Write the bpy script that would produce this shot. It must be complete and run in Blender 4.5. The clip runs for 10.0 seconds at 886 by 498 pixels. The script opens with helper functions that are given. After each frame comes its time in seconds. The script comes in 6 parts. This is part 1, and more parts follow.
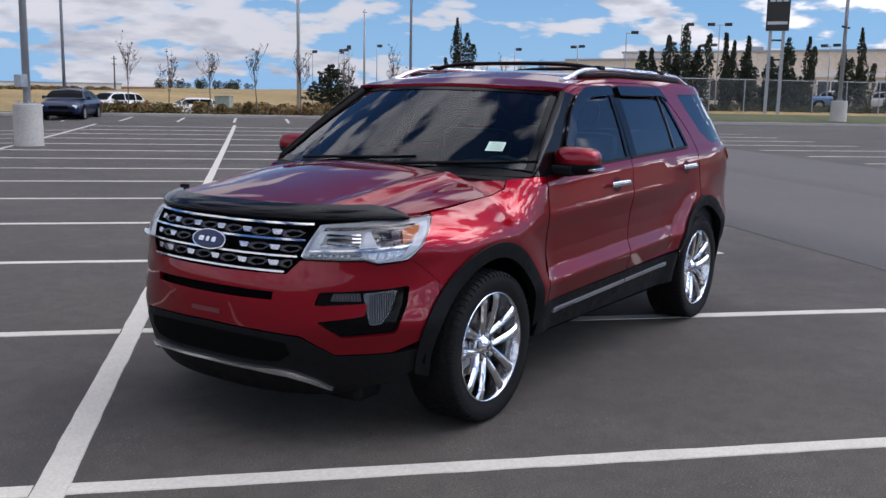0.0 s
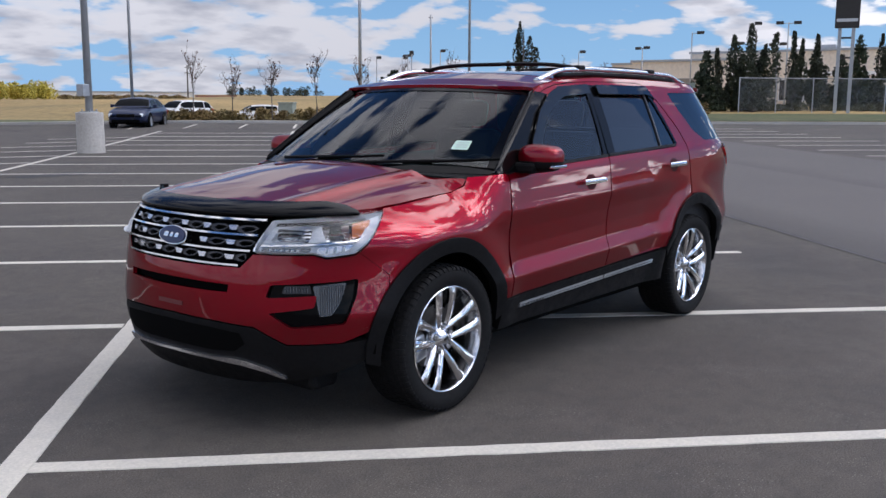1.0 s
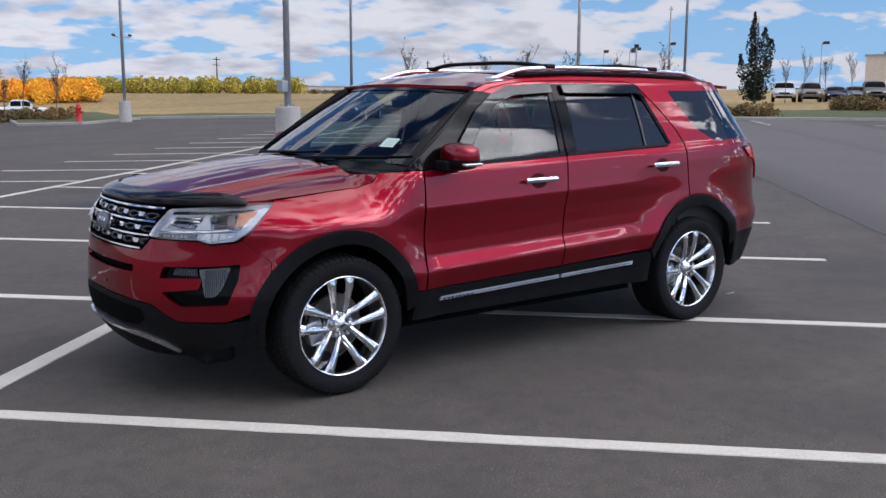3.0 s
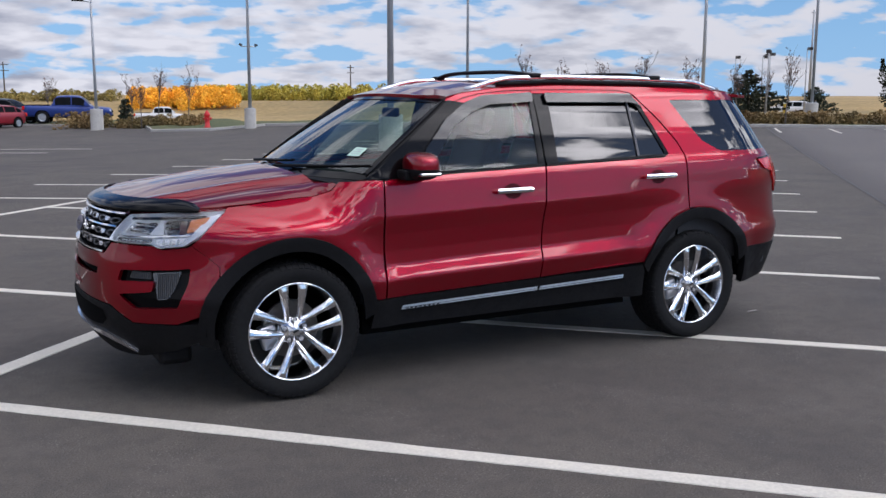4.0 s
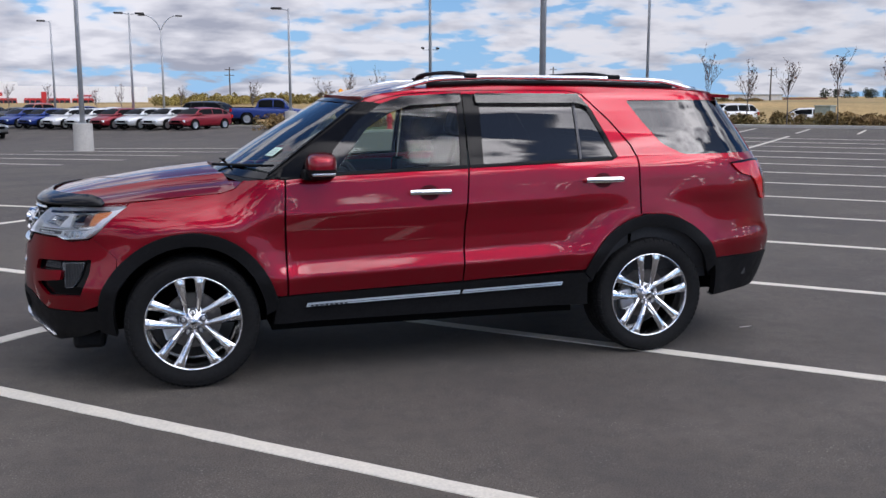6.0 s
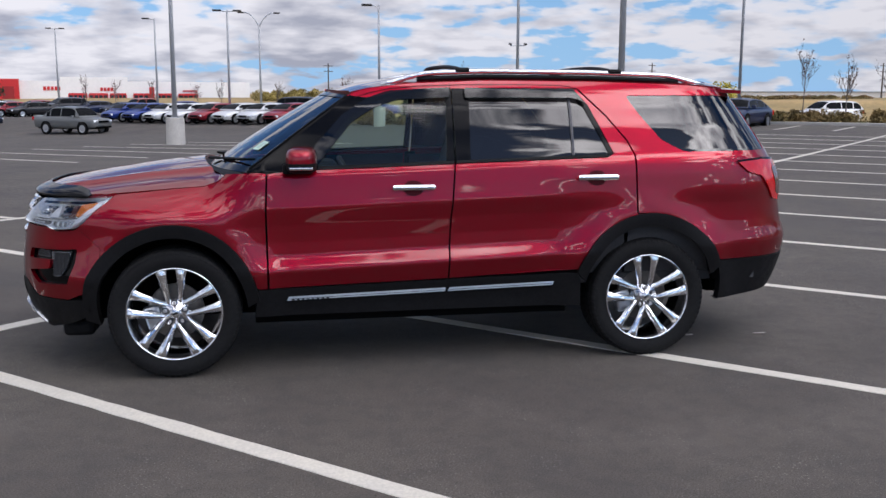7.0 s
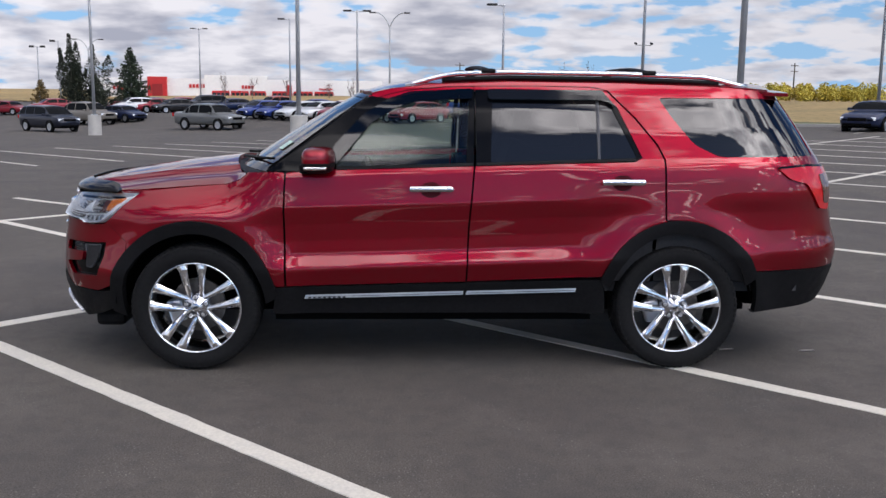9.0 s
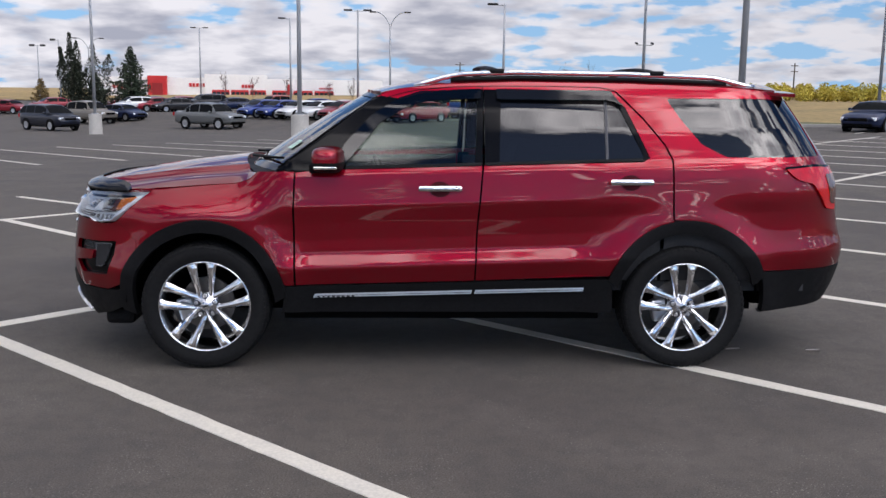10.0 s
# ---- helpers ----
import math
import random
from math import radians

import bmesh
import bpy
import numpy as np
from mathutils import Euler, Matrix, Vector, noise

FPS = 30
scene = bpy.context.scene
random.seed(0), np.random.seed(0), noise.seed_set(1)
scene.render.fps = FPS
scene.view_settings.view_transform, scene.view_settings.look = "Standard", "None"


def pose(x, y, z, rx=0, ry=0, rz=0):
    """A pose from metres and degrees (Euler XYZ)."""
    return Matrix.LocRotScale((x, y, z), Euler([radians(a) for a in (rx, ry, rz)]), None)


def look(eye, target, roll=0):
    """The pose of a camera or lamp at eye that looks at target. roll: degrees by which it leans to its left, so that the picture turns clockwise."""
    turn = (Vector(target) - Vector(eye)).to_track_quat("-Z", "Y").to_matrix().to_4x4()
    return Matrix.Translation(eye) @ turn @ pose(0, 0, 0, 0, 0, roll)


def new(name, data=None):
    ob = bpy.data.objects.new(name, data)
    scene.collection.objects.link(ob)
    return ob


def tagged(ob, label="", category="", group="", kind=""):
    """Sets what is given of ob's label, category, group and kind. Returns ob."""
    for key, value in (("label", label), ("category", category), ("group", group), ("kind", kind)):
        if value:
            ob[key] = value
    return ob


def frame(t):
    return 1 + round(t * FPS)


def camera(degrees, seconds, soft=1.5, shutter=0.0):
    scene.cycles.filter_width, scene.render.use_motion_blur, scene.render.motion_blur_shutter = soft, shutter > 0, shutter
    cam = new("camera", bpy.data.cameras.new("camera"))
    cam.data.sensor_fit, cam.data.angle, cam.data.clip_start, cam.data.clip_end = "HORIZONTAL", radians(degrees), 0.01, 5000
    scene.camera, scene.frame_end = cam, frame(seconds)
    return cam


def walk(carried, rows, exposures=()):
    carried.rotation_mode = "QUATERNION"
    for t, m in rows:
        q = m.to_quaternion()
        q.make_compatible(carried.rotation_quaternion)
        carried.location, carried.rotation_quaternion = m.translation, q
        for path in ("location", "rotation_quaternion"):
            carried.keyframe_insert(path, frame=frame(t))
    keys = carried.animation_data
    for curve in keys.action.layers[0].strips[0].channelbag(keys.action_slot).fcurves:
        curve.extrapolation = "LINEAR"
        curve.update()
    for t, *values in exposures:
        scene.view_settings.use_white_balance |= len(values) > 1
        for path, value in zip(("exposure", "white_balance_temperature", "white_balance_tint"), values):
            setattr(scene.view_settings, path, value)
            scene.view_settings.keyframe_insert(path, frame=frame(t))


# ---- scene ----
cam = camera(50.0, 10.0)
# seconds, eye, point looked at, roll
PATH = [
    (0, (-5.285, -3.29, 1.583), (-3.657, -2.173, 1.264), 1.1),
    (0.5, (-5.215, -3.392, 1.568), (-3.604, -2.25, 1.254), 0.7),
    (1, (-5.078, -3.827, 1.569), (-3.536, -2.592, 1.257), 0.3),
    (1.5, (-4.851, -4.189, 1.557), (-3.377, -2.875, 1.237), 0.2),
    (2, (-4.544, -4.529, 1.609), (-3.138, -3.144, 1.286), 0.3),
    (2.5, (-4.301, -4.928, 1.615), (-2.993, -3.45, 1.293), 0.4),
    (2.7, (-4.177, -5.038, 1.611), (-2.919, -3.518, 1.287), 0.3),
    (3.8, (-3.323, -5.609, 1.605), (-2.322, -3.907, 1.287), 0.3),
    (4, (-3.159, -5.707, 1.626), (-2.204, -3.978, 1.313), 0.2),
    (4.5, (-2.742, -5.856, 1.59), (-1.915, -4.062, 1.274), 0.1),
    (5, (-2.329, -5.953, 1.624), (-1.601, -4.116, 1.31), 0.2),
    (5.5, (-1.936, -6.188, 1.626), (-1.292, -4.32, 1.315), 0.1),
    (7, (-0.896, -6.437, 1.614), (-0.534, -4.495, 1.296), 0.2),
    (7.5, (-0.65, -6.404, 1.616), (-0.393, -4.448, 1.291), 0.4),
    (8, (-0.496, -6.362, 1.626), (-0.31, -4.397, 1.304), 0.4),
    (8.5, (-0.312, -6.436, 1.631), (-0.192, -4.466, 1.312), 0.4),
    (9, (-0.234, -6.453, 1.629), (-0.142, -4.481, 1.308), 0.6),
    (9.5, (-0.246, -6.479, 1.632), (-0.156, -4.507, 1.311), 0.7),
    (10, (-0.289, -6.476, 1.631), (-0.196, -4.504, 1.309), 0.7),
]
walk(cam, [(t, look(eye, target, roll)) for t, eye, target, roll in PATH], ((0, 0.0, 6150, 14), (3, 0.03, 6150, 14), (6, 0.06, 6250, 14), (10, 0.06, 6430, 14)))

# ---- sky, sun ----
SUN_UP, SUN_WAY = 33.0, -50.0   # height above the horizon, compass way in the plan (degrees from +x)
SUN_AT = (math.cos(radians(SUN_WAY)) * math.cos(radians(SUN_UP)), math.sin(radians(SUN_WAY)) * math.cos(radians(SUN_UP)), math.sin(radians(SUN_UP)))
world = bpy.data.worlds.new("sky")
scene.world = world
world.use_nodes = True
wn, wl = world.node_tree.nodes, world.node_tree.links
wn.clear()
w_out, w_bg = wn.new("ShaderNodeOutputWorld"), wn.new("ShaderNodeBackground")
w_sky = wn.new("ShaderNodeTexSky")
w_sky.sky_type, w_sky.sun_disc = "NISHITA", False
w_sky.sun_elevation, w_sky.sun_rotation = radians(SUN_UP), radians(90 - SUN_WAY)
w_sky.air_density, w_sky.dust_density, w_sky.ozone_density = 1.0, 0.3, 2.0


def wmath(op, a, b=None, clamp=False):
    m = wn.new("ShaderNodeMath")
    m.operation, m.use_clamp = op, clamp
    for i, v in enumerate((a, b)):
        if v is None:
            continue
        if isinstance(v, (int, float)):
            m.inputs[i].default_value = v
        else:
            wl.new(v, m.inputs[i])
    return m.outputs[0]


def wmix(fac, a, b):
    m = wn.new("ShaderNodeMix")
    m.data_type = "RGBA"
    for sock, v in ((m.inputs[0], fac), (m.inputs[6], a), (m.inputs[7], b)):
        if isinstance(v, (int, float)):
            sock.default_value = v
        elif isinstance(v, tuple):
            sock.default_value = (*v, 1)
        else:
            wl.new(v, sock)
    return m.outputs[2]


def wnoise(vec, scale, detail, rough=0.55):
    n = wn.new("ShaderNodeTexNoise")
    n.inputs["Scale"].default_value, n.inputs["Detail"].default_value, n.inputs["Roughness"].default_value = scale, detail, rough
    wl.new(vec, n.inputs["Vector"])
    return n.outputs["Fac"]


def wramp(v, *stops):
    r = wn.new("ShaderNodeValToRGB")
    while len(r.color_ramp.elements) > 1:
        r.color_ramp.elements.remove(r.color_ramp.elements[-1])
    for i, (p, c) in enumerate(stops):
        e = r.color_ramp.elements[0] if i == 0 else r.color_ramp.elements.new(p)
        e.position, e.color = p, (c, c, c, 1)
    wl.new(v, r.inputs[0])
    return r.outputs[0]


w_tc = wn.new("ShaderNodeTexCoord")
w_sep = wn.new("ShaderNodeSeparateXYZ")
wl.new(w_tc.outputs["Generated"], w_sep.inputs[0])
# a cloud layer overhead, seen flat: the plan place where each way of looking meets it
up = wmath("MAXIMUM", w_sep.outputs[2], 0.0)


# low decks at the horizon, a clearer belt above them, thicker cover overhead
layers = wramp(up, (0.0, 0.490), (0.10, 0.480), (0.17, 0.440), (0.34, 0.455), (0.60, 0.50), (1.0, 0.52))


def cloud(dz):
    """How thick the cloud is, a little above each way of looking."""
    z = wmath("ADD", up, dz)
    lift = wmath("ADD", z, 0.24)
    c = wn.new("ShaderNodeCombineXYZ")
    wl.new(wmath("DIVIDE", w_sep.outputs[0], lift), c.inputs[0])
    wl.new(wmath("DIVIDE", w_sep.outputs[1], lift), c.inputs[1])
    c.inputs[2].default_value = 3.7
    big = wnoise(c.outputs[0], 1.0, 1.0)
    fine = wnoise(c.outputs[0], 5.0, 8.0, 0.46)
    # high over the +y side the sky is clear
    open_y = wmath("MULTIPLY", wmath("MAXIMUM", w_sep.outputs[1], 0.0), wmath("MINIMUM", wmath("MAXIMUM", wmath("ADD", up, -0.15), 0.0), 0.35))
    # heavier cover towards -x, open blue towards +x
    lean = wmath("ADD", wmath("ADD", wmath("MULTIPLY", wmath("MULTIPLY", w_sep.outputs[0], -0.115), wmath("MAXIMUM", wmath("SUBTRACT", 1.0, wmath("MULTIPLY", up, 3.0)), 0.0)), wmath("MULTIPLY", w_sep.outputs[1], 0.060)), wmath("ADD", wmath("ADD", layers, -0.485), wmath("MULTIPLY", open_y, -0.40)))
    return wmath("ADD", wmath("ADD", wmath("MULTIPLY", big, 0.40), wmath("MULTIPLY", fine, 0.72)), lean)


thick = cloud(0.0)
cover = wramp(thick, (0.512, 0.0), (0.555, 0.85), (0.61, 1.0))
# where more cloud hangs above, the base is grey; tops and edges are white
w_c2 = wn.new("ShaderNodeCombineXYZ")
w_l2 = wmath("ADD", up, 0.17)
wl.new(wmath("DIVIDE", w_sep.outputs[0], w_l2), w_c2.inputs[0])
wl.new(wmath("DIVIDE", w_sep.outputs[1], w_l2), w_c2.inputs[1])
w_c2.inputs[2].default_value = 9.1
rolls = wnoise(w_c2.outputs[0], 4.5, 5.0, 0.5)
shade = wramp(wmath("ADD", wmath("MULTIPLY", cloud(0.036), 0.70), wmath("MULTIPLY", rolls, 0.30)), (0.53, 0.0), (0.70, 1.0))
white_c = wmix(shade, (0.76, 0.76, 0.79), (0.36, 0.38, 0.45))
w_gain = wn.new("ShaderNodeMix")
w_gain.data_type, w_gain.blend_type = "RGBA", "MULTIPLY"
w_gain.inputs[0].default_value = 1.0
wl.new(w_sky.outputs[0], w_gain.inputs[6])
w_gain.inputs[7].default_value = (0.050, 0.071, 0.099, 1)
haze = wramp(w_sep.outputs[2], (0.0, 0.85), (0.12, 0.42), (0.24, 0.0))
clear = wmix(haze, w_gain.outputs[2], (0.30, 0.54, 0.84))
# an overcast sky grows brighter towards its zenith
w_up = wn.new("ShaderNodeMix")
w_up.data_type, w_up.blend_type = "RGBA", "MULTIPLY"
w_up.inputs[0].default_value = 1.0
wl.new(white_c, w_up.inputs[6])
# ... and the cloud is thinner and brighter below the veiled sun
w_near = wmath("MAXIMUM", wmath("ADD", wmath("ADD", wmath("MULTIPLY", w_sep.outputs[0], SUN_AT[0]), wmath("MULTIPLY", w_sep.outputs[1], SUN_AT[1])), wmath("MULTIPLY", w_sep.outputs[2], SUN_AT[2])), 0.0)
w_side = wmath("ADD", wmath("MULTIPLY", w_sep.outputs[0], -0.20), 1.04)   # sunlit cloud towards -x is brighter
w_lit = wmath("MULTIPLY", wmath("ADD", wmath("MULTIPLY", up, 0.6), 0.95), w_side)
w_veil = wmath("MULTIPLY", wmath("MULTIPLY", wmath("POWER", w_near, 3.2), wmath("POWER", cover, 1.6)), wmath("SUBTRACT", 1.0, wmath("MULTIPLY", shade, 0.85)))
w_gr = wn.new("ShaderNodeCombineColor")
for i_, warm in enumerate((11.0, 10.7, 10.2)):
    wl.new(wmath("ADD", w_lit, wmath("MULTIPLY", w_veil, warm)), w_gr.inputs[i_])
wl.new(w_gr.outputs[0], w_up.inputs[7])
w_mix = wmix(cover, clear, w_up.outputs[2])
wl.new(w_mix, w_bg.inputs[0])
w_bg.inputs[1].default_value = 1.0
wl.new(w_bg.outputs[0], w_out.inputs[0])

sun = new("sun", bpy.data.lights.new("sun", "SUN"))
sun.data.energy, sun.data.angle, sun.data.color = 0.14, radians(60.0), (1.0, 0.95, 0.87)
sun.matrix_world = look(Vector(SUN_AT) * 50, (0, 0, 0))

# ---- materials ----
def material(name, colour, rough=0.5, metal=0.0, coat=0.0, grain=0.0, scale=20.0, bump=0.0, bump_scale=None, second=None, wear=0.0, wear_scale=1.5,
             glow=0.0, vary=0.0, rough_vary=0.0, coat_rough=0.03, flakes=0.0, spec=0.5, coat_ior=1.5, edge=None):
    """A surface: its colour with fine grain, broad wear towards a second colour, fine relief, gloss."""
    m = bpy.data.materials.new(name)
    m.use_nodes = True
    nt = m.node_tree
    b = nt.nodes["Principled BSDF"]
    b.inputs["Base Color"].default_value = (*colour, 1)
    b.inputs["Roughness"].default_value, b.inputs["Metallic"].default_value = rough, metal
    b.inputs["Coat Weight"].default_value, b.inputs["Coat Roughness"].default_value = coat, coat_rough
    b.inputs["Coat IOR"].default_value = coat_ior
    b.inputs["Specular IOR Level"].default_value = spec
    if edge:
        b.inputs["Specular Tint"].default_value = (*edge, 1)
    tc = nt.nodes.new("ShaderNodeTexCoord")
    def noise_tex(s, d=4.0):
        n = nt.nodes.new("ShaderNodeTexNoise")
        n.inputs["Scale"].default_value, n.inputs["Detail"].default_value = s, d
        nt.links.new(tc.outputs["Object"], n.inputs["Vector"])
        return n.outputs["Fac"]
    def mix(fac, a, c, mode="MIX"):
        x = nt.nodes.new("ShaderNodeMix")
        x.data_type, x.blend_type = "RGBA", mode
        for sock, v in ((x.inputs[0], fac), (x.inputs[6], a), (x.inputs[7], c)):
            if isinstance(v, (int, float)):
                sock.default_value = v
            elif isinstance(v, tuple):
                sock.default_value = (*v, 1)
            else:
                nt.links.new(v, sock)
        return x.outputs[2]
    def ramp(v, a, c, lo=0.3, hi=0.7):
        r = nt.nodes.new("ShaderNodeMapRange")
        nt.links.new(v, r.inputs[0])
        for i, q in enumerate((lo, hi, a, c)):
            r.inputs[i + 1].default_value = q
        return r.outputs[0]
    col = colour
    if second or wear:
        col = mix(ramp(noise_tex(wear_scale, 6.0), 0.0, max(wear, 0.001)), colour, second or tuple(0.6 * c for c in colour))
    if grain:
        g = ramp(noise_tex(scale, 3.0), 1 - grain, 1 + grain)
        cmb = nt.nodes.new("ShaderNodeCombineColor")
        for i in range(3):
            nt.links.new(g, cmb.inputs[i])
        col = mix(1.0, col, cmb.outputs[0], "MULTIPLY")
    if vary:
        info = nt.nodes.new("ShaderNodeObjectInfo")
        g = ramp(info.outputs["Random"], 1 - vary, 1 + vary, 0, 1)
        cmb = nt.nodes.new("ShaderNodeCombineColor")
        for i in range(3):
            nt.links.new(g, cmb.inputs[i])
        col = mix(1.0, col, cmb.outputs[0], "MULTIPLY")
    if not isinstance(col, tuple):
        nt.links.new(col, b.inputs["Base Color"])
    if rough_vary:
        nt.links.new(ramp(noise_tex(scale * 0.3 + 1, 4.0), rough - rough_vary, rough + rough_vary), b.inputs["Roughness"])
    if bump or flakes:
        n = nt.nodes.new("ShaderNodeBump")
        n.inputs["Strength"].default_value, n.inputs["Distance"].default_value = bump or flakes, 0.003
        nt.links.new(noise_tex(bump_scale or scale, 3.0), n.inputs["Height"])
        nt.links.new(n.outputs[0], b.inputs["Normal"])
    if glow:
        b.inputs["Emission Color"].default_value, b.inputs["Emission Strength"].default_value = (*colour, 1), glow
    return m


def glass(name, tint, ior=1.5, sheen=(1.0, 1.0, 1.0), rough=0.0):
    """A thin pane: clear through its tint, with a sharp reflection."""
    m = bpy.data.materials.new(name)
    m.use_nodes = True
    nt = m.node_tree
    nt.nodes.remove(nt.nodes["Principled BSDF"])
    out = nt.nodes["Material Output"]
    t, g, f, x = (nt.nodes.new("ShaderNode" + k) for k in ("BsdfTransparent", "BsdfGlossy", "Fresnel", "MixShader"))
    t.inputs[0].default_value = (*tint, 1)
    g.inputs["Roughness"].default_value = rough
    g.inputs["Color"].default_value = (*sheen, 1)
    f.inputs["IOR"].default_value = ior
    nt.links.new(f.outputs[0], x.inputs[0])
    nt.links.new(t.outputs[0], x.inputs[1])
    nt.links.new(g.outputs[0], x.inputs[2])
    nt.links.new(x.outputs[0], out.inputs[0])
    return m


M = dict(
    paint=material("red_car_paint", (0.27, 0.0010, 0.0115), 0.36, 0.80, 1.0, grain=0.05, scale=900, coat_rough=0.004, coat_ior=1.5, spec=0.1, edge=(0.15, 0.003, 0.012)),
    black=material("black_plastic", (0.0062, 0.0062, 0.0068), 0.6, spec=0.16, grain=0.25, scale=60, bump=0.15, bump_scale=700, rough_vary=0.08),
    gloss=material("gloss_black_trim", (0.003, 0.003, 0.0035), 0.10, spec=0.14),
    deep=material("unlit_black_backing", (0.004, 0.004, 0.004), 0.9, spec=0.05),
    chrome=material("chrome", (0.80, 0.80, 0.80), 0.12, 1.0, grain=0.04, scale=40, rough_vary=0.03),
    satin=material("satin_silver", (0.52, 0.53, 0.54), 0.28, 0.9, grain=0.06, scale=50),
    alloy=material("polished_alloy", (0.82, 0.83, 0.85), 0.17, 1.0, grain=0.06, scale=30, rough_vary=0.05),
    tyre=material("tyre_rubber", (0.0072, 0.0072, 0.0076), 0.75, spec=0.2, grain=0.25, scale=45, bump=0.25, bump_scale=160, second=(0.010, 0.0098, 0.0095), wear=0.5, wear_scale=6),
    steel=material("brake_steel", (0.13, 0.125, 0.12), 0.42, 0.9, grain=0.15, scale=40, second=(0.16, 0.12, 0.09), wear=0.3, wear_scale=9),
    inside=material("dark_cabin_trim", (0.022, 0.022, 0.024), 0.7, grain=0.2, scale=80, bump=0.1, bump_scale=300),
    leather=material("black_leather", (0.030, 0.029, 0.029), 0.45, grain=0.15, scale=60, bump=0.3, bump_scale=220),
    clear=glass("clear_glass", (0.90, 0.95, 0.93), 1.5),
    screen=glass("windshield_glass", (0.56, 0.68, 0.66), 1.5),
    side=glass("side_glass", (0.74, 0.86, 0.79), 1.48),
    privacy=glass("privacy_glass", (0.02, 0.022, 0.026), 1.6),
    smoke=glass("smoked_acrylic", (0.05, 0.05, 0.055), 1.5),
    tab=material("satin_grille_silver", (0.50, 0.50, 0.51), 0.32, 0.75, grain=0.08, scale=60),
    eyelet=material("grey_grille_silver", (0.085, 0.085, 0.09), 0.36, 0.7, grain=0.08, scale=60),
    wing=material("dark_grille_silver", (0.055, 0.055, 0.06), 0.4, 0.5, grain=0.08, scale=60),
    cup=material("shaded_red_cup", (0.06, 0.001, 0.004), 0.5, 0.3, spec=0.2, grain=0.1, scale=200),
    skid=material("brushed_silver_plastic", (0.68, 0.68, 0.69), 0.24, 0.95, grain=0.08, scale=60),
    lens=glass("lamp_lens", (0.985, 0.995, 1.0), 1.6),
    fog_in=material("fog_lamp_reflector", (0.17, 0.18, 0.19), 0.25, 0.8, grain=0.2, scale=60),
    lamp_in=material("lamp_reflector", (0.90, 0.93, 0.96), 0.35, 0.0, grain=0.08, scale=60),
    lamp_white=material("lamp_diffuser", (0.90, 0.93, 0.96), 0.25, coat=0.5),
    amber=material("amber_reflector", (0.75, 0.20, 0.02), 0.25, coat=0.8, grain=0.12, scale=160),
    red_lamp=material("red_lamp_lens", (0.55, 0.008, 0.010), 0.14, coat=0.35, grain=0.1, scale=60),
    brown=material("dark_amber_lens", (0.10, 0.035, 0.025), 0.2, coat=0.6),
    acrylic=material("smoked_black_acrylic", (0.003, 0.003, 0.0035), 0.12, spec=0.16),
    badge=material("blue_badge_enamel", (0.005, 0.014, 0.075), 0.3, coat=0.3),
    sticker=material("pale_green_sticker", (0.55, 0.75, 0.62), 0.5, grain=0.08, scale=120),
    white_paint=material("road_paint", (0.63, 0.59, 0.50), 0.75, grain=0.10, scale=70, second=(0.46, 0.44, 0.41), wear=0.35, wear_scale=5.0, bump=0.35, bump_scale=120),
    concrete=material("concrete", (0.44, 0.42, 0.38), 0.85, grain=0.12, scale=18, second=(0.33, 0.31, 0.28), wear=0.6, wear_scale=2.2, bump=0.4, bump_scale=60),
    galv=material("galvanised_steel", (0.42, 0.44, 0.46), 0.42, 0.7, grain=0.12, scale=9),
    mast=material("pale_grey_mast_paint", (0.40, 0.41, 0.42), 0.5, 0.1, grain=0.06, scale=6, second=(0.33, 0.34, 0.35), wear=0.5, wear_scale=1.2),
    dark_metal=material("dark_bronze_metal", (0.045, 0.042, 0.04), 0.5, 0.4, grain=0.15, scale=20),
)

# ---- small building helpers ----
def mesh_of(name, verts, faces, smooth=False):
    me = bpy.data.meshes.new(name)
    me.from_pydata([tuple(v) for v in verts], [], faces)
    me.update()
    if smooth:
        me.polygons.foreach_set("use_smooth", [True] * len(me.polygons))
    return me


def finish(bm, name, smooth=False):
    bmesh.ops.recalc_face_normals(bm, faces=bm.faces)
    me = bpy.data.meshes.new(name)
    bm.to_mesh(me)
    bm.free()
    if smooth:
        me.polygons.foreach_set("use_smooth", [True] * len(me.polygons))
    return me


def part(name, me, mat, parent=None, label=""):
    if isinstance(me, bmesh.types.BMesh):
        me = finish(me, name)
    if mat is not None and not me.materials:
        me.materials.append(mat)
    ob = new(name, me)
    ob.parent = parent
    return tagged(ob, label)


def thing(name, label, category, group="", kind="", at=None):
    ob = new(name)
    ob.empty_display_size = 0.2
    if at is not None:
        ob.matrix_world = at
    return tagged(ob, label, category, group, kind)


def box(bm, lo, hi, m=None, bevel=0.0):
    size, mid = Vector(hi) - Vector(lo), (Vector(hi) + Vector(lo)) / 2
    r = bmesh.ops.create_cube(bm, size=1.0, matrix=(m or Matrix()) @ Matrix.Translation(mid) @ Matrix.Diagonal((*size, 1)))
    if bevel:
        es = {e for v in r["verts"] for e in v.link_edges}
        bmesh.ops.bevel(bm, geom=list(es), offset=bevel, segments=2, affect="EDGES", profile=0.5)
    return r["verts"]


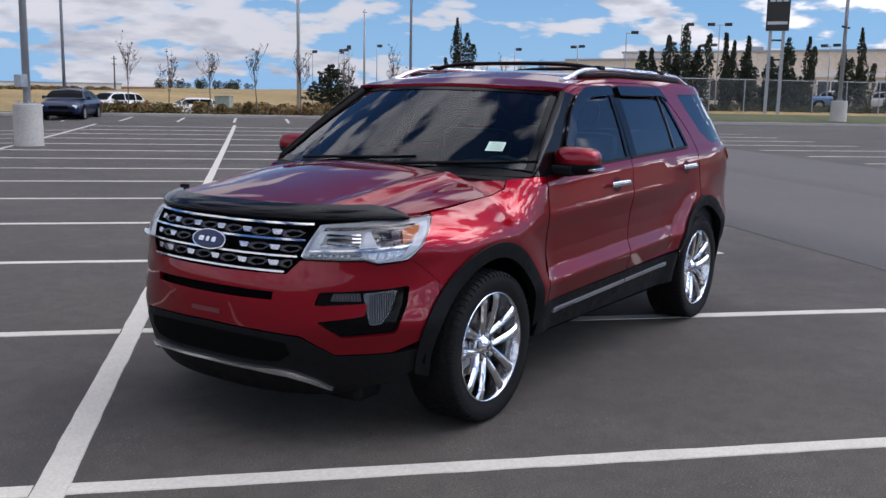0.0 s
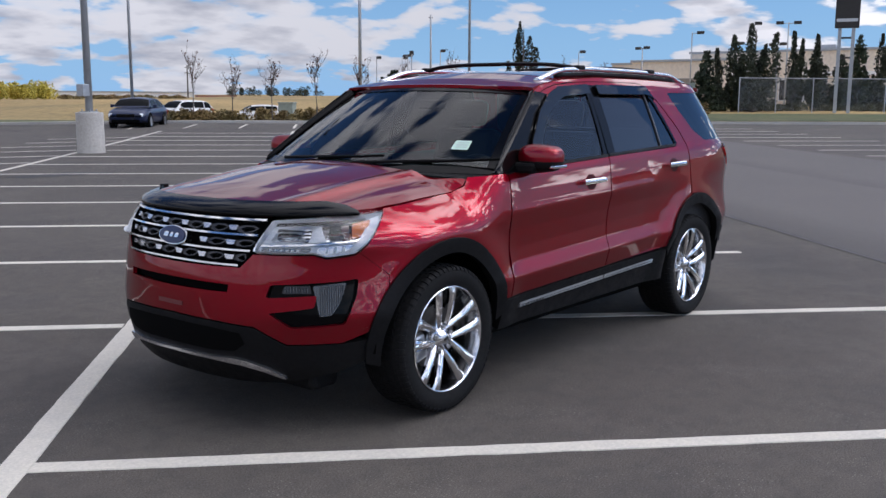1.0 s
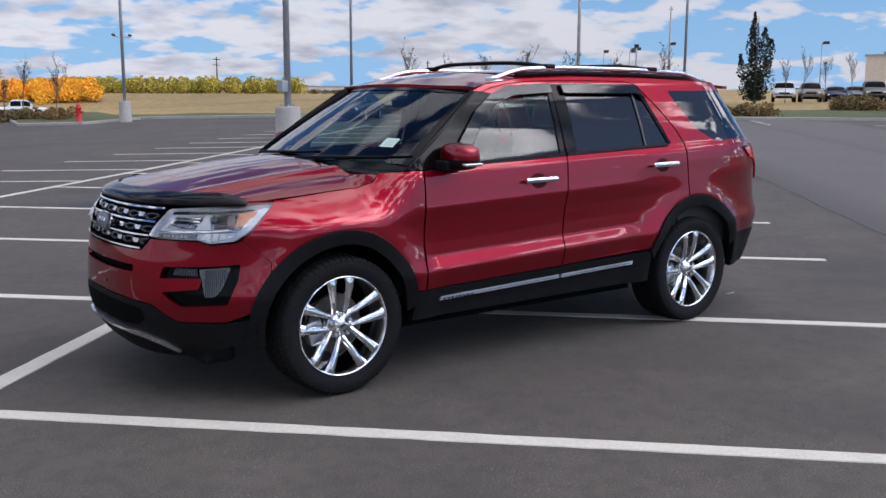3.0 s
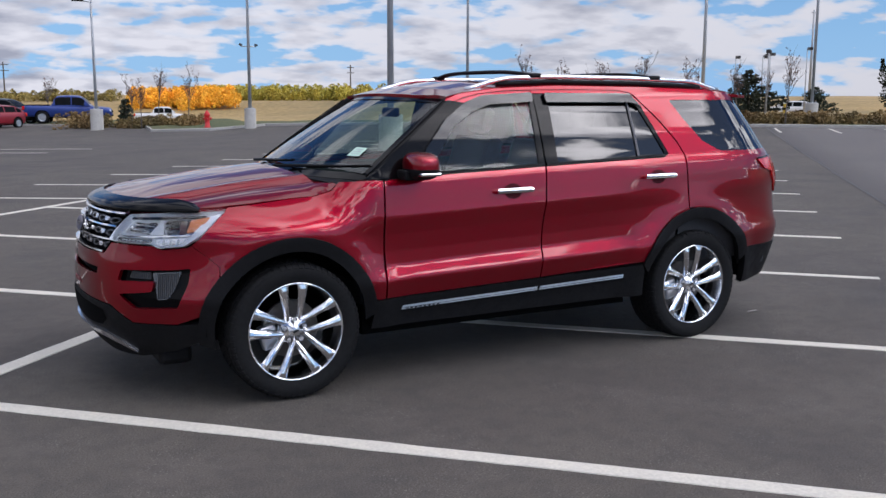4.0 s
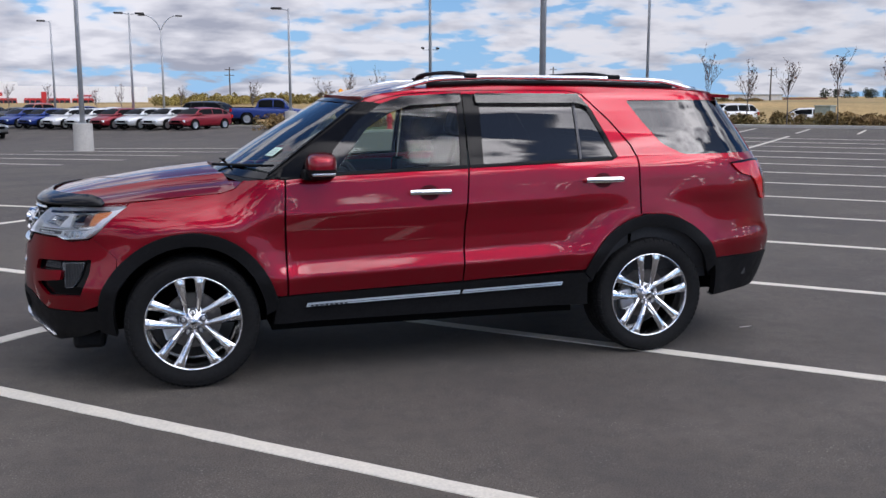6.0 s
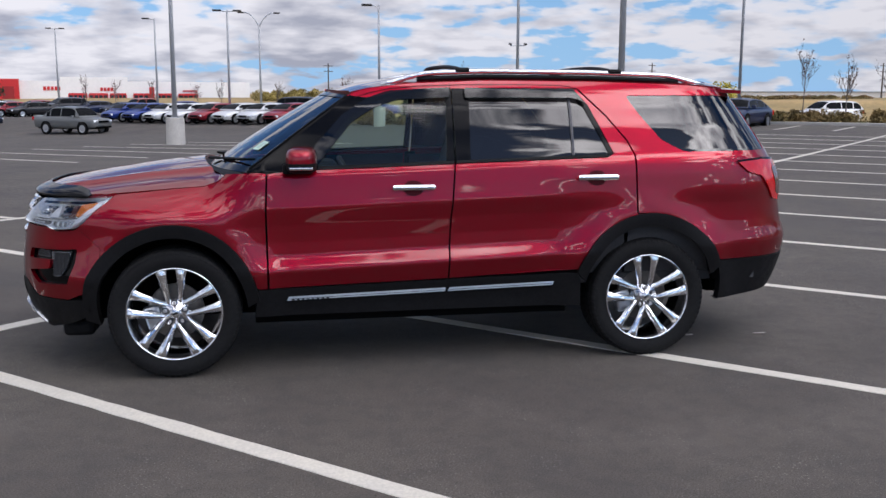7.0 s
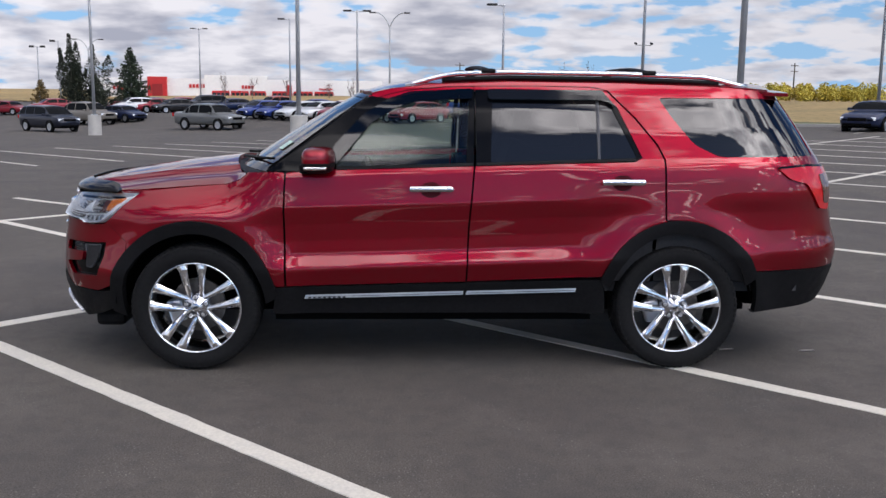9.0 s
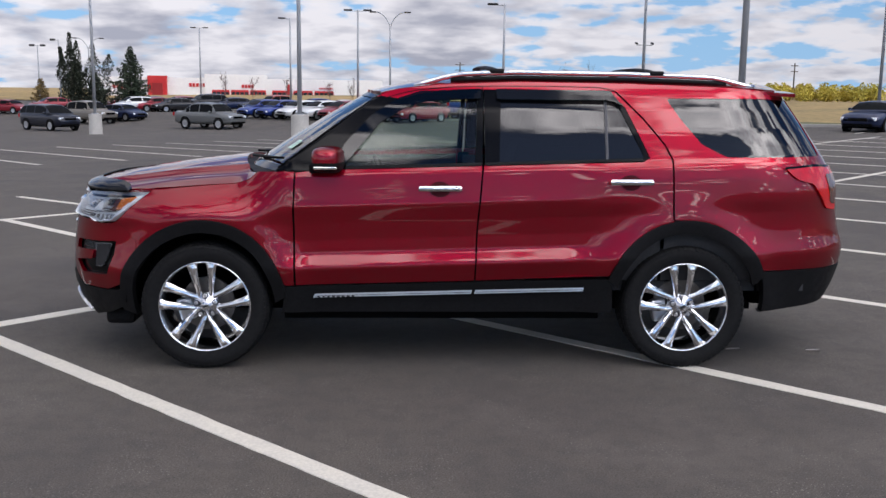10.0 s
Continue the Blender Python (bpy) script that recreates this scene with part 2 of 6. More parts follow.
def rod(bm, a, b, ra, rb=None, seg=12, caps=True):
    a, b = Vector(a), Vector(b)
    d = b - a
    m = Matrix.Translation((a + b) / 2) @ d.to_track_quat("Z", "Y").to_matrix().to_4x4()
    return bmesh.ops.create_cone(bm, cap_ends=caps, segments=seg, radius1=ra, radius2=ra if rb is None else rb, depth=d.length, matrix=m)["verts"]


def lathe(profile, seg=48, axis="Z", closed=False):
    """A turned shape from (radius, height) pairs."""
    verts, faces, n = [], [], len(profile)
    for i in range(seg):
        a = 2 * math.pi * i / seg
        for r, h in profile:
            c, s = r * math.cos(a), r * math.sin(a)
            verts.append((c, s, h) if axis == "Z" else (c, h, s))
    for i in range(seg):
        j = (i + 1) % seg
        for k in range(n if closed else n - 1):
            l = (k + 1) % n
            faces.append((i * n + k, j * n + k, j * n + l, i * n + l))
    return verts, faces


# ---- the lot: its own grid of lines; n across the stalls, t along them ----
GA = radians(45.7)
GN, GT = Vector((math.cos(GA), math.sin(GA), 0)), Vector((-math.sin(GA), math.cos(GA), 0))


def kerb_n(t):
    """Where the lot's far kerb runs."""
    return float(np.interp(t, [-80, 22, 23.5, 27, 31, 45, 70, 110], [42.5, 42.5, 39.0, 39.0, 44.5, 49, 60, 74]))


def gentle(a, b, x):
    q = min(1.0, max(0.0, (x - a) / (b - a)))
    return q * q * (3 - 2 * q)


def lot_z(n, t):
    """The asphalt falls away gently towards its far end and rises a little towards the kerb."""
    return -0.025 * min(46.0, max(0.0, t - 7.5)) * (1 - 0.65 * gentle(34, 44, n)) + 0.00017 * min(50.0, max(0.0, n)) ** 2 * (1 - gentle(12, 40, t))


def rise(d):
    return float(np.interp(d, [0, 0.2, 4, 12, 30, 70, 150, 320, 800, 2600], [0.14, 0.15, 0.28, 0.5, 0.85, 1.15, 1.5, 2.6, 4.0, 6.0]))


def lot(n, t, z=0.0):
    return GN * n + GT * t + Vector((0, 0, z + lot_z(n, t)))


def land(x, y):
    """The ground's height at a place."""
    p = Vector((x, y, 0))
    n, t = p.dot(GN), p.dot(GT)
    d = n - kerb_n(t)
    dip = 1.35 * math.exp(-((x - 42.5) ** 2 + (y - 56) ** 2) / 300.0) + 2.0 * math.exp(-((x - 20.5) ** 2 + (y - 100.6) ** 2) / 450.0) + 1.45 * math.exp(-((x - 85.6) ** 2 + (y - 72.3) ** 2) / 300.0)
    return -dip + lot_z(min(n, kerb_n(t)), t) * (1 if d < 0 else 1 - gentle(0, 50, d)) + (rise(d) if d > 0 else 0)


asphalt = material("asphalt", (0.096, 0.083, 0.067), 0.9, grain=0.5, scale=130, second=(0.062, 0.053, 0.047), wear=0.9, wear_scale=0.33, bump=0.9, bump_scale=170)
# pale and dark stone chips, denser in worn patches
an = asphalt.node_tree
a_bsdf, a_tc = an.nodes["Principled BSDF"], an.nodes.new("ShaderNodeTexCoord")


def a_map(scale, lo, hi, top, detail=2.0):
    t_, r_ = an.nodes.new("ShaderNodeTexNoise"), an.nodes.new("ShaderNodeMapRange")
    t_.inputs["Scale"].default_value, t_.inputs["Detail"].default_value = scale, detail
    an.links.new(a_tc.outputs["Object"], t_.inputs["Vector"])
    an.links.new(t_.outputs["Fac"], r_.inputs[0])
    for i_, v_ in enumerate((lo, hi, 0.0, top)):
        r_.inputs[i_ + 1].default_value = v_
    return r_.outputs[0]


def a_mix(fac, colour):
    m_ = an.nodes.new("ShaderNodeMix")
    m_.data_type = "RGBA"
    an.links.new(fac, m_.inputs[0])
    an.links.new(a_bsdf.inputs["Base Color"].links[0].from_socket, m_.inputs[6])
    m_.inputs[7].default_value = (*colour, 1)
    an.links.new(m_.outputs[2], a_bsdf.inputs["Base Color"])


def a_times(a, b):
    m_ = an.nodes.new("ShaderNodeMath")
    m_.operation = "MULTIPLY"
    an.links.new(a, m_.inputs[0])
    an.links.new(b, m_.inputs[1])
    return m_.outputs[0]


a_mix(a_map(1.1, .50, .66, .45, 5.0), (0.112, 0.096, 0.082))
a_mix(a_map(.75, .54, .66, .55, 6.0), (0.050, 0.046, 0.043))
a_mix(a_map(8.0, .47, .60, .32, 6.0), (0.046, 0.042, 0.039))
a_mix(a_times(a_map(85, .62, .69, .55), a_map(2.3, .40, .66, 1.0, 3.0)), (0.34, 0.31, 0.27))
a_mix(a_times(a_map(60, .62, .69, .85), a_map(1.9, .42, .62, 1.0, 3.0)), (0.030, 0.028, 0.027))
TS = sorted(set([-900, -500, -300, -200, -140] + list(range(-100, 111, 4)) + [7.5, 22.0, 23.5, 27, 31, 45, 45.5] + [140, 200, 300, 500, 900]))
NS = [-300, -60, 0, 6, 12, 18, 22, 26, 30, 34, 36, 38, 40, 42, 44, 48, 1e9]
verts, faces = [], []
for t in TS:
    verts += [lot(min(n, kerb_n(t) + 0.02), t) for n in NS]
w9 = len(NS)
for i in range(len(TS) - 1):
    for k in range(w9 - 1):
        faces.append((w9 * i + k, w9 * i + k + 1, w9 * i + w9 + 1 + k, w9 * i + w9 + k))
tagged(part("pavement", mesh_of("pavement", verts, faces), asphalt), "dark grey worn asphalt of a wide parking lot", "pavement", kind="structure")

grass = material("dry_field_grass", (0.42, 0.28, 0.105), 0.95, grain=0.35, scale=1.6, second=(0.19, 0.145, 0.055), wear=0.95, wear_scale=0.035, bump=0.8, bump_scale=5.0)
DS = [0.16, 1, 4, 8, 12, 20, 30, 45, 70, 110, 150, 220, 320, 500, 800, 1500, 2600]
TS2 = [-2600, -1500] + TS + [1500, 2600]
verts, faces = [], []
for t in TS2:
    for d in DS:
        p = lot(kerb_n(t) + d, t)
        p.z = land(p.x, p.y)
        p.z += 0.25 * (noise.noise(Vector((p.x, p.y, 0)) * 0.02)) * min(1, d / 60) * min(3, d / 100)
        verts.append(p)
nd = len(DS)
for i in range(len(TS2) - 1):
    for k in range(nd - 1):
        faces.append((i * nd + k, i * nd + k + 1, (i + 1) * nd + k + 1, (i + 1) * nd + k))
tagged(part("ground", mesh_of("ground", verts, faces, True), grass), "field of dry golden grass rising behind the lot", "field", kind="structure")
far = mesh_of("far_ground", [(-3000, -3000, -1.6), (3000, -3000, -1.6), (3000, 3000, -1.6), (-3000, 3000, -1.6)], [(0, 1, 2, 3)])
tagged(part("ground", far, grass), "dry grass far around the lot", "field", kind="structure")

# kerb along the lot's edge
verts, faces = [], []
KT = [t for t in TS if -100 <= t <= 110]
sec = [(0.0, -0.05), (0.0, 0.125), (0.02, 0.145), (0.15, 0.145), (0.17, 0.10)]
for t in KT:
    verts += [lot(kerb_n(t) + a, t) + Vector((0, 0, z)) for a, z in sec]
for i in range(len(KT) - 1):
    for k in range(4):
        faces.append((5 * i + k, 5 * i + k + 1, 5 * i + 6 + k, 5 * i + 5 + k))
tagged(part("kerb", mesh_of("kerb", verts, faces), M["concrete"]), "pale concrete kerb along the edge of the asphalt", "kerb", kind="structure")

# painted lines: each a thin slab with slightly ragged edges
def stripe(n0, t0, n1, t1, width=0.105):
    a, b = lot(n0, t0), lot(n1, t1)
    d = Vector((b.x - a.x, b.y - a.y, 0)).normalized()
    side = Vector((-d.y, d.x, 0))
    k = max(2, int((b - a).length / 0.10))
    verts, faces = [], []
    for i in range(k + 1):
        p = lot(n0 + (n1 - n0) * i / k, t0 + (t1 - t0) * i / k)
        for s in (-1, 1):
            w = width / 2 + 0.006 * noise.noise(p * 3.1 + Vector((s * 9, 0, 0))) + 0.004 * noise.noise(p * 17 + Vector((s * 5, 0, 0)))
            verts += [p + side * s * w + Vector((0, 0, 0.005))]
            verts += [p + side * s * (w + 0.004) + Vector((0, 0, -0.002))]
    for i in range(k):
        q = 4 * i
        faces += [(q, q + 4, q + 6, q + 2), (q + 1, q + 5, q + 4, q), (q + 2, q + 6, q + 7, q + 3)]
    ob = part("parking_line", mesh_of("parking_line", verts, faces), M["white_paint"])
    return tagged(ob, "white painted stall line, worn, on asphalt", "road marking", "parking lines", "structure")


STEP, FIRST, SPINE = 2.655, -2.237, 2.305
stripe(FIRST - 0.35, SPINE, 34.3, SPINE, 0.13)
stripe(-0.4, 7.74, 34.3, 7.74, 0.12)
for k in range(14):
    n = FIRST + STEP * k + 0.004 * max(0, k - 5) ** 2 - (.055 if k == 1 else 0)
    stripe(n, -3.32, n, SPINE - 0.07)
    stripe(n, SPINE + 0.07, n, 7.68)
for k in range(12):
    n = 2.0 + 2.5 * k
    stripe(n, 7.85, n, 10.9)
for k in range(8):
    stripe(6.6 + 2.45 * k, 19.8, 8.2 + 2.45 * k, 32.0)
for k in range(9):
    stripe(16.0 + STEP * k, -14.0, 16.0 + STEP * k, -19.2)
for k in range(9):
    stripe(37.0, 9.6 - 2.4 * k, 41.5, 9.6 - 2.4 * k)

# the aisle's smoother, newer asphalt, with a thin dark line along the stall ends
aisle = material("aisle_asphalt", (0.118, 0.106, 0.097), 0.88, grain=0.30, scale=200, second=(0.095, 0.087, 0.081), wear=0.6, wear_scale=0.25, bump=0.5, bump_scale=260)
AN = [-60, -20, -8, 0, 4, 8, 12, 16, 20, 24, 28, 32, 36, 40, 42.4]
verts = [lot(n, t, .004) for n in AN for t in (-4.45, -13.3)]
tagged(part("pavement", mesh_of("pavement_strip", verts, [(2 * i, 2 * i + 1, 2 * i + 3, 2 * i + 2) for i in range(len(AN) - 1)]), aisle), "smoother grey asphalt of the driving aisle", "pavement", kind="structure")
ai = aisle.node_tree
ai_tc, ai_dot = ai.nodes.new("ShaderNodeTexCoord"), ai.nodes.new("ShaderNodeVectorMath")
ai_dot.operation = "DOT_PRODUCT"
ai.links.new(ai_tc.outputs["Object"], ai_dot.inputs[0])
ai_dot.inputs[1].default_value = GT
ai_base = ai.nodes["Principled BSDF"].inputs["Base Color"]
# shade of the gutter put into the colour: two bands darkening towards the stalls
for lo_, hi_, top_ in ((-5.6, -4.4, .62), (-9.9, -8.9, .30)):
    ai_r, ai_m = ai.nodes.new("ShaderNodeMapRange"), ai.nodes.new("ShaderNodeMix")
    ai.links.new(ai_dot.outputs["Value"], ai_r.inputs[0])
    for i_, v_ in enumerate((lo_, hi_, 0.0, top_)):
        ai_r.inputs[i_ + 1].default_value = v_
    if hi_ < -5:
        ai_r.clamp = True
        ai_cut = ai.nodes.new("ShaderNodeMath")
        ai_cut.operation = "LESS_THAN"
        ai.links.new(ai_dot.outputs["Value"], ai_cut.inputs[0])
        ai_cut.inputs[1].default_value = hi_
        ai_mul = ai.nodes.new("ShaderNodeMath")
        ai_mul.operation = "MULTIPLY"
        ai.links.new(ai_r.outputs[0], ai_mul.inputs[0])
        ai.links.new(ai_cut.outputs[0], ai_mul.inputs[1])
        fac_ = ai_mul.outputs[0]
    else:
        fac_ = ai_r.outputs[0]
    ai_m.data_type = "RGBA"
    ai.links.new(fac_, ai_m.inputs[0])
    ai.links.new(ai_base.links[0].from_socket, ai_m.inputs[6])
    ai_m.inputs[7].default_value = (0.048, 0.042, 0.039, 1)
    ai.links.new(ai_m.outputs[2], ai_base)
seam_mat = material("tar_seam", (0.058, 0.052, 0.048), 0.6, grain=0.3, scale=40)
sv, sf = [], []
for i in range(140):
    n = -8 + 50 * i / 139
    wob = 0.05 * noise.noise(Vector((n * .6, 3, 0)))
    sv += [lot(n, -4.45 + wob - .04, .006), lot(n, -4.45 + wob + .012 + .012 * noise.noise(Vector((n * 4, 0, 0))), .006)]
sf = [(2 * i, 2 * i + 2, 2 * i + 3, 2 * i + 1) for i in range(139)]
tagged(part("tar_seam", mesh_of("tar_seam", sv, sf), seam_mat), "thin dark seam between two asphalt surfaces", "seam", kind="structure")

# ---- the shape of the parked car's body: half width by length and height ----
def table(xs, ys, sigma=0.015):
    """A smooth curve through a few given values."""
    g = np.arange(xs[0] - 0.2, xs[-1] + 0.2, 0.004)
    v = np.interp(g, xs, ys)
    k = np.exp(-0.5 * (np.arange(-60, 61) * 0.004 / sigma) ** 2)
    pad = np.concatenate([np.full(60, v[0]), v, np.full(60, v[-1])])
    v = np.convolve(pad, k / k.sum(), "valid")
    return lambda x: float(np.interp(x, g, v))


def ease(a, b, x):
    q = min(1.0, max(0.0, (x - a) / (b - a)))
    return q * q * (3 - 2 * q)


XF, XR, LF, LR = -1.30, 1.55, 1.5, 1.5
W0 = table([.15, .30, .40, .50, .58, .64, .70, .80, .90, .965, 1.00, 1.10, 1.18, 1.215, 1.26, 1.40, 1.55, 1.66, 1.74],
           [.86, .89, .905, .925, .945, .958, .948, .940, .944, .956, .957, .950, .936, .914, .897, .848, .788, .735, .68], 0.014)
W1 = table([.15, .30, .40, .50, .58, .632, .645, .72, .80, .90, .985, 1.0, 1.03, 1.10, 1.18, 1.215, 1.26, 1.40, 1.55, 1.66, 1.74],
           [.86, .89, .905, .930, .950, .964, .963, .934, .932, .940, .9555, .9575, .9515, .942, .930, .914, .897, .848, .788, .735, .68], 0.007)
X0 = table([.15, .25, .33, .45, .55, .65, .75, .80, .92, 1.0, 1.05, 1.10],
           [-2.18, -2.30, -2.365, -2.395, -2.40, -2.395, -2.385, -2.375, -2.35, -2.315, -2.28, -2.22], 0.02)
X1 = table([.25, .35, .45, .55, .65, .72, .80, .95, 1.1, 1.22, 1.30, 1.5, 1.66, 1.75],
           [2.46, 2.53, 2.585, 2.615, 2.64, 2.635, 2.60, 2.575, 2.55, 2.49, 2.44, 2.30, 2.18, 2.12], 0.02)
SHUT = table([-2.3, -2.0, -1.79, -1.5, -1.256, -1.16, -1.0, -0.8], [1.06, 1.07, 1.08, 1.09, 1.108, 1.15, 1.2, 1.22], 0.03)


def half(x, z):
    """Half the body's width."""
    zt = z - 0.033 * x * (1 - ease(1.28, 1.6, z))
    f = ease(-1.02, -0.80, x) * (1 - ease(0.66, 0.96, x))   # the doors' sharper folds
    w = W0(zt) * (1 - f) + W1(zt) * f
    for hub in (-1.43, 1.43):
        r = math.hypot((x - hub), (z - 0.37) * 0.95)
        if z > 0.25:
            w += (0.026 if hub < 0 else 0.034) * math.exp(-((r - 0.50) / 0.105) ** 2) * (1 - ease(0.95, 1.15, z))
    f = ease(-0.9, -1.25, x) if x < -0.9 else 0.0
    if f > 0 and z > 0.84:
        zt = SHUT(x)
        q = (z - 0.84) / (zt - 0.84)
        w -= f * max(0.0, w - 0.79) * min(1.3, q) ** 2.6
    return w


def body(s, z, out=0.0):
    """A point of the car's skin by length along the skin and height; out: metres proud of it."""
    if out:
        e = 0.004
        p, a, b = (Vector(body(*q)) for q in ((s, z), (s + e, z), (s, z + e)))
        n = (b - p).cross(a - p)
        n.normalize()
        return tuple(p + n * out)
    if s < XF:
        a = (XF - s) / LF * math.pi / 2
        deep = XF - X0(z)
        w = half(max(XF - deep * math.sin(a), -2.15), z)
        m = 2.6
        r = ((abs(math.sin(a)) / deep) ** m + (abs(math.cos(a)) / w) ** m) ** (-1 / m)
        return (XF - r * math.sin(a), r * math.cos(a), z)
    if s > XR:
        a = (s - XR) / LR * math.pi / 2
        deep = X1(z) - XR
        w = half(min(XR + deep * math.sin(a), 2.5), z)
        m = 3.0
        r = ((abs(math.sin(a)) / deep) ** m + (abs(math.cos(a)) / w) ** m) ** (-1 / m)
        return (XR + r * math.sin(a), r * math.cos(a), z)
    return (s, half(s, z), z)


def along(x, z):
    """The length along the skin at which it reaches x at the height z."""
    if XF <= x <= XR:
        return x
    lo, hi = (XF - LF, XF) if x < XF else (XR, XR + LR)
    for _ in range(40):
        mid = (lo + hi) / 2
        lo, hi = (mid, hi) if body(mid, z)[0] < x else (lo, mid)
    return (lo + hi) / 2


# ---- panels: an outline on a surface, filled with a fine even mesh ----
from mathutils.geometry import delaunay_2d_cdt


def inside(p, poly):
    x, y = p
    hit = False
    for (x0, y0), (x1, y1) in zip(poly, poly[1:] + poly[:1]):
        if (y0 > y) != (y1 > y) and x < (x1 - x0) * (y - y0) / (y1 - y0) + x0:
            hit = not hit
    return hit


def resample(poly, step):
    out = []
    for (x0, y0), (x1, y1) in zip(poly, poly[1:] + poly[:1]):
        k = max(1, int(math.hypot(x1 - x0, y1 - y0) / step + 0.5))
        out += [(x0 + (x1 - x0) * i / k, y0 + (y1 - y0) * i / k) for i in range(k)]
    return out


def rounded(poly, r, k=4):
    """The outline with its corners rounded off by about r."""
    out = []
    for (a, b, c) in zip(poly[-1:] + poly[:-1], poly, poly[1:] + poly[:1]):
        a, b, c = Vector(a), Vector(b), Vector(c)
        la, lc = (a - b).length, (c - b).length
        p, q = b + (a - b) * min(0.45, r / max(la, 1e-6)), b + (c - b) * min(0.45, r / max(lc, 1e-6))
        for i in range(k + 1):
            u = i / k
            out.append(tuple(p.lerp(b, u).lerp(b.lerp(q, u), u)))
    return out


def fill(poly, fn, step=0.03, depth=0.02, holes=(), mid=(0, 0, 0.9), name="panel", step_v=None):
    """A panel: fn takes the outline's plane to space. Its edges are turned in by depth."""
    loops = [resample(poly, step)] + [resample(h, step) for h in holes]
    pts, edges = [], []
    for lp in loops:
        o = len(pts)
        pts += lp
        edges += [(o + i, o + (i + 1) % len(lp)) for i in range(len(lp))]
    rim = np.array(pts)
    lo, hi = rim.min(0), rim.max(0)
    sv = step_v or step
    for a in np.arange(lo[0] + step / 2, hi[0], step):
        for b in np.arange(lo[1] + sv / 2, hi[1], sv):
            if inside((a, b), loops[0]) and not any(inside((a, b), h) for h in loops[1:]):
                if np.min(((rim - (a, b)) ** 2).sum(1)) > (0.4 * sv) ** 2:
                    pts.append((float(a), float(b)))
    res = delaunay_2d_cdt([Vector(p) for p in pts], edges, [], 0, 1e-6)
    v2, tri = res[0], []
    for f in res[2]:
        c = sum((v2[i] for i in f), Vector((0, 0))) / len(f)
        if inside(c, loops[0]) and not any(inside(c, h) for h in loops[1:]):
            tri.append(tuple(f))
    mid, e = Vector(mid), 0.003
    P3, N3 = [], []
    for q in v2:
        p = Vector(fn(q.x, q.y))
        n = (Vector(fn(q.x + e, q.y)) - Vector(fn(q.x - e, q.y))).cross(Vector(fn(q.x, q.y + e)) - Vector(fn(q.x, q.y - e)))
        n.normalize()
        P3.append(p)
        N3.append(n)
    sign = 1 if sum((N3[i].dot(P3[i] - mid)) for i in range(len(P3))) > 0 else -1
    N3 = [n * sign for n in N3]
    faces = []
    for f in tri:
        a, b, c = (P3[i] for i in f[:3])
        if (b - a).cross(c - a).dot(N3[f[0]]) < 0:
            f = f[::-1]
        faces.append(f)
    nf = len(faces)
    normals = [N3[i] for f in faces for i in f]
    if depth:
        use = {}
        for f in faces:
            for i, j in zip(f, f[1:] + f[:1]):
                use[(i, j)] = True
        rim_e = [(i, j) for i, j in use if (j, i) not in use]
        inner = {}
        for i, j in rim_e:
            for k in (i, j):
                if k not in inner:
                    inner[k] = len(P3)
                    P3.append(P3[k] - N3[k] * depth)
        for i, j in rim_e:
            faces.append((j, i, inner[i], inner[j]))
            normals += [Vector((0, 0, 0))] * 4
    me = mesh_of(name, P3, faces, True)
    for p in me.polygons[nf:]:
        p.use_smooth = False
    me.normals_split_custom_set(normals)
    return me


def wrap(sgn, out=0.0):
    """The car's skin on one side (-1: the driver's), as a surface for fill."""
    return lambda s, z: (lambda p: (p[0], sgn * p[1], p[2]))(body(s, z, out))


def sweep(path, sec, name, cap=True):
    """A section (across, up) carried along a path of points."""
    verts, faces, n = [], [], len(sec)
    for i, p in enumerate(path):
        d = (Vector(path[min(i + 1, len(path) - 1)]) - Vector(path[max(i - 1, 0)])).normalized()
        a = d.cross(Vector((0, 0, 1))).normalized()
        b = a.cross(d)
        verts += [Vector(p) + a * u + b * w for u, w in sec]
    for i in range(len(path) - 1):
        for k in range(n):
            faces.append((i * n + k, i * n + (k + 1) % n, (i + 1) * n + (k + 1) % n, (i + 1) * n + k))
    if cap:
        faces += [tuple(range(n))[::-1], tuple(range((len(path) - 1) * n, len(path) * n))]
    bm = bmesh.new()
    bm.from_mesh(mesh_of(name, verts, faces, True))
    return finish(bm, name, True)


circle = lambda a, b, k=12: [(a * math.cos(2 * math.pi * i / k), b * math.sin(2 * math.pi * i / k)) for i in range(k)]

SC = XF - LF


def nose(out=0.0):
    """The car's skin across its front, from side to side."""
    def at(s, z):
        m = 1 if s >= SC else -1
        p = body(s if m > 0 else 2 * SC - s, z, out)
        return (p[0], -m * p[1], p[2])
    return at


def both(half_outline):
    """An outline across the front from its driver's-side half, given from the middle outward and back to the middle."""
    return list(half_outline) + [(2 * SC - s, z) for s, z in reversed(half_outline) if s > SC + 1e-6]


car = thing("sport_utility_vehicle", "glossy ruby red sport utility vehicle with chrome wheels parked askew", "car")


def arc(hub, ax, az, a0, a1, k=22):
    return [(hub + ax * math.cos(radians(a0 + (a1 - a0) * i / k)), 0.37 + az * math.sin(radians(a0 + (a1 - a0) * i / k))) for i in range(k + 1)]


def belt(x):
    return 1.211 + 0.0345 * x


def sill(x):
    return 0.533 + 0.026 * x


def roof_edge(x):
    return float(np.interp(x, [-0.45, -0.286, -0.05, 0.42, 1.1, 1.79, 2.1, 2.4], [1.625, 1.662, 1.692, 1.712, 1.709, 1.691, 1.672, 1.65]))


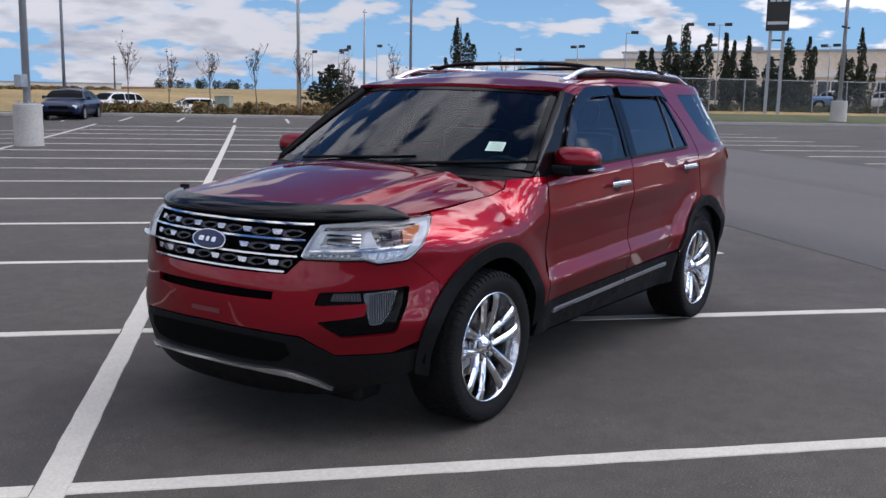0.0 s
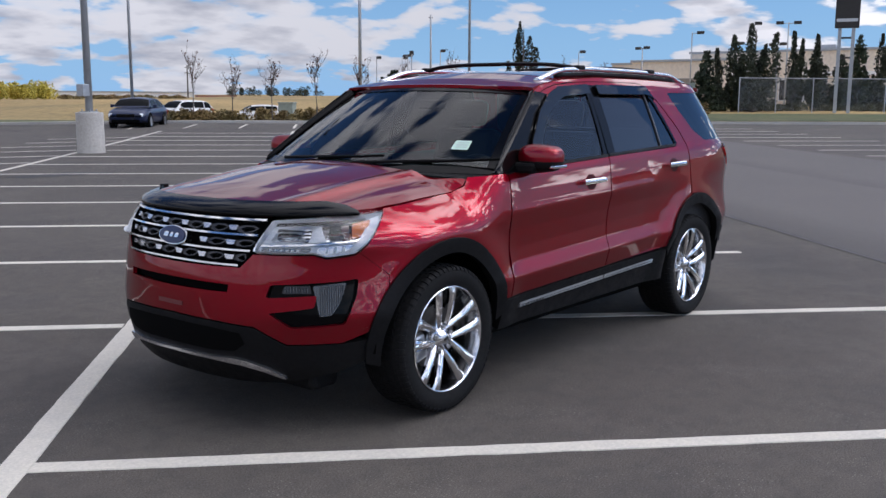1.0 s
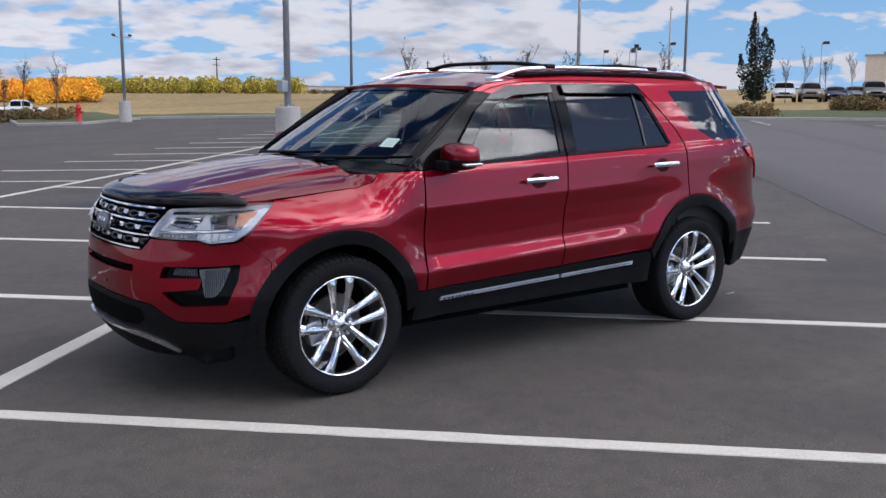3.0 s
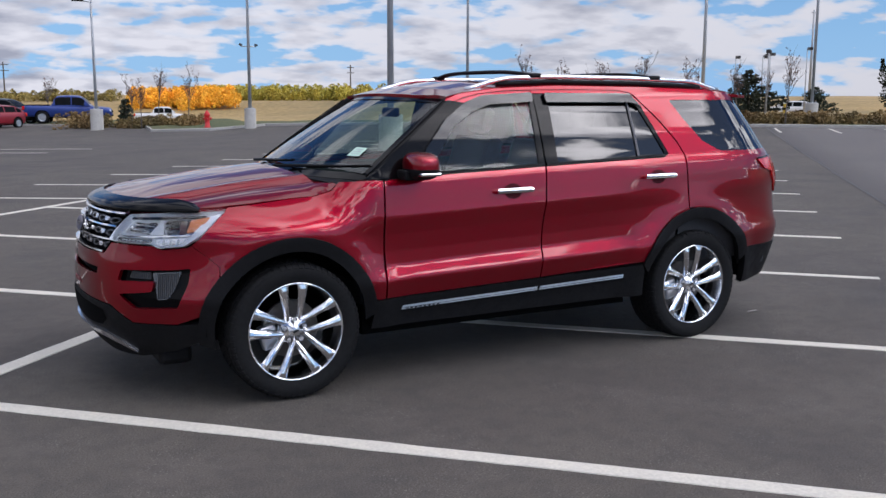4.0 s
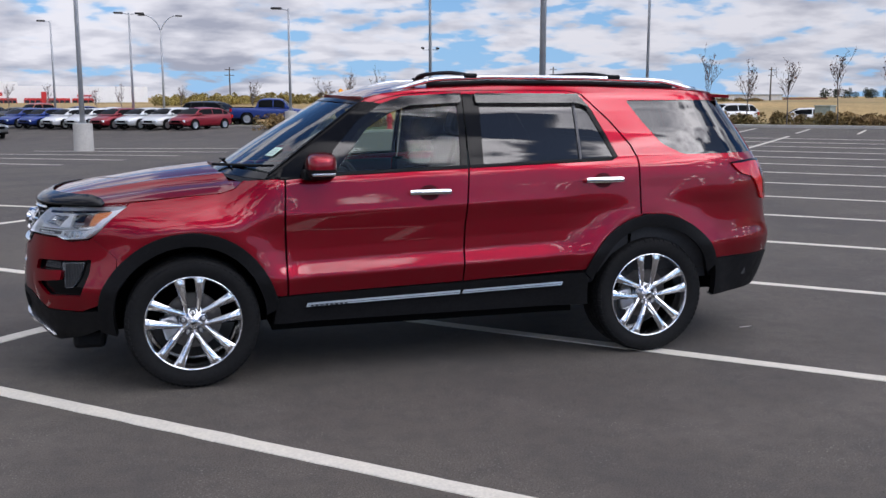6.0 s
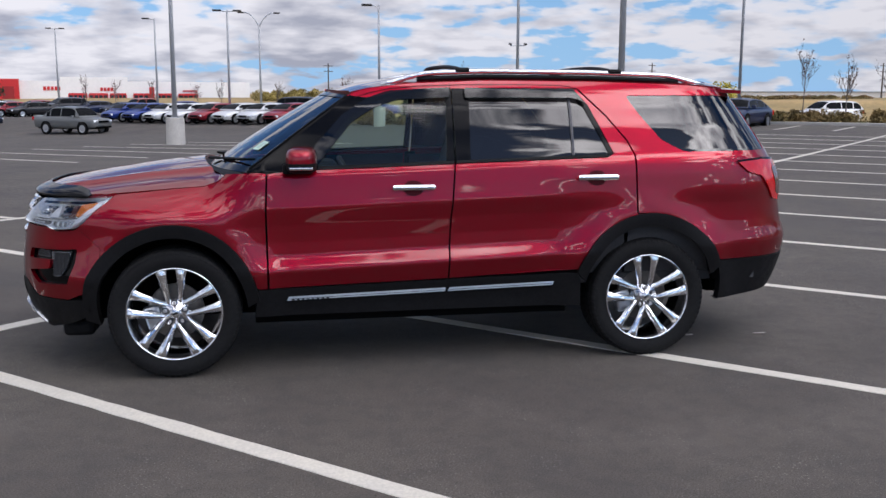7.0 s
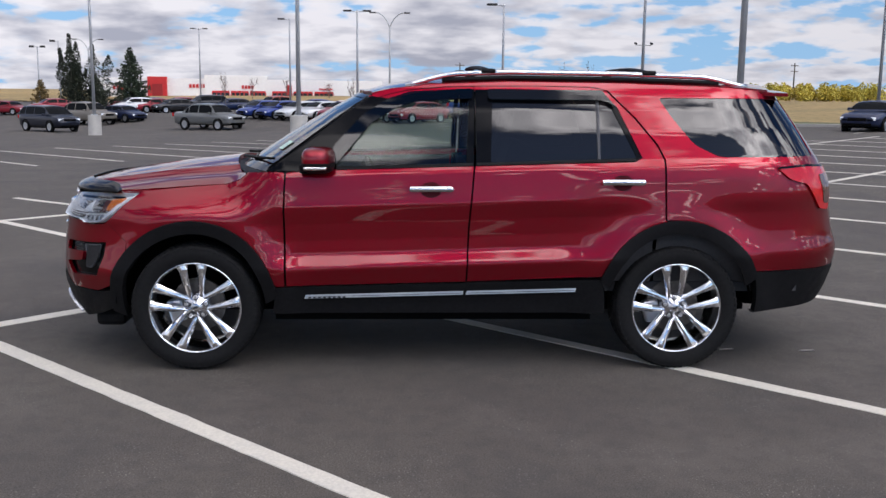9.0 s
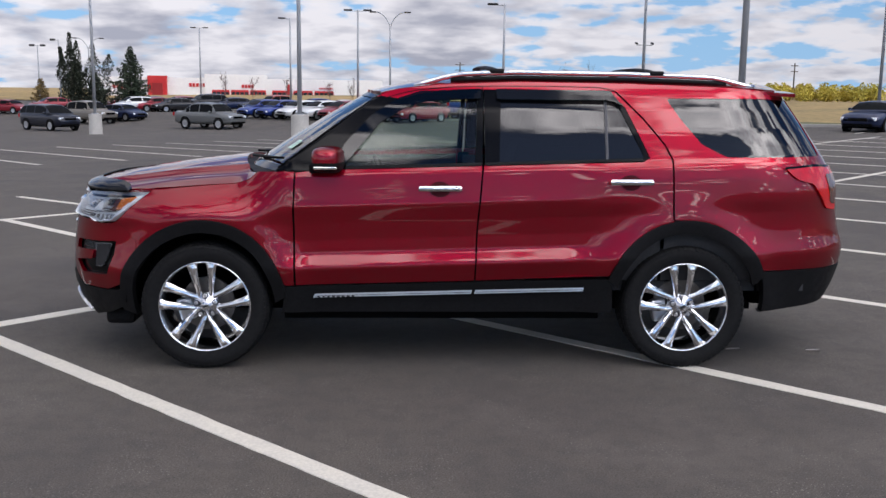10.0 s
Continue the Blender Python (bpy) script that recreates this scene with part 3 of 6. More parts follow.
HEAD = [(-2.36, .87), (-2.30, 1.012), (-2.05, 1.035), (-1.79, 1.045), (-1.89, .91), (-1.96, .862), (-2.07, .85), (-2.12, .868), (-2.21, .868)]
FOG = [(-2.31, .67), (-2.29, .73), (-2.01, .742), (-1.94, .75), (-1.95, .67), (-2.0, .54), (-2.21, .53), (-2.30, .60), (-2.12, .625), (-2.11, .68)]
TAIL = [(2.0, 1.212), (2.2, 1.222), (2.49, 1.205), (2.40, .95), (2.30, .965), (2.18, 1.12), (2.07, 1.148)]
QGLASS = rounded([(1.31, 1.622), (1.97, 1.625), (2.42, 1.615), (2.36, 1.282), (1.66, 1.280), (1.51, 1.35), (1.39, 1.5)], 0.03)
WIN1 = rounded([(-.605, 1.205), (-.575, 1.305), (-.42, 1.482), (-.28, 1.572), (-.17, 1.612), (.175, 1.634), (.155, 1.222)], 0.02)
WIN2 = rounded([(.315, 1.634), (.95, 1.634), (1.03, 1.555), (1.165, 1.268), (.30, 1.236)], 0.02)

for sgn, side in ((-1, "driver's"), (1, "passenger")):
    on = wrap(sgn)
    # front fender
    shut = [(-.90, 1.172), (-.95, 1.176), (-1.125, 1.166), (-1.17, 1.12), (-1.256, 1.093), (-1.46, 1.08), (-1.79, 1.052)]
    fender = shut + [(-1.80, 1.03), (-1.895, .905), (-1.933, .869)] + [(-1.803, .757)]
    fender += arc(-1.43, .485, .525, 140, 16) + [(-.945, .508), (-.905, sill(-.9)), (-.91, .95)]
    part("front_fender", fill(fender, on, 0.026, name="front_fender"), M["paint"], car)
    # doors
    d1 = [(-.893, sill(-.89)), (-.899, .95), (-.89, 1.170), (-.84, 1.176), (-.61, belt(-.61)), (.199, belt(.199)), (.169, .86), (.158, sill(.15))]
    door = part("front_door", fill(d1, on, 0.026, name="front_door", step_v=0.012), M["paint"], car)
    d2 = [(.168, sill(.17)), (.179, .86), (.209, belt(.209)), (1.15, belt(1.15) - .003), (1.195, 1.272), (1.06, 1.565), (.975, 1.655), (1.0, 1.658), (1.16, 1.497),
          (1.28, 1.347), (1.322, 1.262), (1.33, .913)] + arc(1.43, .50, .54, 100, 158)
    rdoor = part("rear_door", fill(d2, on, 0.026, name="rear_door", step_v=0.012), M["paint"], car)
    # quarter panel with the band over the windows
    q = [(1.341, .912), (1.333, 1.264), (1.291, 1.351), (1.171, 1.502), (1.012, 1.661), (.97, 1.661), (.1, 1.658), (-.14, 1.637), (-.285, 1.60), (-.42, 1.615)]
    q += [(x, roof_edge(x) - .004) for x in (-.34, -.286, -.17, -.05, .18, .42, .75, 1.1, 1.45, 1.79, 2.1, 2.3)]
    q += [(2.5, 1.63), (2.5, 1.26), (2.52, .62), (2.47, .60), (1.90, .604)] + arc(1.43, .50, .54, 27, 90)
    part("quarter_panel", fill(q, on, 0.028, holes=[QGLASS, TAIL], name="quarter_panel"), M["paint"], car)
    # wheel arch trims, sills, lower rear cladding in black plastic
    for hub, ax, az, bx, bz, a0, a1 in ((-1.43, .485, .525, .415, .452, 183, 8), (1.43, .50, .54, .43, .465, 160, 22)):
        ring = arc(hub, ax, az, a0, a1, 30) + arc(hub, bx, bz, a1 - 4, a0 + 4, 30)
        part("wheel_arch_trim", fill(ring, wrap(sgn, 0.014), 0.025, 0.05, name="wheel_arch_trim"), M["black"], car, "matt black plastic wheel arch trim")
    cl = [(-.955, .50), (-.90, sill(-.9) - .008), (.96, sill(.96) - .008), (.985, .50), (1.0, .34), (-.98, .34)]
    part("sill_cladding", fill(cl, wrap(sgn, 0.006), 0.03, 0.05, name="sill_cladding"), M["black"], car)
    rb = [(1.885, .598), (2.47, .594), (3.05, .594), (3.05, .40), (2.6, .385), (2.4, .365), (1.90, .345)] + arc(1.43, .49, .52, -3, 24, 6)
    part("rear_bumper_cladding", fill(rb, wrap(sgn, 0.006), 0.035, 0.05, name="rear_bumper_cladding"), M["black"], car)
    lg = [(2.505, .60), (3.05, .60), (3.05, 1.26), (2.505, 1.26)]
    part("liftgate", fill(lg, on, 0.04, name="liftgate"), M["paint"], car)
    # bright rocker strips, front and rear door
    for a, b in ((-.795, .148), (.160, .822)):
        st = [(a, .437 + .0255 * (a + .795)), (a + .01, .457 + .0255 * (a + .795)), (b, .457 + .0255 * (b + .795)), (b - .006, .437 + .0255 * (b + .795))]
        strip = part("rocker_strip", fill(st, (lambda s, z, g_=sgn: wrap(g_, 0.010 + 0.010 * (.459 + .0255 * (s + .795) - z) / .027)(s, z)), 0.03, 0.014, name="rocker_strip", step_v=0.009), M["satin"], door if a < 0 else rdoor, "bright silver rocker strip")
        g = [(a + .01, .444 + .0255 * (a + .795)), (a + .01, .447 + .0255 * (a + .795)), (b - .01, .447 + .0255 * (b + .795)), (b - .01, .444 + .0255 * (b + .795))]
        part("groove", fill(g, wrap(sgn, 0.0165), 0.03, 0.0, name="groove"), M["black"], strip)
    # the model name on the strip, as plain bars
    for i in range(8):
        a = -.77 + i * .029
        g = [(a, .4385 + .0255 * (a + .795)), (a, .4455 + .0255 * (a + .795)), (a + .017, .4455 + .0255 * (a + .795)), (a + .017, .4385 + .0255 * (a + .795))]
        part("lettering_bar", fill(g, wrap(sgn, 0.0205), 0.02, 0.0, name="lettering_bar"), M["wing"], door)
    # black window surrounds: A pillar, B pillar, frames
    ap = [(-.985, 1.180), (-.40, 1.616), (-.285, 1.601), (-.14, 1.637), (.1, 1.658), (.209, 1.66), (.209, 1.64), (.199, belt(.2) + .004), (-.61, belt(-.61) + .004), (-.84, 1.181), (-.90, 1.180)]
    part("window_surround", fill(ap, wrap(sgn, 0.001), 0.026, 0.012, holes=[WIN1], name="window_surround"), M["gloss"], door, "gloss black pillar and window frame")
    bp = [(.214, belt(.21) + .004), (.214, 1.66), (.965, 1.659), (1.056, 1.567), (1.190, 1.272), (1.15, belt(1.15) + .001)]
    part("window_surround", fill(bp, wrap(sgn, 0.001), 0.026, 0.012, holes=[WIN2], name="window_surround"), M["gloss"], rdoor, "gloss black pillar and window frame")
    part("window_glass", fill(WIN1, wrap(sgn, -0.006), 0.04, 0.0, name="window_glass"), M["side"], door, "lightly tinted front side window")
    part("window_glass", fill(WIN2, wrap(sgn, -0.006), 0.04, 0.0, name="window_glass"), M["privacy"], rdoor, "black privacy glass")
    part("quarter_glass", fill(QGLASS, wrap(sgn, -0.004), 0.04, 0.0, name="quarter_glass"), M["privacy"], car, "black privacy glass")
    dv = [(.930, 1.262), (.936, 1.632), (.950, 1.632), (.946, 1.262)]
    part("window_divider", fill(dv, wrap(sgn, 0.003), 0.03, 0.008, name="window_divider"), M["wing"], rdoor, "dark upright window divider")
    # dark seams between the roof's side and the doors' upper frames
    line = [(-.375, 1.603), (-.28, 1.632), (-.17, 1.655), (.02, 1.673), (.27, 1.681), (.62, 1.684), (.90, 1.681), (.96, 1.673), (1.005, 1.660)]
    seam = [(x_, z_ + .0022) for x_, z_ in line] + [(x_, z_ - .0022) for x_, z_ in reversed(line)]
    part("door_seam", fill(seam, wrap(sgn, 0.0012), 0.03, 0.0, name="door_seam"), M["deep"], car)
    part("door_seam", fill([(.2025, 1.661), (.2035, 1.679), (.2085, 1.679), (.2085, 1.661)], wrap(sgn, 0.0012), 0.02, 0.0, name="door_seam"), M["deep"], car)
    # dark jambs behind the gaps between the panels
    for jamb in ([(-.945, .52), (-.935, 1.16), (-.855, 1.16), (-.855, .52)], [(.12, .52), (.165, 1.20), (.25, 1.20), (.215, .52)], [(1.29, .93), (1.285, 1.26), (1.37, 1.26), (1.38, .93)]):
        part("door_jamb", fill(jamb, wrap(sgn, -0.024), 0.05, 0.0, name="door_jamb"), M["deep"], car)
    # belt mouldings
    for (a, b), owner in (((-.60, .195), door), ((.215, 1.15), rdoor)):
        bm_ = [(a, belt(a) + .001), (a, belt(a) + .017), (b, belt(b) + .017), (b, belt(b) + .001)]
        part("belt_moulding", fill(bm_, wrap(sgn, 0.008), 0.03, 0.01, name="belt_moulding"), M["black"], owner)
    # smoked rain visors over the side windows
    v1 = rounded([(-.66, 1.215), (-.61, 1.33), (-.45, 1.50), (-.30, 1.595), (-.17, 1.638), (.195, 1.656), (.195, 1.600), (-.13, 1.582), (-.26, 1.540), (-.40, 1.455), (-.545, 1.285), (-.60, 1.215)], 0.012)
    part("rain_visor", fill(v1, wrap(sgn, 0.022), 0.022, 0.012, name="rain_visor"), M["smoke"], door, "smoked acrylic rain visor")
    v2 = rounded([(.285, 1.654), (.97, 1.652), (1.045, 1.560), (1.0, 1.585), (.945, 1.596), (.29, 1.596)], 0.012)
    part("rain_visor", fill(v2, wrap(sgn, 0.024), 0.022, 0.014, name="rain_visor"), M["smoke"], rdoor, "smoked acrylic rain visor")
    # tail lamp
    tl = part("tail_lamp", fill(rounded(TAIL, 0.02), wrap(sgn, 0.012), 0.025, 0.03, name="tail_lamp"), M["red_lamp"], car, "red tail lamp wrapping the corner")
    part("lamp_border", fill(rounded([(2.0, 1.222), (2.2, 1.234), (2.50, 1.215), (2.49, 1.204), (2.2, 1.221), (2.0, 1.211)], .004), wrap(sgn, 0.013), 0.025, 0.006, name="lamp_border"), M["gloss"], tl)
    part("reflector", fill(rounded([(2.30, 1.17), (2.46, 1.17), (2.39, .99), (2.33, 1.0)], .02), wrap(sgn, 0.016), 0.025, 0.004, name="reflector"), M["brown"], tl)
    # door handles: a chrome pull over a flat disc, dark red for the cup's shade
    for (x, z), owner in (((-.05, 1.080), door), ((1.075, 1.127), rdoor)):
        cup = [(x + .062 * math.cos(radians(a)) , z + .046 * math.sin(radians(a))) for a in range(0, 360, 20)]
        part("handle_cup", fill(cup, wrap(sgn, 0.002), 0.02, 0.0, name="handle_cup"), M["cup"], owner)
        pull = rounded([(x - .125, z - .013), (x - .125, z + .016), (x + .125, z + .020), (x + .13, z - .012)], 0.012)
        ha = part("door_handle", fill(pull, (lambda s, z, g_=sgn, c_=z: wrap(g_, 0.020 + 0.018 * max(0.0, 1 - ((z - c_ - .003) / .022) ** 2))(s, z)), 0.012, 0.016, name="door_handle", step_v=0.006), M["chrome"], owner, "chrome pull handle")
        if x < 0.5:
            lock = [(x + .095 + .011 * math.cos(radians(a)), z + .003 + .011 * math.sin(radians(a))) for a in range(0, 360, 30)]
            part("lock", fill(lock, wrap(sgn, 0.036), 0.01, 0.0, name="lock"), M["black"], ha)
    # headlamp: lens over a bright bowl with two projectors and an amber corner
    hl = part("headlamp", fill(rounded(HEAD, .012), (lambda s, z: wrap(sgn, -0.055 + 0.22 * max(0.0, 1.035 - z))(s, z)), 0.025, -0.044, name="headlamp"), M["lamp_in"], car, "clear headlamp with amber corner")
    part("lamp_lens", fill(rounded(HEAD, .012), wrap(sgn, 0.004), 0.025, 0.0, name="lamp_lens"), M["lens"], hl)
    def lamp_piece(nm, poly, mat_, out_, deep_=0.012, r=.008, lab="", tilt=0.0):
        # tilt: the lower edge stands further out, so that the piece faces up
        top_ = max(z for _, z in poly)
        return part(nm, fill(rounded(poly, r), (lambda s, z: wrap(sgn, out_ + tilt * (top_ - z))(s, z)), 0.018, deep_, name=nm), mat_, hl, lab)
    lamp_piece("lamp_bezel", [(-2.10, .925), (-2.085, 1.015), (-1.90, 1.022), (-1.93, .94)], M["chrome"], -0.040, tilt=.22)
    lamp_piece("lamp_tower", [(-2.145, .920), (-2.108, 1.000), (-2.092, 1.000), (-2.068, .925)], M["lamp_white"], -0.022, tilt=.15)
    lamp_piece("projector_bowl", [(-2.30, .930), (-2.275, .995), (-2.165, .990), (-2.150, .930)], M["chrome"], -0.036, tilt=.25)
    lamp_piece("projector", [(-2.275, .945), (-2.265, .972), (-2.185, .972), (-2.175, .945)], M["chrome"], -0.026, 0.016, .012, tilt=.6)
    lamp_piece("projector_grid", [(-2.172, .928), (-2.168, .992), (-2.128, .994), (-2.140, .926)], M["wing"], -0.026)
    for k_ in range(4):
        lamp_piece("grid_bar", [(-2.168, .934 + k_ * .016), (-2.168, .940 + k_ * .016), (-2.134, .940 + k_ * .016), (-2.134, .934 + k_ * .016)], M["chrome"], -0.022, 0.004, .001)
    lamp_piece("projector_box", [(-2.058, .940), (-2.055, 1.008), (-1.988, 1.010), (-1.985, .938)], M["gloss"], -0.026)
    lamp_piece("projector", [(-2.056, .930), (-2.054, .965), (-1.998, .965), (-1.996, .930)], M["chrome"], -0.024, 0.016, .010, tilt=.6)
    lamp_piece("side_marker", [(-2.005, .928), (-2.005, 1.000), (-1.972, 1.003), (-1.968, .930)], M["brown"], -0.020)
    lamp_piece("amber_corner", [(-1.962, .938), (-1.957, 1.004), (-1.866, 1.018), (-1.905, .950)], M["amber"], -0.013, lab="amber turn signal reflector")
    lamp_piece("lamp_line", [(-2.335, .903), (-2.335, .911), (-2.12, .917), (-1.945, .930), (-1.90, .955), (-1.945, .922), (-2.12, .909)], M["chrome"], -0.008, 0.01, .002)
    lamp_piece("light_guide", [(-1.948, .912), (-1.868, 1.024), (-1.815, 1.034), (-1.895, .918), (-1.962, .872), (-1.978, .878)], M["lamp_white"], -0.016, tilt=.06)
    lamp_piece("lower_reflector", [(-2.11, .876), (-2.10, .902), (-1.98, .908), (-1.952, .911), (-1.982, .878), (-2.07, .862)], M["skid"], -0.016, tilt=.06)
    for k_ in range(3):
        lamp_piece("reflector_rib", [(-2.075 + k_ * .034, .872), (-2.070 + k_ * .034, .900), (-2.060 + k_ * .034, .901), (-2.065 + k_ * .034, .872)], M["lamp_white"], -0.012, 0.004, .002, tilt=.06)
    lamp_piece("upper_shade", [(-2.285, .999), (-2.278, 1.011), (-1.885, 1.026), (-1.895, 1.014)], M["gloss"], -0.016, 0.006, .002)
    lamp_piece("light_guide", [(-2.34, .878), (-2.33, .897), (-2.13, .902), (-2.135, .880)], M["fog_in"], -0.014)
    for i in range(6):
        lamp_piece("lamp_diode", [(-2.30 + i * .022, .883), (-2.30 + i * .022, .892), (-2.288 + i * .022, .892), (-2.288 + i * .022, .883)], M["lamp_white"], -0.010, 0.003, .003)
    # fog lamp in a black pocket
    fp = part("fog_lamp_bezel", fill(rounded(FOG, .012), wrap(sgn, -0.03), 0.025, -0.03, name="fog_lamp_bezel"), M["gloss"], car, "gloss black fog lamp surround")
    fl_ = rounded([(-2.125, .722), (-1.985, .732), (-2.018, .635), (-2.052, .585), (-2.098, .580)], .01)
    fog = part("fog_lamp", fill(fl_, wrap(sgn, -0.018), 0.018, 0.012, name="fog_lamp"), M["fog_in"], fp, "clear ribbed fog lamp lens")
    for i in range(11):
        a = -2.097 + i * .0093
        zl, zh = float(np.interp(a, [-2.1, -2.052, -2.018, -1.985], [.586, .591, .642, .73])), float(np.interp(a, [-2.105, -1.985], [.716, .726]))
        rib = [(a, zl), (a, zh), (a + .0035, zh), (a + .0035, zl)]
        part("rib", fill(rib, wrap(sgn, -0.012), 0.03, 0.006, name="rib"), M["eyelet"], fog)
    arm = part("fog_lamp_arm", fill(rounded([(-2.25, .690), (-2.238, .724), (-2.135, .724), (-2.13, .688)], .006), wrap(sgn, -0.02), 0.018, 0.01, name="fog_lamp_arm"), M["wing"], fp)
    for i in range(9):
        a = -2.236 + i * .0112
        part("rib", fill([(a, .694), (a, .720), (a + .003, .720), (a + .003, .694)], wrap(sgn, -0.015), 0.03, 0.005, name="rib"), M["fog_in"], arm)
    # parking sensor
    dot = [(-1.91 + .011 * math.cos(radians(a)), .51 + .011 * math.sin(radians(a))) for a in range(0, 360, 30)]
    part("parking_sensor", fill(dot, wrap(sgn, 0.004), 0.02, 0.004, name="parking_sensor"), M["paint"], car)

# ---- front bumper, grille, lower fascia ----
gr_half = [(SC, .800), (-2.67, .803), (-2.43, .808), (-2.375, .868), (-2.315, 1.015), (-2.54, 1.03), (SC, 1.035)]
slot_half = [(SC, .682), (-2.62, .684), (-2.475, .686), (-2.470, .722), (-2.62, .724), (SC, .724)]
red_half = [(SC, .796), (-2.67, .797), (-2.42, .802), (-2.365, .864), (-2.21, .862), (-2.12, .862), (-2.07, .844), (-1.955, .856), (-1.934, .868), (-1.8045, .756)]
red_half += arc(-1.43, .485, .525, 141, 166, 8) + [(-2.01, .452), (-2.23, .452), (-2.29, .49), (-2.36, .535), (-2.56, .55), (SC, .555)]
slot = both(slot_half)
fog_l = rounded(FOG, .012)
fog_r = [(2 * SC - s, z) for s, z in reversed(fog_l)]
bumper = part("front_bumper", fill(both(red_half), nose(), 0.028, holes=[slot, fog_l, fog_r], name="front_bumper"), M["paint"], car)
part("bumper_slot", fill(slot, nose(-0.035), 0.03, 0.0, name="bumper_slot"), M["deep"], bumper)
low_half = [(SC, .548), (-2.56, .543), (-2.36, .528), (-2.29, .483), (-2.23, .446), (-2.01, .446), (-1.895, .46), (-1.90, .36), (-2.03, .305), (-2.25, .25), (-2.5, .235), (SC, .23)]
low = part("lower_fascia", fill(both(low_half), nose(0.002), 0.03, 0.04, name="lower_fascia"), M["black"], car)
# no hole is cut: a flat black sheet carries the opening's shade
op = both([(SC, .405), (-2.56, .402), (-2.45, .41), (-2.40, .45), (-2.42, .50), (-2.56, .515), (SC, .52)])
part("lower_opening", fill(op, nose(0.005), 0.04, 0.0, name="lower_opening"), M["deep"], low)
sk = both([(SC, .363), (-2.56, .359), (-2.42, .346), (-2.33, .322), (-2.25, .284), (-2.243, .290), (-2.31, .338), (-2.40, .370), (-2.47, .378), (-2.56, .374), (SC, .378)])
part("skid_plate", fill(sk, nose(0.018), 0.025, 0.02, name="skid_plate"), M["skid"], low, "brushed silver skid plate trim")
# thin plate of duller red in the middle of the bumper
pl = both([(SC, .592), (-2.72, .592), (-2.72, .612), (SC, .612)])
part("camera_cover", fill(pl, nose(0.004), 0.02, 0.004, name="camera_cover"), material("dull_red_patch", (0.16, 0.03, 0.03), 0.6), bumper)

grille = part("grille", fill(both(gr_half), nose(-0.045), 0.03, -0.045, name="grille"), M["deep"], car, "black grille with chrome bars")


def end_s(z):
    return float(np.interp(z, [.80, .868, 1.015], [-2.43, -2.375, -2.315]))


for z in (1.012, .948, .880, .812):
    e = end_s(z) - .006
    bar = both([(SC, z - .0042), (e, z - .0042), (e, z + .0042), (SC, z + .0042)])
    part("grille_bar", fill(bar, nose(0.008), 0.03, 0.022, name="grille_bar"), M["chrome"], grille, "polished chrome bar")
for row, z in enumerate((.980, .914, .846)):
    for i in range(6):
        c = SC + (i - 2.5) * .150 - .045
        if row == 1 and i in (2, 3):
            continue
        if abs(c - .02 - SC) > abs(end_s(z) - SC) - .02:
            c = SC - abs(end_s(z) - SC) + .05
        tab = rounded([(c - .026, z - .009), (c - .038, z + .013), (c + .014, z + .013), (c + .006, z - .009)], .004)
        tab = part("grille_tab", fill(tab, nose(-0.010), 0.02, 0.03, name="grille_tab"), M["skid"], grille, "satin silver grille tab")
        far = end_s(z) - .012
        if c + .06 < far:
            wing = [(c + .010, z + .011), (c + .045, z + .019), (c + .085, z + .019), (c + .112, z + .008), (c + .085, z - .010), (c + .045, z - .017), (c + .010, z - .011)]
            eye = [(c + .024, z), (c + .046, z + .012), (c + .082, z + .012), (c + .100, z + .006), (c + .080, z - .006), (c + .046, z - .013)]
            wing, eye = [(min(p_, far), q_) for p_, q_ in wing], [(min(p_, far - .006), q_) for p_, q_ in eye]
            part("wing", fill(wing, nose(-0.020), 0.02, 0.02, holes=[eye], name="wing"), M["eyelet"], tab)
ov = lambda k, dz=0.0: [(SC + k * .098 * math.cos(radians(a)), .914 + dz + k * .042 * math.sin(radians(a))) for a in range(0, 360, 12)]
em = part("badge", fill(ov(1.0), nose(0.024), 0.03, 0.05, name="badge"), M["chrome"], grille, "blue oval badge with a chrome rim")
part("badge_face", fill(ov(0.9), nose(0.028), 0.03, 0.0, name="badge_face"), M["badge"], em)
for i, (a, b) in enumerate(((-.055, -.02), (-.012, .012), (.02, .05))):
    sw = rounded([(SC + a, .905), (SC + a + .006, .924), (SC + b, .924), (SC + b - .004, .905)], .006)
    part("badge_mark", fill(sw, nose(0.030), 0.02, 0.0, name="badge_mark"), M["chrome"], em)

# ---- hood, with two raised folds ----
ZC = table([-2.45, -2.29, -2.2, -1.975, -1.6, -1.29, -1.1], [0.99, 1.050, 1.086, 1.131, 1.188, 1.222, 1.228], 0.05)
EDGE = table([-2.4, -1.9, -1.79, -1.46, -1.256, -1.17, -1.125, -0.9], [1.035, 1.050, 1.053, 1.081, 1.094, 1.121, 1.167, 1.18], 0.012)


def hood_at(x, y):
    ze = EDGE(x)
    ye = body(along(max(x, -1.9), ze), ze)[1]
    q = abs(y) / ye
    zc = ZC(x)
    fold = 0.012 * math.exp(-((abs(y) - 0.50 - 0.05 * (x + 1.7)) / 0.035) ** 2) - 0.010 * math.exp(-((abs(y) - 0.60 - 0.05 * (x + 1.7)) / 0.06) ** 2)
    return (x, y, zc - (zc - ze) * min(q, 1.2) ** 2.4 + fold * ease(-2.3, -1.9, x))


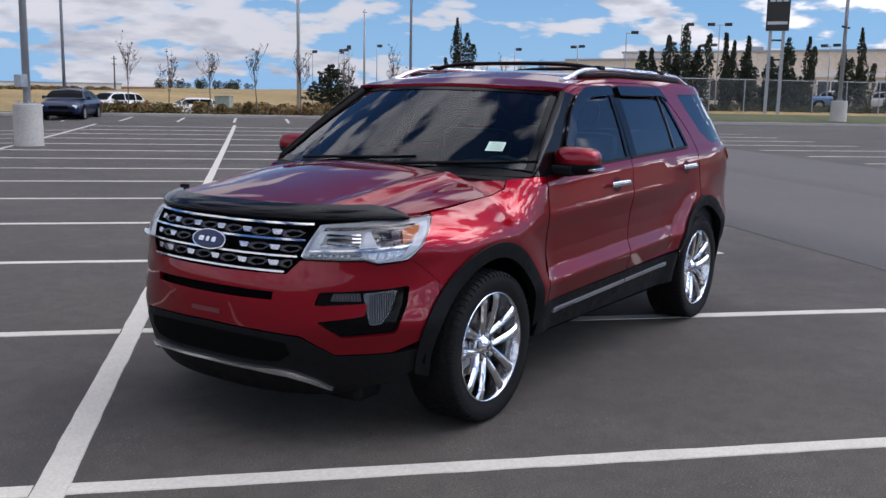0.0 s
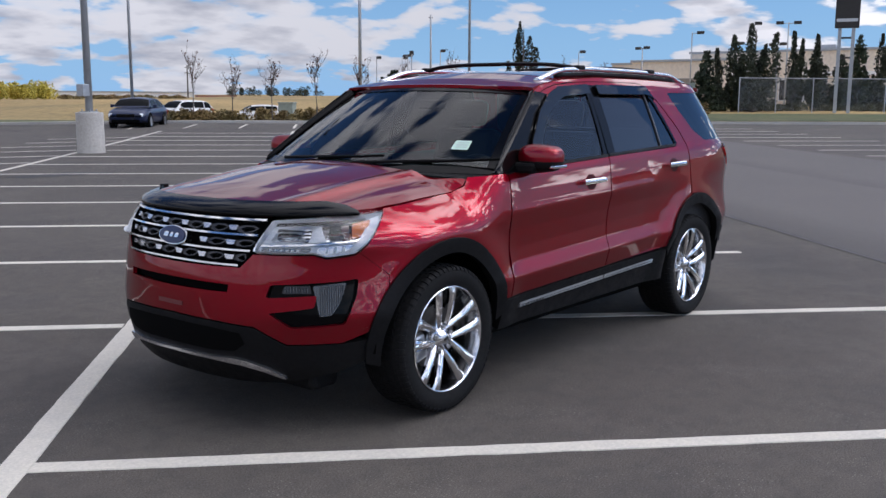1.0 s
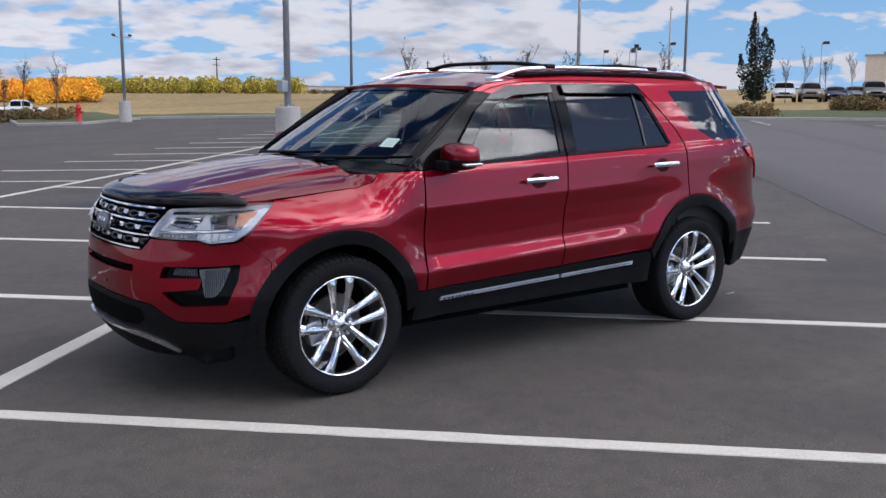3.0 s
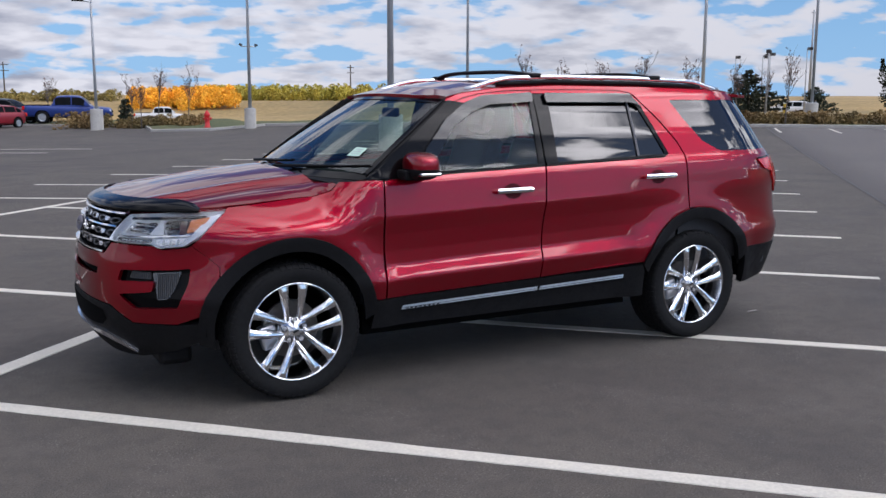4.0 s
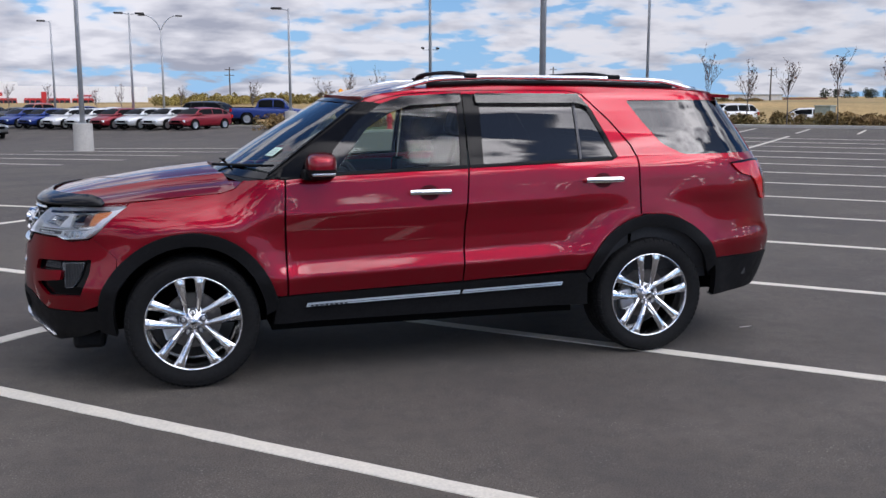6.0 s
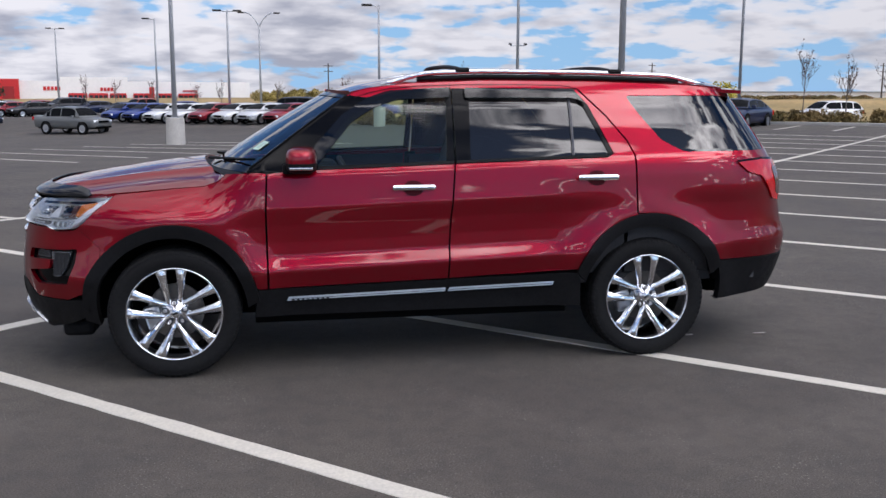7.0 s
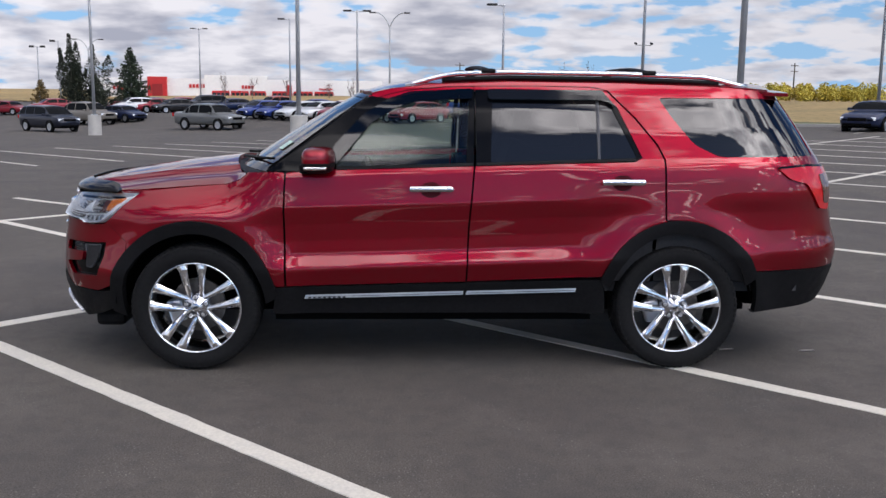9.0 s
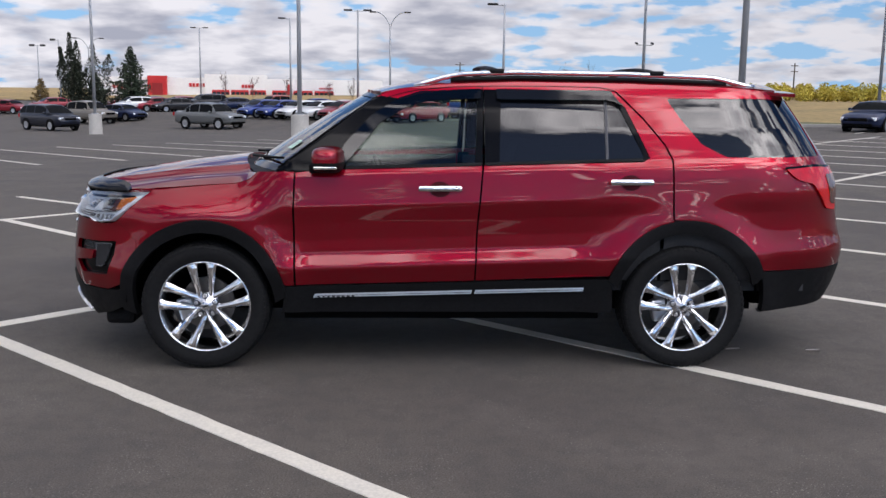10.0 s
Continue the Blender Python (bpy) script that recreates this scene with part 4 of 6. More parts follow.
hood_edge = [(x, -(body(along(x, EDGE(x)), EDGE(x))[1] - 0.005)) for x in (-1.135, -1.17, -1.22, -1.30, -1.46, -1.62, -1.79, -1.86)]
front_line = [(body(s, 1.045)[0] + 0.015, -body(s, 1.045)[1]) for s in np.linspace(-1.95, SC, 20)]
rear_line = [(-1.285 + 0.15 * (y / 0.8) ** 2, y) for y in np.linspace(0, -0.78, 10)]
ho = [p for p in hood_edge + front_line]
ho = ho + [(x, -y) for x, y in reversed(ho[:-1])] + [(x, -y) for x, y in reversed(rear_line)] + rear_line[1:]
part("hood", fill(ho, hood_at, 0.03, 0.03, name="hood"), M["paint"], car)

# dark hood deflector along the leading edge
DEF_END = -1.925


def shield(s, v):
    v = max(v, 1e-4)
    b = Vector(nose()(s, 1.032))
    n_ = Vector(nose(0.02)(s, 1.0)) - Vector(nose()(s, 1.0))
    n_.z = 0
    n_.normalize()
    end = min(1.0, max(0.0, min(abs(s - DEF_END), abs(s - (2 * SC - DEF_END))) / 0.14))
    h = 0.35 + 0.65 * math.sqrt(end)
    return tuple(b + n_ * (0.016 + 0.014 * math.sin(math.pi * min(1, v * .9)) - 0.10 * v ** 1.5 * h) + Vector((0, 0, 0.062 * h * v ** .85)))


part("hood_deflector", fill([(DEF_END, 0), (2 * SC - DEF_END, 0), (2 * SC - DEF_END, 1), (DEF_END, 1)], shield, 0.045, 0.006, mid=(-1.5, 0, .9), name="hood_deflector", step_v=0.12), M["acrylic"], car, "smoked black hood deflector")
for s_ in (2 * SC + 2.05,):
    bm = bmesh.new()
    q_ = Vector(shield(s_, .93))
    box(bm, q_ - Vector((.012, .02, .012)), q_ + Vector((.022, .02, .012)), bevel=.005)
    part("deflector_clip", bm, M["black"], car)

# ---- roof, windshield, pillars ----
def roof_at(x, y):
    ze = roof_edge(x)
    ye = half(min(max(x, -0.45), 2.3), ze) if x < XR else body(along(min(x, 2.2), ze), ze)[1]
    q = min(abs(y) / ye, 1.1)
    return (x, y, ze + 0.05 * ease(-0.9, 0.2, x) * (1 - q ** 2.2) + 0.024 * (1 - q ** 2) * (1 - ease(-0.9, 0.2, x)))


redge = [(x, -(body(along(x, roof_edge(x)), roof_edge(x))[1] - 0.004)) for x in (-.40, -.286, -.17, -.05, .18, .42, .75, 1.1, 1.45, 1.6, 1.79, 1.95, 2.05)]
rfront = [(-.40 - 0.10 * (1 - (y / .66) ** 2), y) for y in np.linspace(0, -.66, 8)]
rr = rfront + redge + [(2.10, -.45), (2.12, 0)]
rr = rr + [(x, -y) for x, y in reversed(rr[1:-1])]
part("roof", fill(rr, roof_at, 0.04, 0.02, name="roof"), M["paint"], car)
part("headliner", fill(rr, lambda x, y: (x, y * .97, roof_at(x, y)[2] - 0.035), 0.1, 0.0, name="headliner"), material("grey_headliner", (0.30, 0.30, 0.29), 0.9, grain=0.1, scale=90), car)


def screen_at(u, v):
    yb, yt = 0.895, 0.700
    x0, z0 = -1.00 - .25 * (1 - u * u), 1.174 + 0.004 * (1 - u * u)
    x1_, z1 = -.375 - .13 * (1 - u * u), 1.612 + 0.024 * (1 - u * u)
    b = 0.012 * 4 * v * (1 - v)
    return (x0 + (x1_ - x0) * v - b * 0.7, u * (yb + (yt - yb) * v), z0 + (z1 - z0) * v + b * 0.7)


sq = [(-1, 0), (1, 0), (1, 1), (-1, 1)]
ws = part("windshield", fill(sq, screen_at, 0.07, 0.0, name="windshield"), M["screen"], car, "windshield with a dark border band")
for poly in ([(-1, 0), (1, 0), (1, .07), (-1, .07)], [(-1, .955), (1, .955), (1, 1), (-1, 1)], [(-1, .06), (-.955, .06), (-.955, .96), (-1, .96)], [(.955, .06), (1, .06), (1, .96), (.955, .96)]):
    part("border_band", fill(poly, lambda u, v: tuple(Vector(screen_at(u, v)) + Vector((-.003, 0, .003))), 0.07, 0.0, name="border_band"), M["gloss"], ws)
stk = [(-.80, .245), (-.695, .245), (-.695, .345), (-.80, .345)]
st_ = part("sticker", fill(stk, lambda u, v: tuple(Vector(screen_at(u, v)) + Vector((-.005, 0, .005))), 0.04, 0.0, name="sticker"), M["sticker"], ws, "pale green sticker inside the windshield")
for k in range(3):
    ln = [(-.79, .265 + k * .025), (-.715, .265 + k * .025), (-.715, .272 + k * .025), (-.79, .272 + k * .025)]
    part("writing_bar", fill(ln, lambda u, v: tuple(Vector(screen_at(u, v)) + Vector((-.007, 0, .007))), 0.04, 0.0, name="writing_bar"), M["satin"], st_)
part("cowl_panel", fill([(-1, 0), (1, 0), (1, 1), (-1, 1)], lambda u, v: tuple(Vector((-1.29 + .16 * u * u, u * .80, 1.195 - .035 * u * u)).lerp(Vector(screen_at(u, .012)), v) - Vector((0, 0, .004))), 0.08, 0.0, name="cowl_panel"), M["black"], car)
for sgn in (-1, 1):
    def pillar(u, v):
        a = Vector(screen_at(sgn, v))
        s_, z_ = -.985 + .585 * v, 1.178 + .440 * v
        b = Vector(wrap(sgn, 0.001)(s_, z_))
        return tuple(a.lerp(b, u) + Vector((-.012, 0, .010)) * (4 * u * (1 - u)))
    wpil = part("windshield_pillar", fill([(0, 0), (1, 0), (1, 1), (0, 1)], pillar, 0.1, 0.01, name="windshield_pillar"), M["gloss"], car, "gloss black windshield pillar")
    part("pillar_trim", sweep([Vector(pillar(.62, v)) + Vector((-.003, sgn * .002, .003)) for v in np.linspace(.02, .97, 14)], circle(.0045, .0045, 6), "pillar_trim"), M["gloss"], wpil, "thin gloss black pillar trim")
    # filler between fender top, hood and pillar foot
    def corner(u, v):
        a = Vector((-1.125 + .125 * v, sgn * (.80 + .095 * v), 1.166 + .008 * v))
        s_ = -1.13 + .10 * v
        b = Vector(wrap(sgn)(s_, 1.166 + .010 * v))
        return tuple(a.lerp(b, u))
    part("pillar_foot", fill([(0, 0), (1, 0), (1, 1), (0, 1)], corner, 0.12, 0.0, name="pillar_foot"), M["paint"], car)

# ---- tailgate glass and spoiler ----
def tail_at(u, v):
    a, b = Vector(body(XR + LR * (1 - .40 * abs(u)), 1.265)), Vector(body(XR + LR * (1 - .40 * abs(u)), 1.64))
    p = a.lerp(b, v)
    return (p.x, math.copysign(p.y, u), p.z)


part("rear_window", fill([(-1, 0), (1, 0), (1, 1), (-1, 1)], tail_at, 0.1, 0.0, name="rear_window"), M["privacy"], car, "black privacy glass")
sp = [(1.90, -.655), (2.05, -.66), (2.16, -.62), (2.215, -.3), (2.23, 0)]
sp = sp + [(x, -y) for x, y in reversed(sp[:-1])] 
part("roof_spoiler", fill(sp, lambda x, y: (x, y, 1.700 - .03 * (y / .66) ** 2 - .06 * (x - 1.90)), 0.04, 0.022, name="roof_spoiler"), M["paint"], car)

# ---- roof rails and cross bars ----
rail_y = lambda x: half(min(x, 1.6), 1.69) - .085 - max(0, x - 1.3) * .05
for sgn in (-1, 1):
    xs = np.linspace(-.20, 1.90, 40)
    path = [(x, sgn * rail_y(x), roof_edge(x) + .044 * min(1, ease(-.21, .12, x)) * min(1, ease(1.91, 1.60, x)) + .010) for x in xs]
    rl = part("roof_rail", sweep(path, circle(.020, .016), "roof_rail"), M["chrome"], car, "bright silver roof rail")
    foot = [(x, sgn * rail_y(x), roof_edge(x) + .022 * min(1, ease(-.2, .1, x)) * ease(1.9, 1.6, x)) for x in np.linspace(.02, 1.72, 26)]
    part("rail_base", sweep(foot, circle(.017, .015, 10), "rail_base"), M["black"], rl)
for xb in (.30, 1.28):
    ys = np.linspace(-rail_y(xb), rail_y(xb), 25)
    path = [(xb - .06 * (1 - (y / .62) ** 2), y, roof_edge(xb) + .058 + .036 * (1 - (abs(y) / rail_y(xb)) ** 4)) for y in ys]
    cb = part("roof_cross_bar", sweep(path, circle(.032, .013), "roof_cross_bar"), M["black"], car, "black aero roof cross bar")
    for sgn in (-1, 1):
        bm = bmesh.new()
        yy = sgn * rail_y(xb)
        box(bm, (xb - .045, yy - .026, roof_edge(xb) + .05), (xb + .045, yy + .026, roof_edge(xb) + .080), bevel=.012)
        part("bar_clamp", bm, M["black"], cb)

# ---- mirrors ----
for sgn in (-1, 1):
    bm = bmesh.new()
    bmesh.ops.create_icosphere(bm, subdivisions=4, radius=1.0)
    for v in bm.verts:
        c = v.co
        x, y, z = (math.copysign(abs(k) ** 0.62, k) for k in c)
        v.co = Vector((-.700 + x * .088 * (1 - .10 * y * sgn) - .012 * y * sgn, sgn * 1.005 + y * .130, 1.252 + z * (.077 - .008 * y * sgn) + .004 * y * sgn))
    shell, lower = bm.copy(), bm
    bmesh.ops.bisect_plane(shell, geom=shell.verts[:] + shell.edges[:] + shell.faces[:], plane_co=(0, 0, 1.240), plane_no=(0, 0, 1), clear_inner=True)
    bmesh.ops.bisect_plane(lower, geom=lower.verts[:] + lower.edges[:] + lower.faces[:], plane_co=(0, 0, 1.240), plane_no=(0, 0, 1), clear_outer=True)
    mi = part("side_mirror", finish(lower, "mirror_base", True), M["black"], car, "door mirror, red cap over a black base")
    part("mirror_cap", finish(shell, "mirror_cap", True), M["paint"], mi, "red painted cap")
    bm = bmesh.new()
    box(bm, (-.770, min(sgn * 1.045, sgn * 1.134), 1.204), (-.640, max(sgn * 1.045, sgn * 1.134), 1.222), bevel=.006)
    part("turn_signal", finish(bm, "turn_signal", False), M["chrome"], mi, "clear turn signal strip")
    bm = bmesh.new()
    box(bm, (-.805, min(sgn * .88, sgn * 1.02), 1.174), (-.640, max(sgn * .88, sgn * 1.02), 1.230), bevel=.014)
    part("mirror_arm", bm, M["black"], mi)
    bm = bmesh.new()
    box(bm, (-.655, sgn * 1.005 - .055, 1.226), (-.6300, sgn * 1.005 + .055, 1.278), bevel=.004)
    part("mirror_glass", bm, M["chrome"], mi)

# ---- wheels ----
def wheel(x, sgn):
    w = part("wheel", mesh_of("hub_core", *lathe([(.07, .0), (.07, .12), (.10, .14)], 24, "Y")), M["steel"], car, "chrome twin-spoke alloy wheel with a black tyre")
    out = -1  # the outer face looks along -y of the wheel
    half_p = [(.272, .115), (.300, .127), (.330, .134), (.356, .132), (.372, .125), (.380, .112), (.384, .09), (.385, .05)]
    prof = half_p + [(.385, 0)] + [(r, -h) for r, h in reversed(half_p)]
    tv, tf = lathe([(r, -h) for r, h in prof], 120, "Y", False)
    me = mesh_of("tyre", tv, tf, True)
    part("tyre", me, M["tyre"], w, "black road tyre")
    # tread blocks
    bm = bmesh.new()
    for i in range(60):
        a = 2 * math.pi * i / 60
        for row, (h0, h1, sk_) in enumerate(((-.118, -.076, .5), (-.066, -.026, -.3), (-.018, .018, .2), (.026, .066, .3), (.076, .118, -.5))):
            a2 = a + (row % 2) * math.pi / 60
            r0 = .3815 if row in (1, 2, 3) else .3795
            vs = []
            for (da, h) in ((-.036, h0), (.036, h0), (.036, h1), (-.036, h1)):
                aa = a2 + da + sk_ * (h - (h0 + h1) / 2)
                for r in (r0 - .01 - (.012 if abs(h) > .1 else 0), r0 + .0085 - (.012 if abs(h) > .1 else 0)):
                    vs.append(bm.verts.new((r * math.cos(aa), h, r * math.sin(aa))))
            for q in ((1, 3, 5, 7), (0, 2, 3, 1), (2, 4, 5, 3), (4, 6, 7, 5), (6, 0, 1, 7)):
                bm.faces.new([vs[k] for k in q])
    # shoulder lugs that run down on to the sidewalls
    for i in range(66):
        for sd in (-1, 1):
            a = 2 * math.pi * (i + .25 * sd) / 66
            ring_ = []
            for r_, h_ in ((.3835, .085), (.3858, .098), (.3836, .115), (.3762, .1275), (.3655, .1335), (.360, .1325)):
                ring_.append([bm.verts.new((r_ * math.cos(a + da + .10 * (h_ - .1) * sd), sd * h_, r_ * math.sin(a + da + .10 * (h_ - .1) * sd))) for da in (-.030, .030)])
            for p_, q_ in zip(ring_, ring_[1:]):
                bm.faces.new((p_[0], p_[1], q_[1], q_[0]))
            for k_ in (0, 1):
                low_ = [bm.verts.new((v_[k_].co * (1 if abs(v_[k_].co.y) > .2 else .985)) ) for v_ in ring_]
                for p_, q_, m_, n_ in zip(ring_, ring_[1:], low_, low_[1:]):
                    bm.faces.new((p_[k_], q_[k_], n_, m_))
    tagged(part("tread", finish(bm, "tread"), M["tyre"], w), kind="stuff")
    rp = [(.280, -.122), (.2755, -.127), (.270, -.119), (.264, -.092), (.255, -.06), (.250, .0), (.250, .09), (.262, .118), (.275, .122)]
    part("rim", mesh_of("rim", *lathe(rp, 96, "Y"), True), M["alloy"], w, "polished rim")
    # five pairs of spokes
    for k in range(5):
        for sd in (-1, 1):
            a = radians(93 + 72 * k)
            rad, tan = Vector((math.cos(a), 0, math.sin(a))), Vector((-math.sin(a), 0, math.cos(a)))
            bm = bmesh.new()
            rings = []
            for r, off, wd, y, dp in ((.050, .0330, .0150, -.080, .034), (.080, .0365, .0172, -.092, .034), (.14, .0445, .0205, -.108, .032), (.20, .0520, .0235, -.117, .030), (.240, .0570, .0280, -.121, .026), (.270, .0610, .0360, -.117, .020)):
                c = rad * r + tan * sd * off
                rings.append([bm.verts.new(c + tan * (wd * u) + Vector((0, y + dp * v, 0))) for u, v in ((-1, .34), (-.55, .0), (0, -.10), (.55, .0), (1, .34), (.85, 1.0), (-.85, 1.0))])
            for p, q in zip(rings, rings[1:]):
                for i in range(7):
                    bm.faces.new((p[i], p[(i + 1) % 7], q[(i + 1) % 7], q[i]))
            bm.faces.new(rings[0])
            bm.faces.new(rings[-1][::-1])
            part("spoke", finish(bm, "spoke"), M["alloy"], w)
    hubp = [(.0, -.098), (.028, -.098), (.033, -.094), (.034, -.088), (.075, -.084), (.085, -.072), (.088, -.04)]
    part("hub_face", mesh_of("hub_face", *lathe(hubp, 40, "Y"), True), M["alloy"], w)
    part("centre_cap", mesh_of("centre_cap", *lathe([(.0, -.1035), (.024, -.103), (.029, -.099), (.0295, -.094)], 28, "Y"), True), M["skid"], w, "satin grey centre cap")
    bm = bmesh.new()
    box(bm, (-.016, -.1055, -.006), (.016, -.102, .006), pose(0, 0, 0, 0, -25, 0), bevel=.001)
    part("cap_mark", bm, M["black"], w)
    for k in range(5):
        a = radians(93 + 72 * k)
        bm = bmesh.new()
        rod(bm, (.063 * math.cos(a), -.076, .063 * math.sin(a)), (.063 * math.cos(a), -.097, .063 * math.sin(a)), .0115, .009, 6)
        part("lug_nut", bm, M["tab"], w)
    for k in range(5):
        a = radians(93 + 72 * k)
        seat_p = lathe([(.0145, -.0870), (.018, -.0895), (.0205, -.0865)], 16, "Y")
        part("lug_seat", mesh_of("lug_seat", [(v_[0] + .063 * math.cos(a), v_[1], v_[2] + .063 * math.sin(a)) for v_ in seat_p[0]], seat_p[1]), M["wing"], w)
    part("brake_disc", mesh_of("brake_disc", *lathe([(.06, -.02), (.165, -.02), (.165, .005), (.06, .005)], 40, "Y", True)), M["steel"], w)
    bm = bmesh.new()
    box(bm, (.085, -.045, -.07), (.185, .02, .07), pose(0, 0, 0, 0, 165 if sgn < 0 else 15, 0), bevel=.015)
    part("brake_caliper", bm, M["satin"], w)
    w.matrix_basis = pose(x, sgn * .825, .376, 0, 0, 0 if sgn < 0 else 180) @ Matrix.Diagonal((.967, 1, .967, 1))
    return w


for x in (-1.43, 1.43):
    for sgn in (-1, 1):
        wheel(x, sgn)

# ---- underbody, wheel housings, cabin ----
for lo_, hi_ in (((-2.08, -.52, .30), (-1.93, .52, .60)), ((-.98, -.80, .275), (.94, .80, .46)), ((-1.95, -.50, .27), (-.95, .50, .55)), ((.90, -.50, .27), (2.0, .50, .55)), ((1.92, -.74, .36), (2.30, .74, .55))):
    bm = bmesh.new()
    box(bm, lo_, hi_)
    part("underbody_panel", bm, M["deep"], car)
for x, sgn in ((-1.43, -1), (-1.43, 1), (1.43, -1), (1.43, 1)):
    v_, f_ = [], []
    for i in range(25):
        a = radians(2 + 176 * i / 24)
        for y in (.885, .45):
            v_.append((x + .475 * math.cos(a), sgn * y, .37 + .50 * math.sin(a)))
    f_ = [(2 * i, 2 * i + 2, 2 * i + 3, 2 * i + 1) for i in range(24)] + [tuple(range(1, 50, 2))]
    part("wheel_housing", mesh_of("wheel_housing", v_, f_), M["deep"], car)
bm = bmesh.new()
rod(bm, (1.9, .45, .33), (2.45, .45, .33), .035, None, 12)
part("exhaust", bm, M["steel"], car)
bm = bmesh.new()
box(bm, (-2.10, -.66, .20), (-1.92, .66, .30), bevel=.03)
part("air_dam", bm, M["black"], car)
# cabin floor, firewall, dash
bm = bmesh.new()
box(bm, (-.95, -.84, .46), (2.2, .84, .52))
box(bm, (-1.0, -.82, .46), (-.92, .82, 1.10))
box(bm, (2.1, -.80, .46), (2.18, .80, 1.2))
part("cabin_floor", bm, M["inside"], car)
dash = [(-1.0, -.78, 1.02), (-.45, .78, 1.165)]
bm = bmesh.new()
box(bm, *dash, bevel=.05)
box(bm, (-.75, -.70, .80), (-.50, .70, 1.05), bevel=.04)
box(bm, (-.66, -.55, 1.13), (-.46, -.20, 1.215), bevel=.03)
part("dashboard", bm, M["inside"], car)
for sgn in (-1, 1):
    for nm, x0, x1_ in (("door_trim", -.86, .15), ("door_trim", .2, 1.28), ("side_trim", 1.3, 2.1)):
        tr = [(x0, .52), (x1_, .52), (x1_, 1.20), (x0, 1.18)]
        part(nm, fill(tr, wrap(sgn, -0.05), 0.15, 0.0, name=nm), M["inside"], car)


def seat(x, y, wide):
    bm = bmesh.new()
    box(bm, (x - .30, y - wide / 2, .62), (x + .24, y + wide / 2, .82), bevel=.06)
    st = part("seat", bm, M["leather"], car, "black leather seat")
    bm = bmesh.new()
    box(bm, (-.07, -wide / 2, 0), (.07, wide / 2, .62), pose(x + .24, y, .76, 0, 17, 0), bevel=.05)
    part("seat_back", bm, M["leather"], st)
    for yy in ((y,) if wide < .8 else (y - .42, y + .42)):
        bm = bmesh.new()
        box(bm, (-.055, -.13, .64), (.05, .13, .83), pose(x + .24, yy, .76, 0, 15, 0), bevel=.045)
        part("headrest", bm, M["leather"], st)


seat(.10, -.40, .54)
seat(.10, .40, .54)
seat(1.05, 0, 1.30)
ring = [Vector((0, .185 * math.cos(a), .185 * math.sin(a))) for a in np.linspace(0, 2 * math.pi, 33)]
mw = pose(-.36, -.38, 1.06, 0, -26, 0)
sw_ = part("steering_wheel", sweep([mw @ p for p in ring], circle(.016, .016, 8), "steering_wheel", False), M["leather"], car)
bm = bmesh.new()
box(bm, (-.03, -.07, -.06), (.02, .07, .05), mw, bevel=.02)
box(bm, (-.01, -.18, -.015), (.01, .18, .02), mw)
part("wheel_boss", bm, M["inside"], sw_)
bm = bmesh.new()
box(bm, (-.42, -.11, 1.505), (-.39, .11, 1.565), bevel=.012)
part("rear_view_mirror", bm, M["inside"], car)
# wipers
for y0, y1 in ((-.10, -.70), (.50, -.12)):
    bm = bmesh.new()
    a0 = Vector(screen_at(y0 / .83, .02)) + Vector((-.02, 0, .03))
    a1 = Vector(screen_at(y1 / .82, .10)) + Vector((-.012, 0, .025))
    rod(bm, a0, a1, .010, .006, 8)
    wp = part("wiper", bm, M["black"], car, "black windshield wiper")
    bm = bmesh.new()
    b0, b1 = a0.lerp(a1, .45) + Vector((0, 0, -.008)), a1 + (a1 - a0) * .25 + Vector((-.0, 0, -.0))
    rod(bm, b0, b1, .007, .007, 6)
    part("wiper_blade", bm, M["deep"], wp)

# ---- poles and lamps ----
def at_land(x, y, turn=0.0, lift=0.0):
    return pose(x, y, land(x, y) + lift, 0, 0, turn)


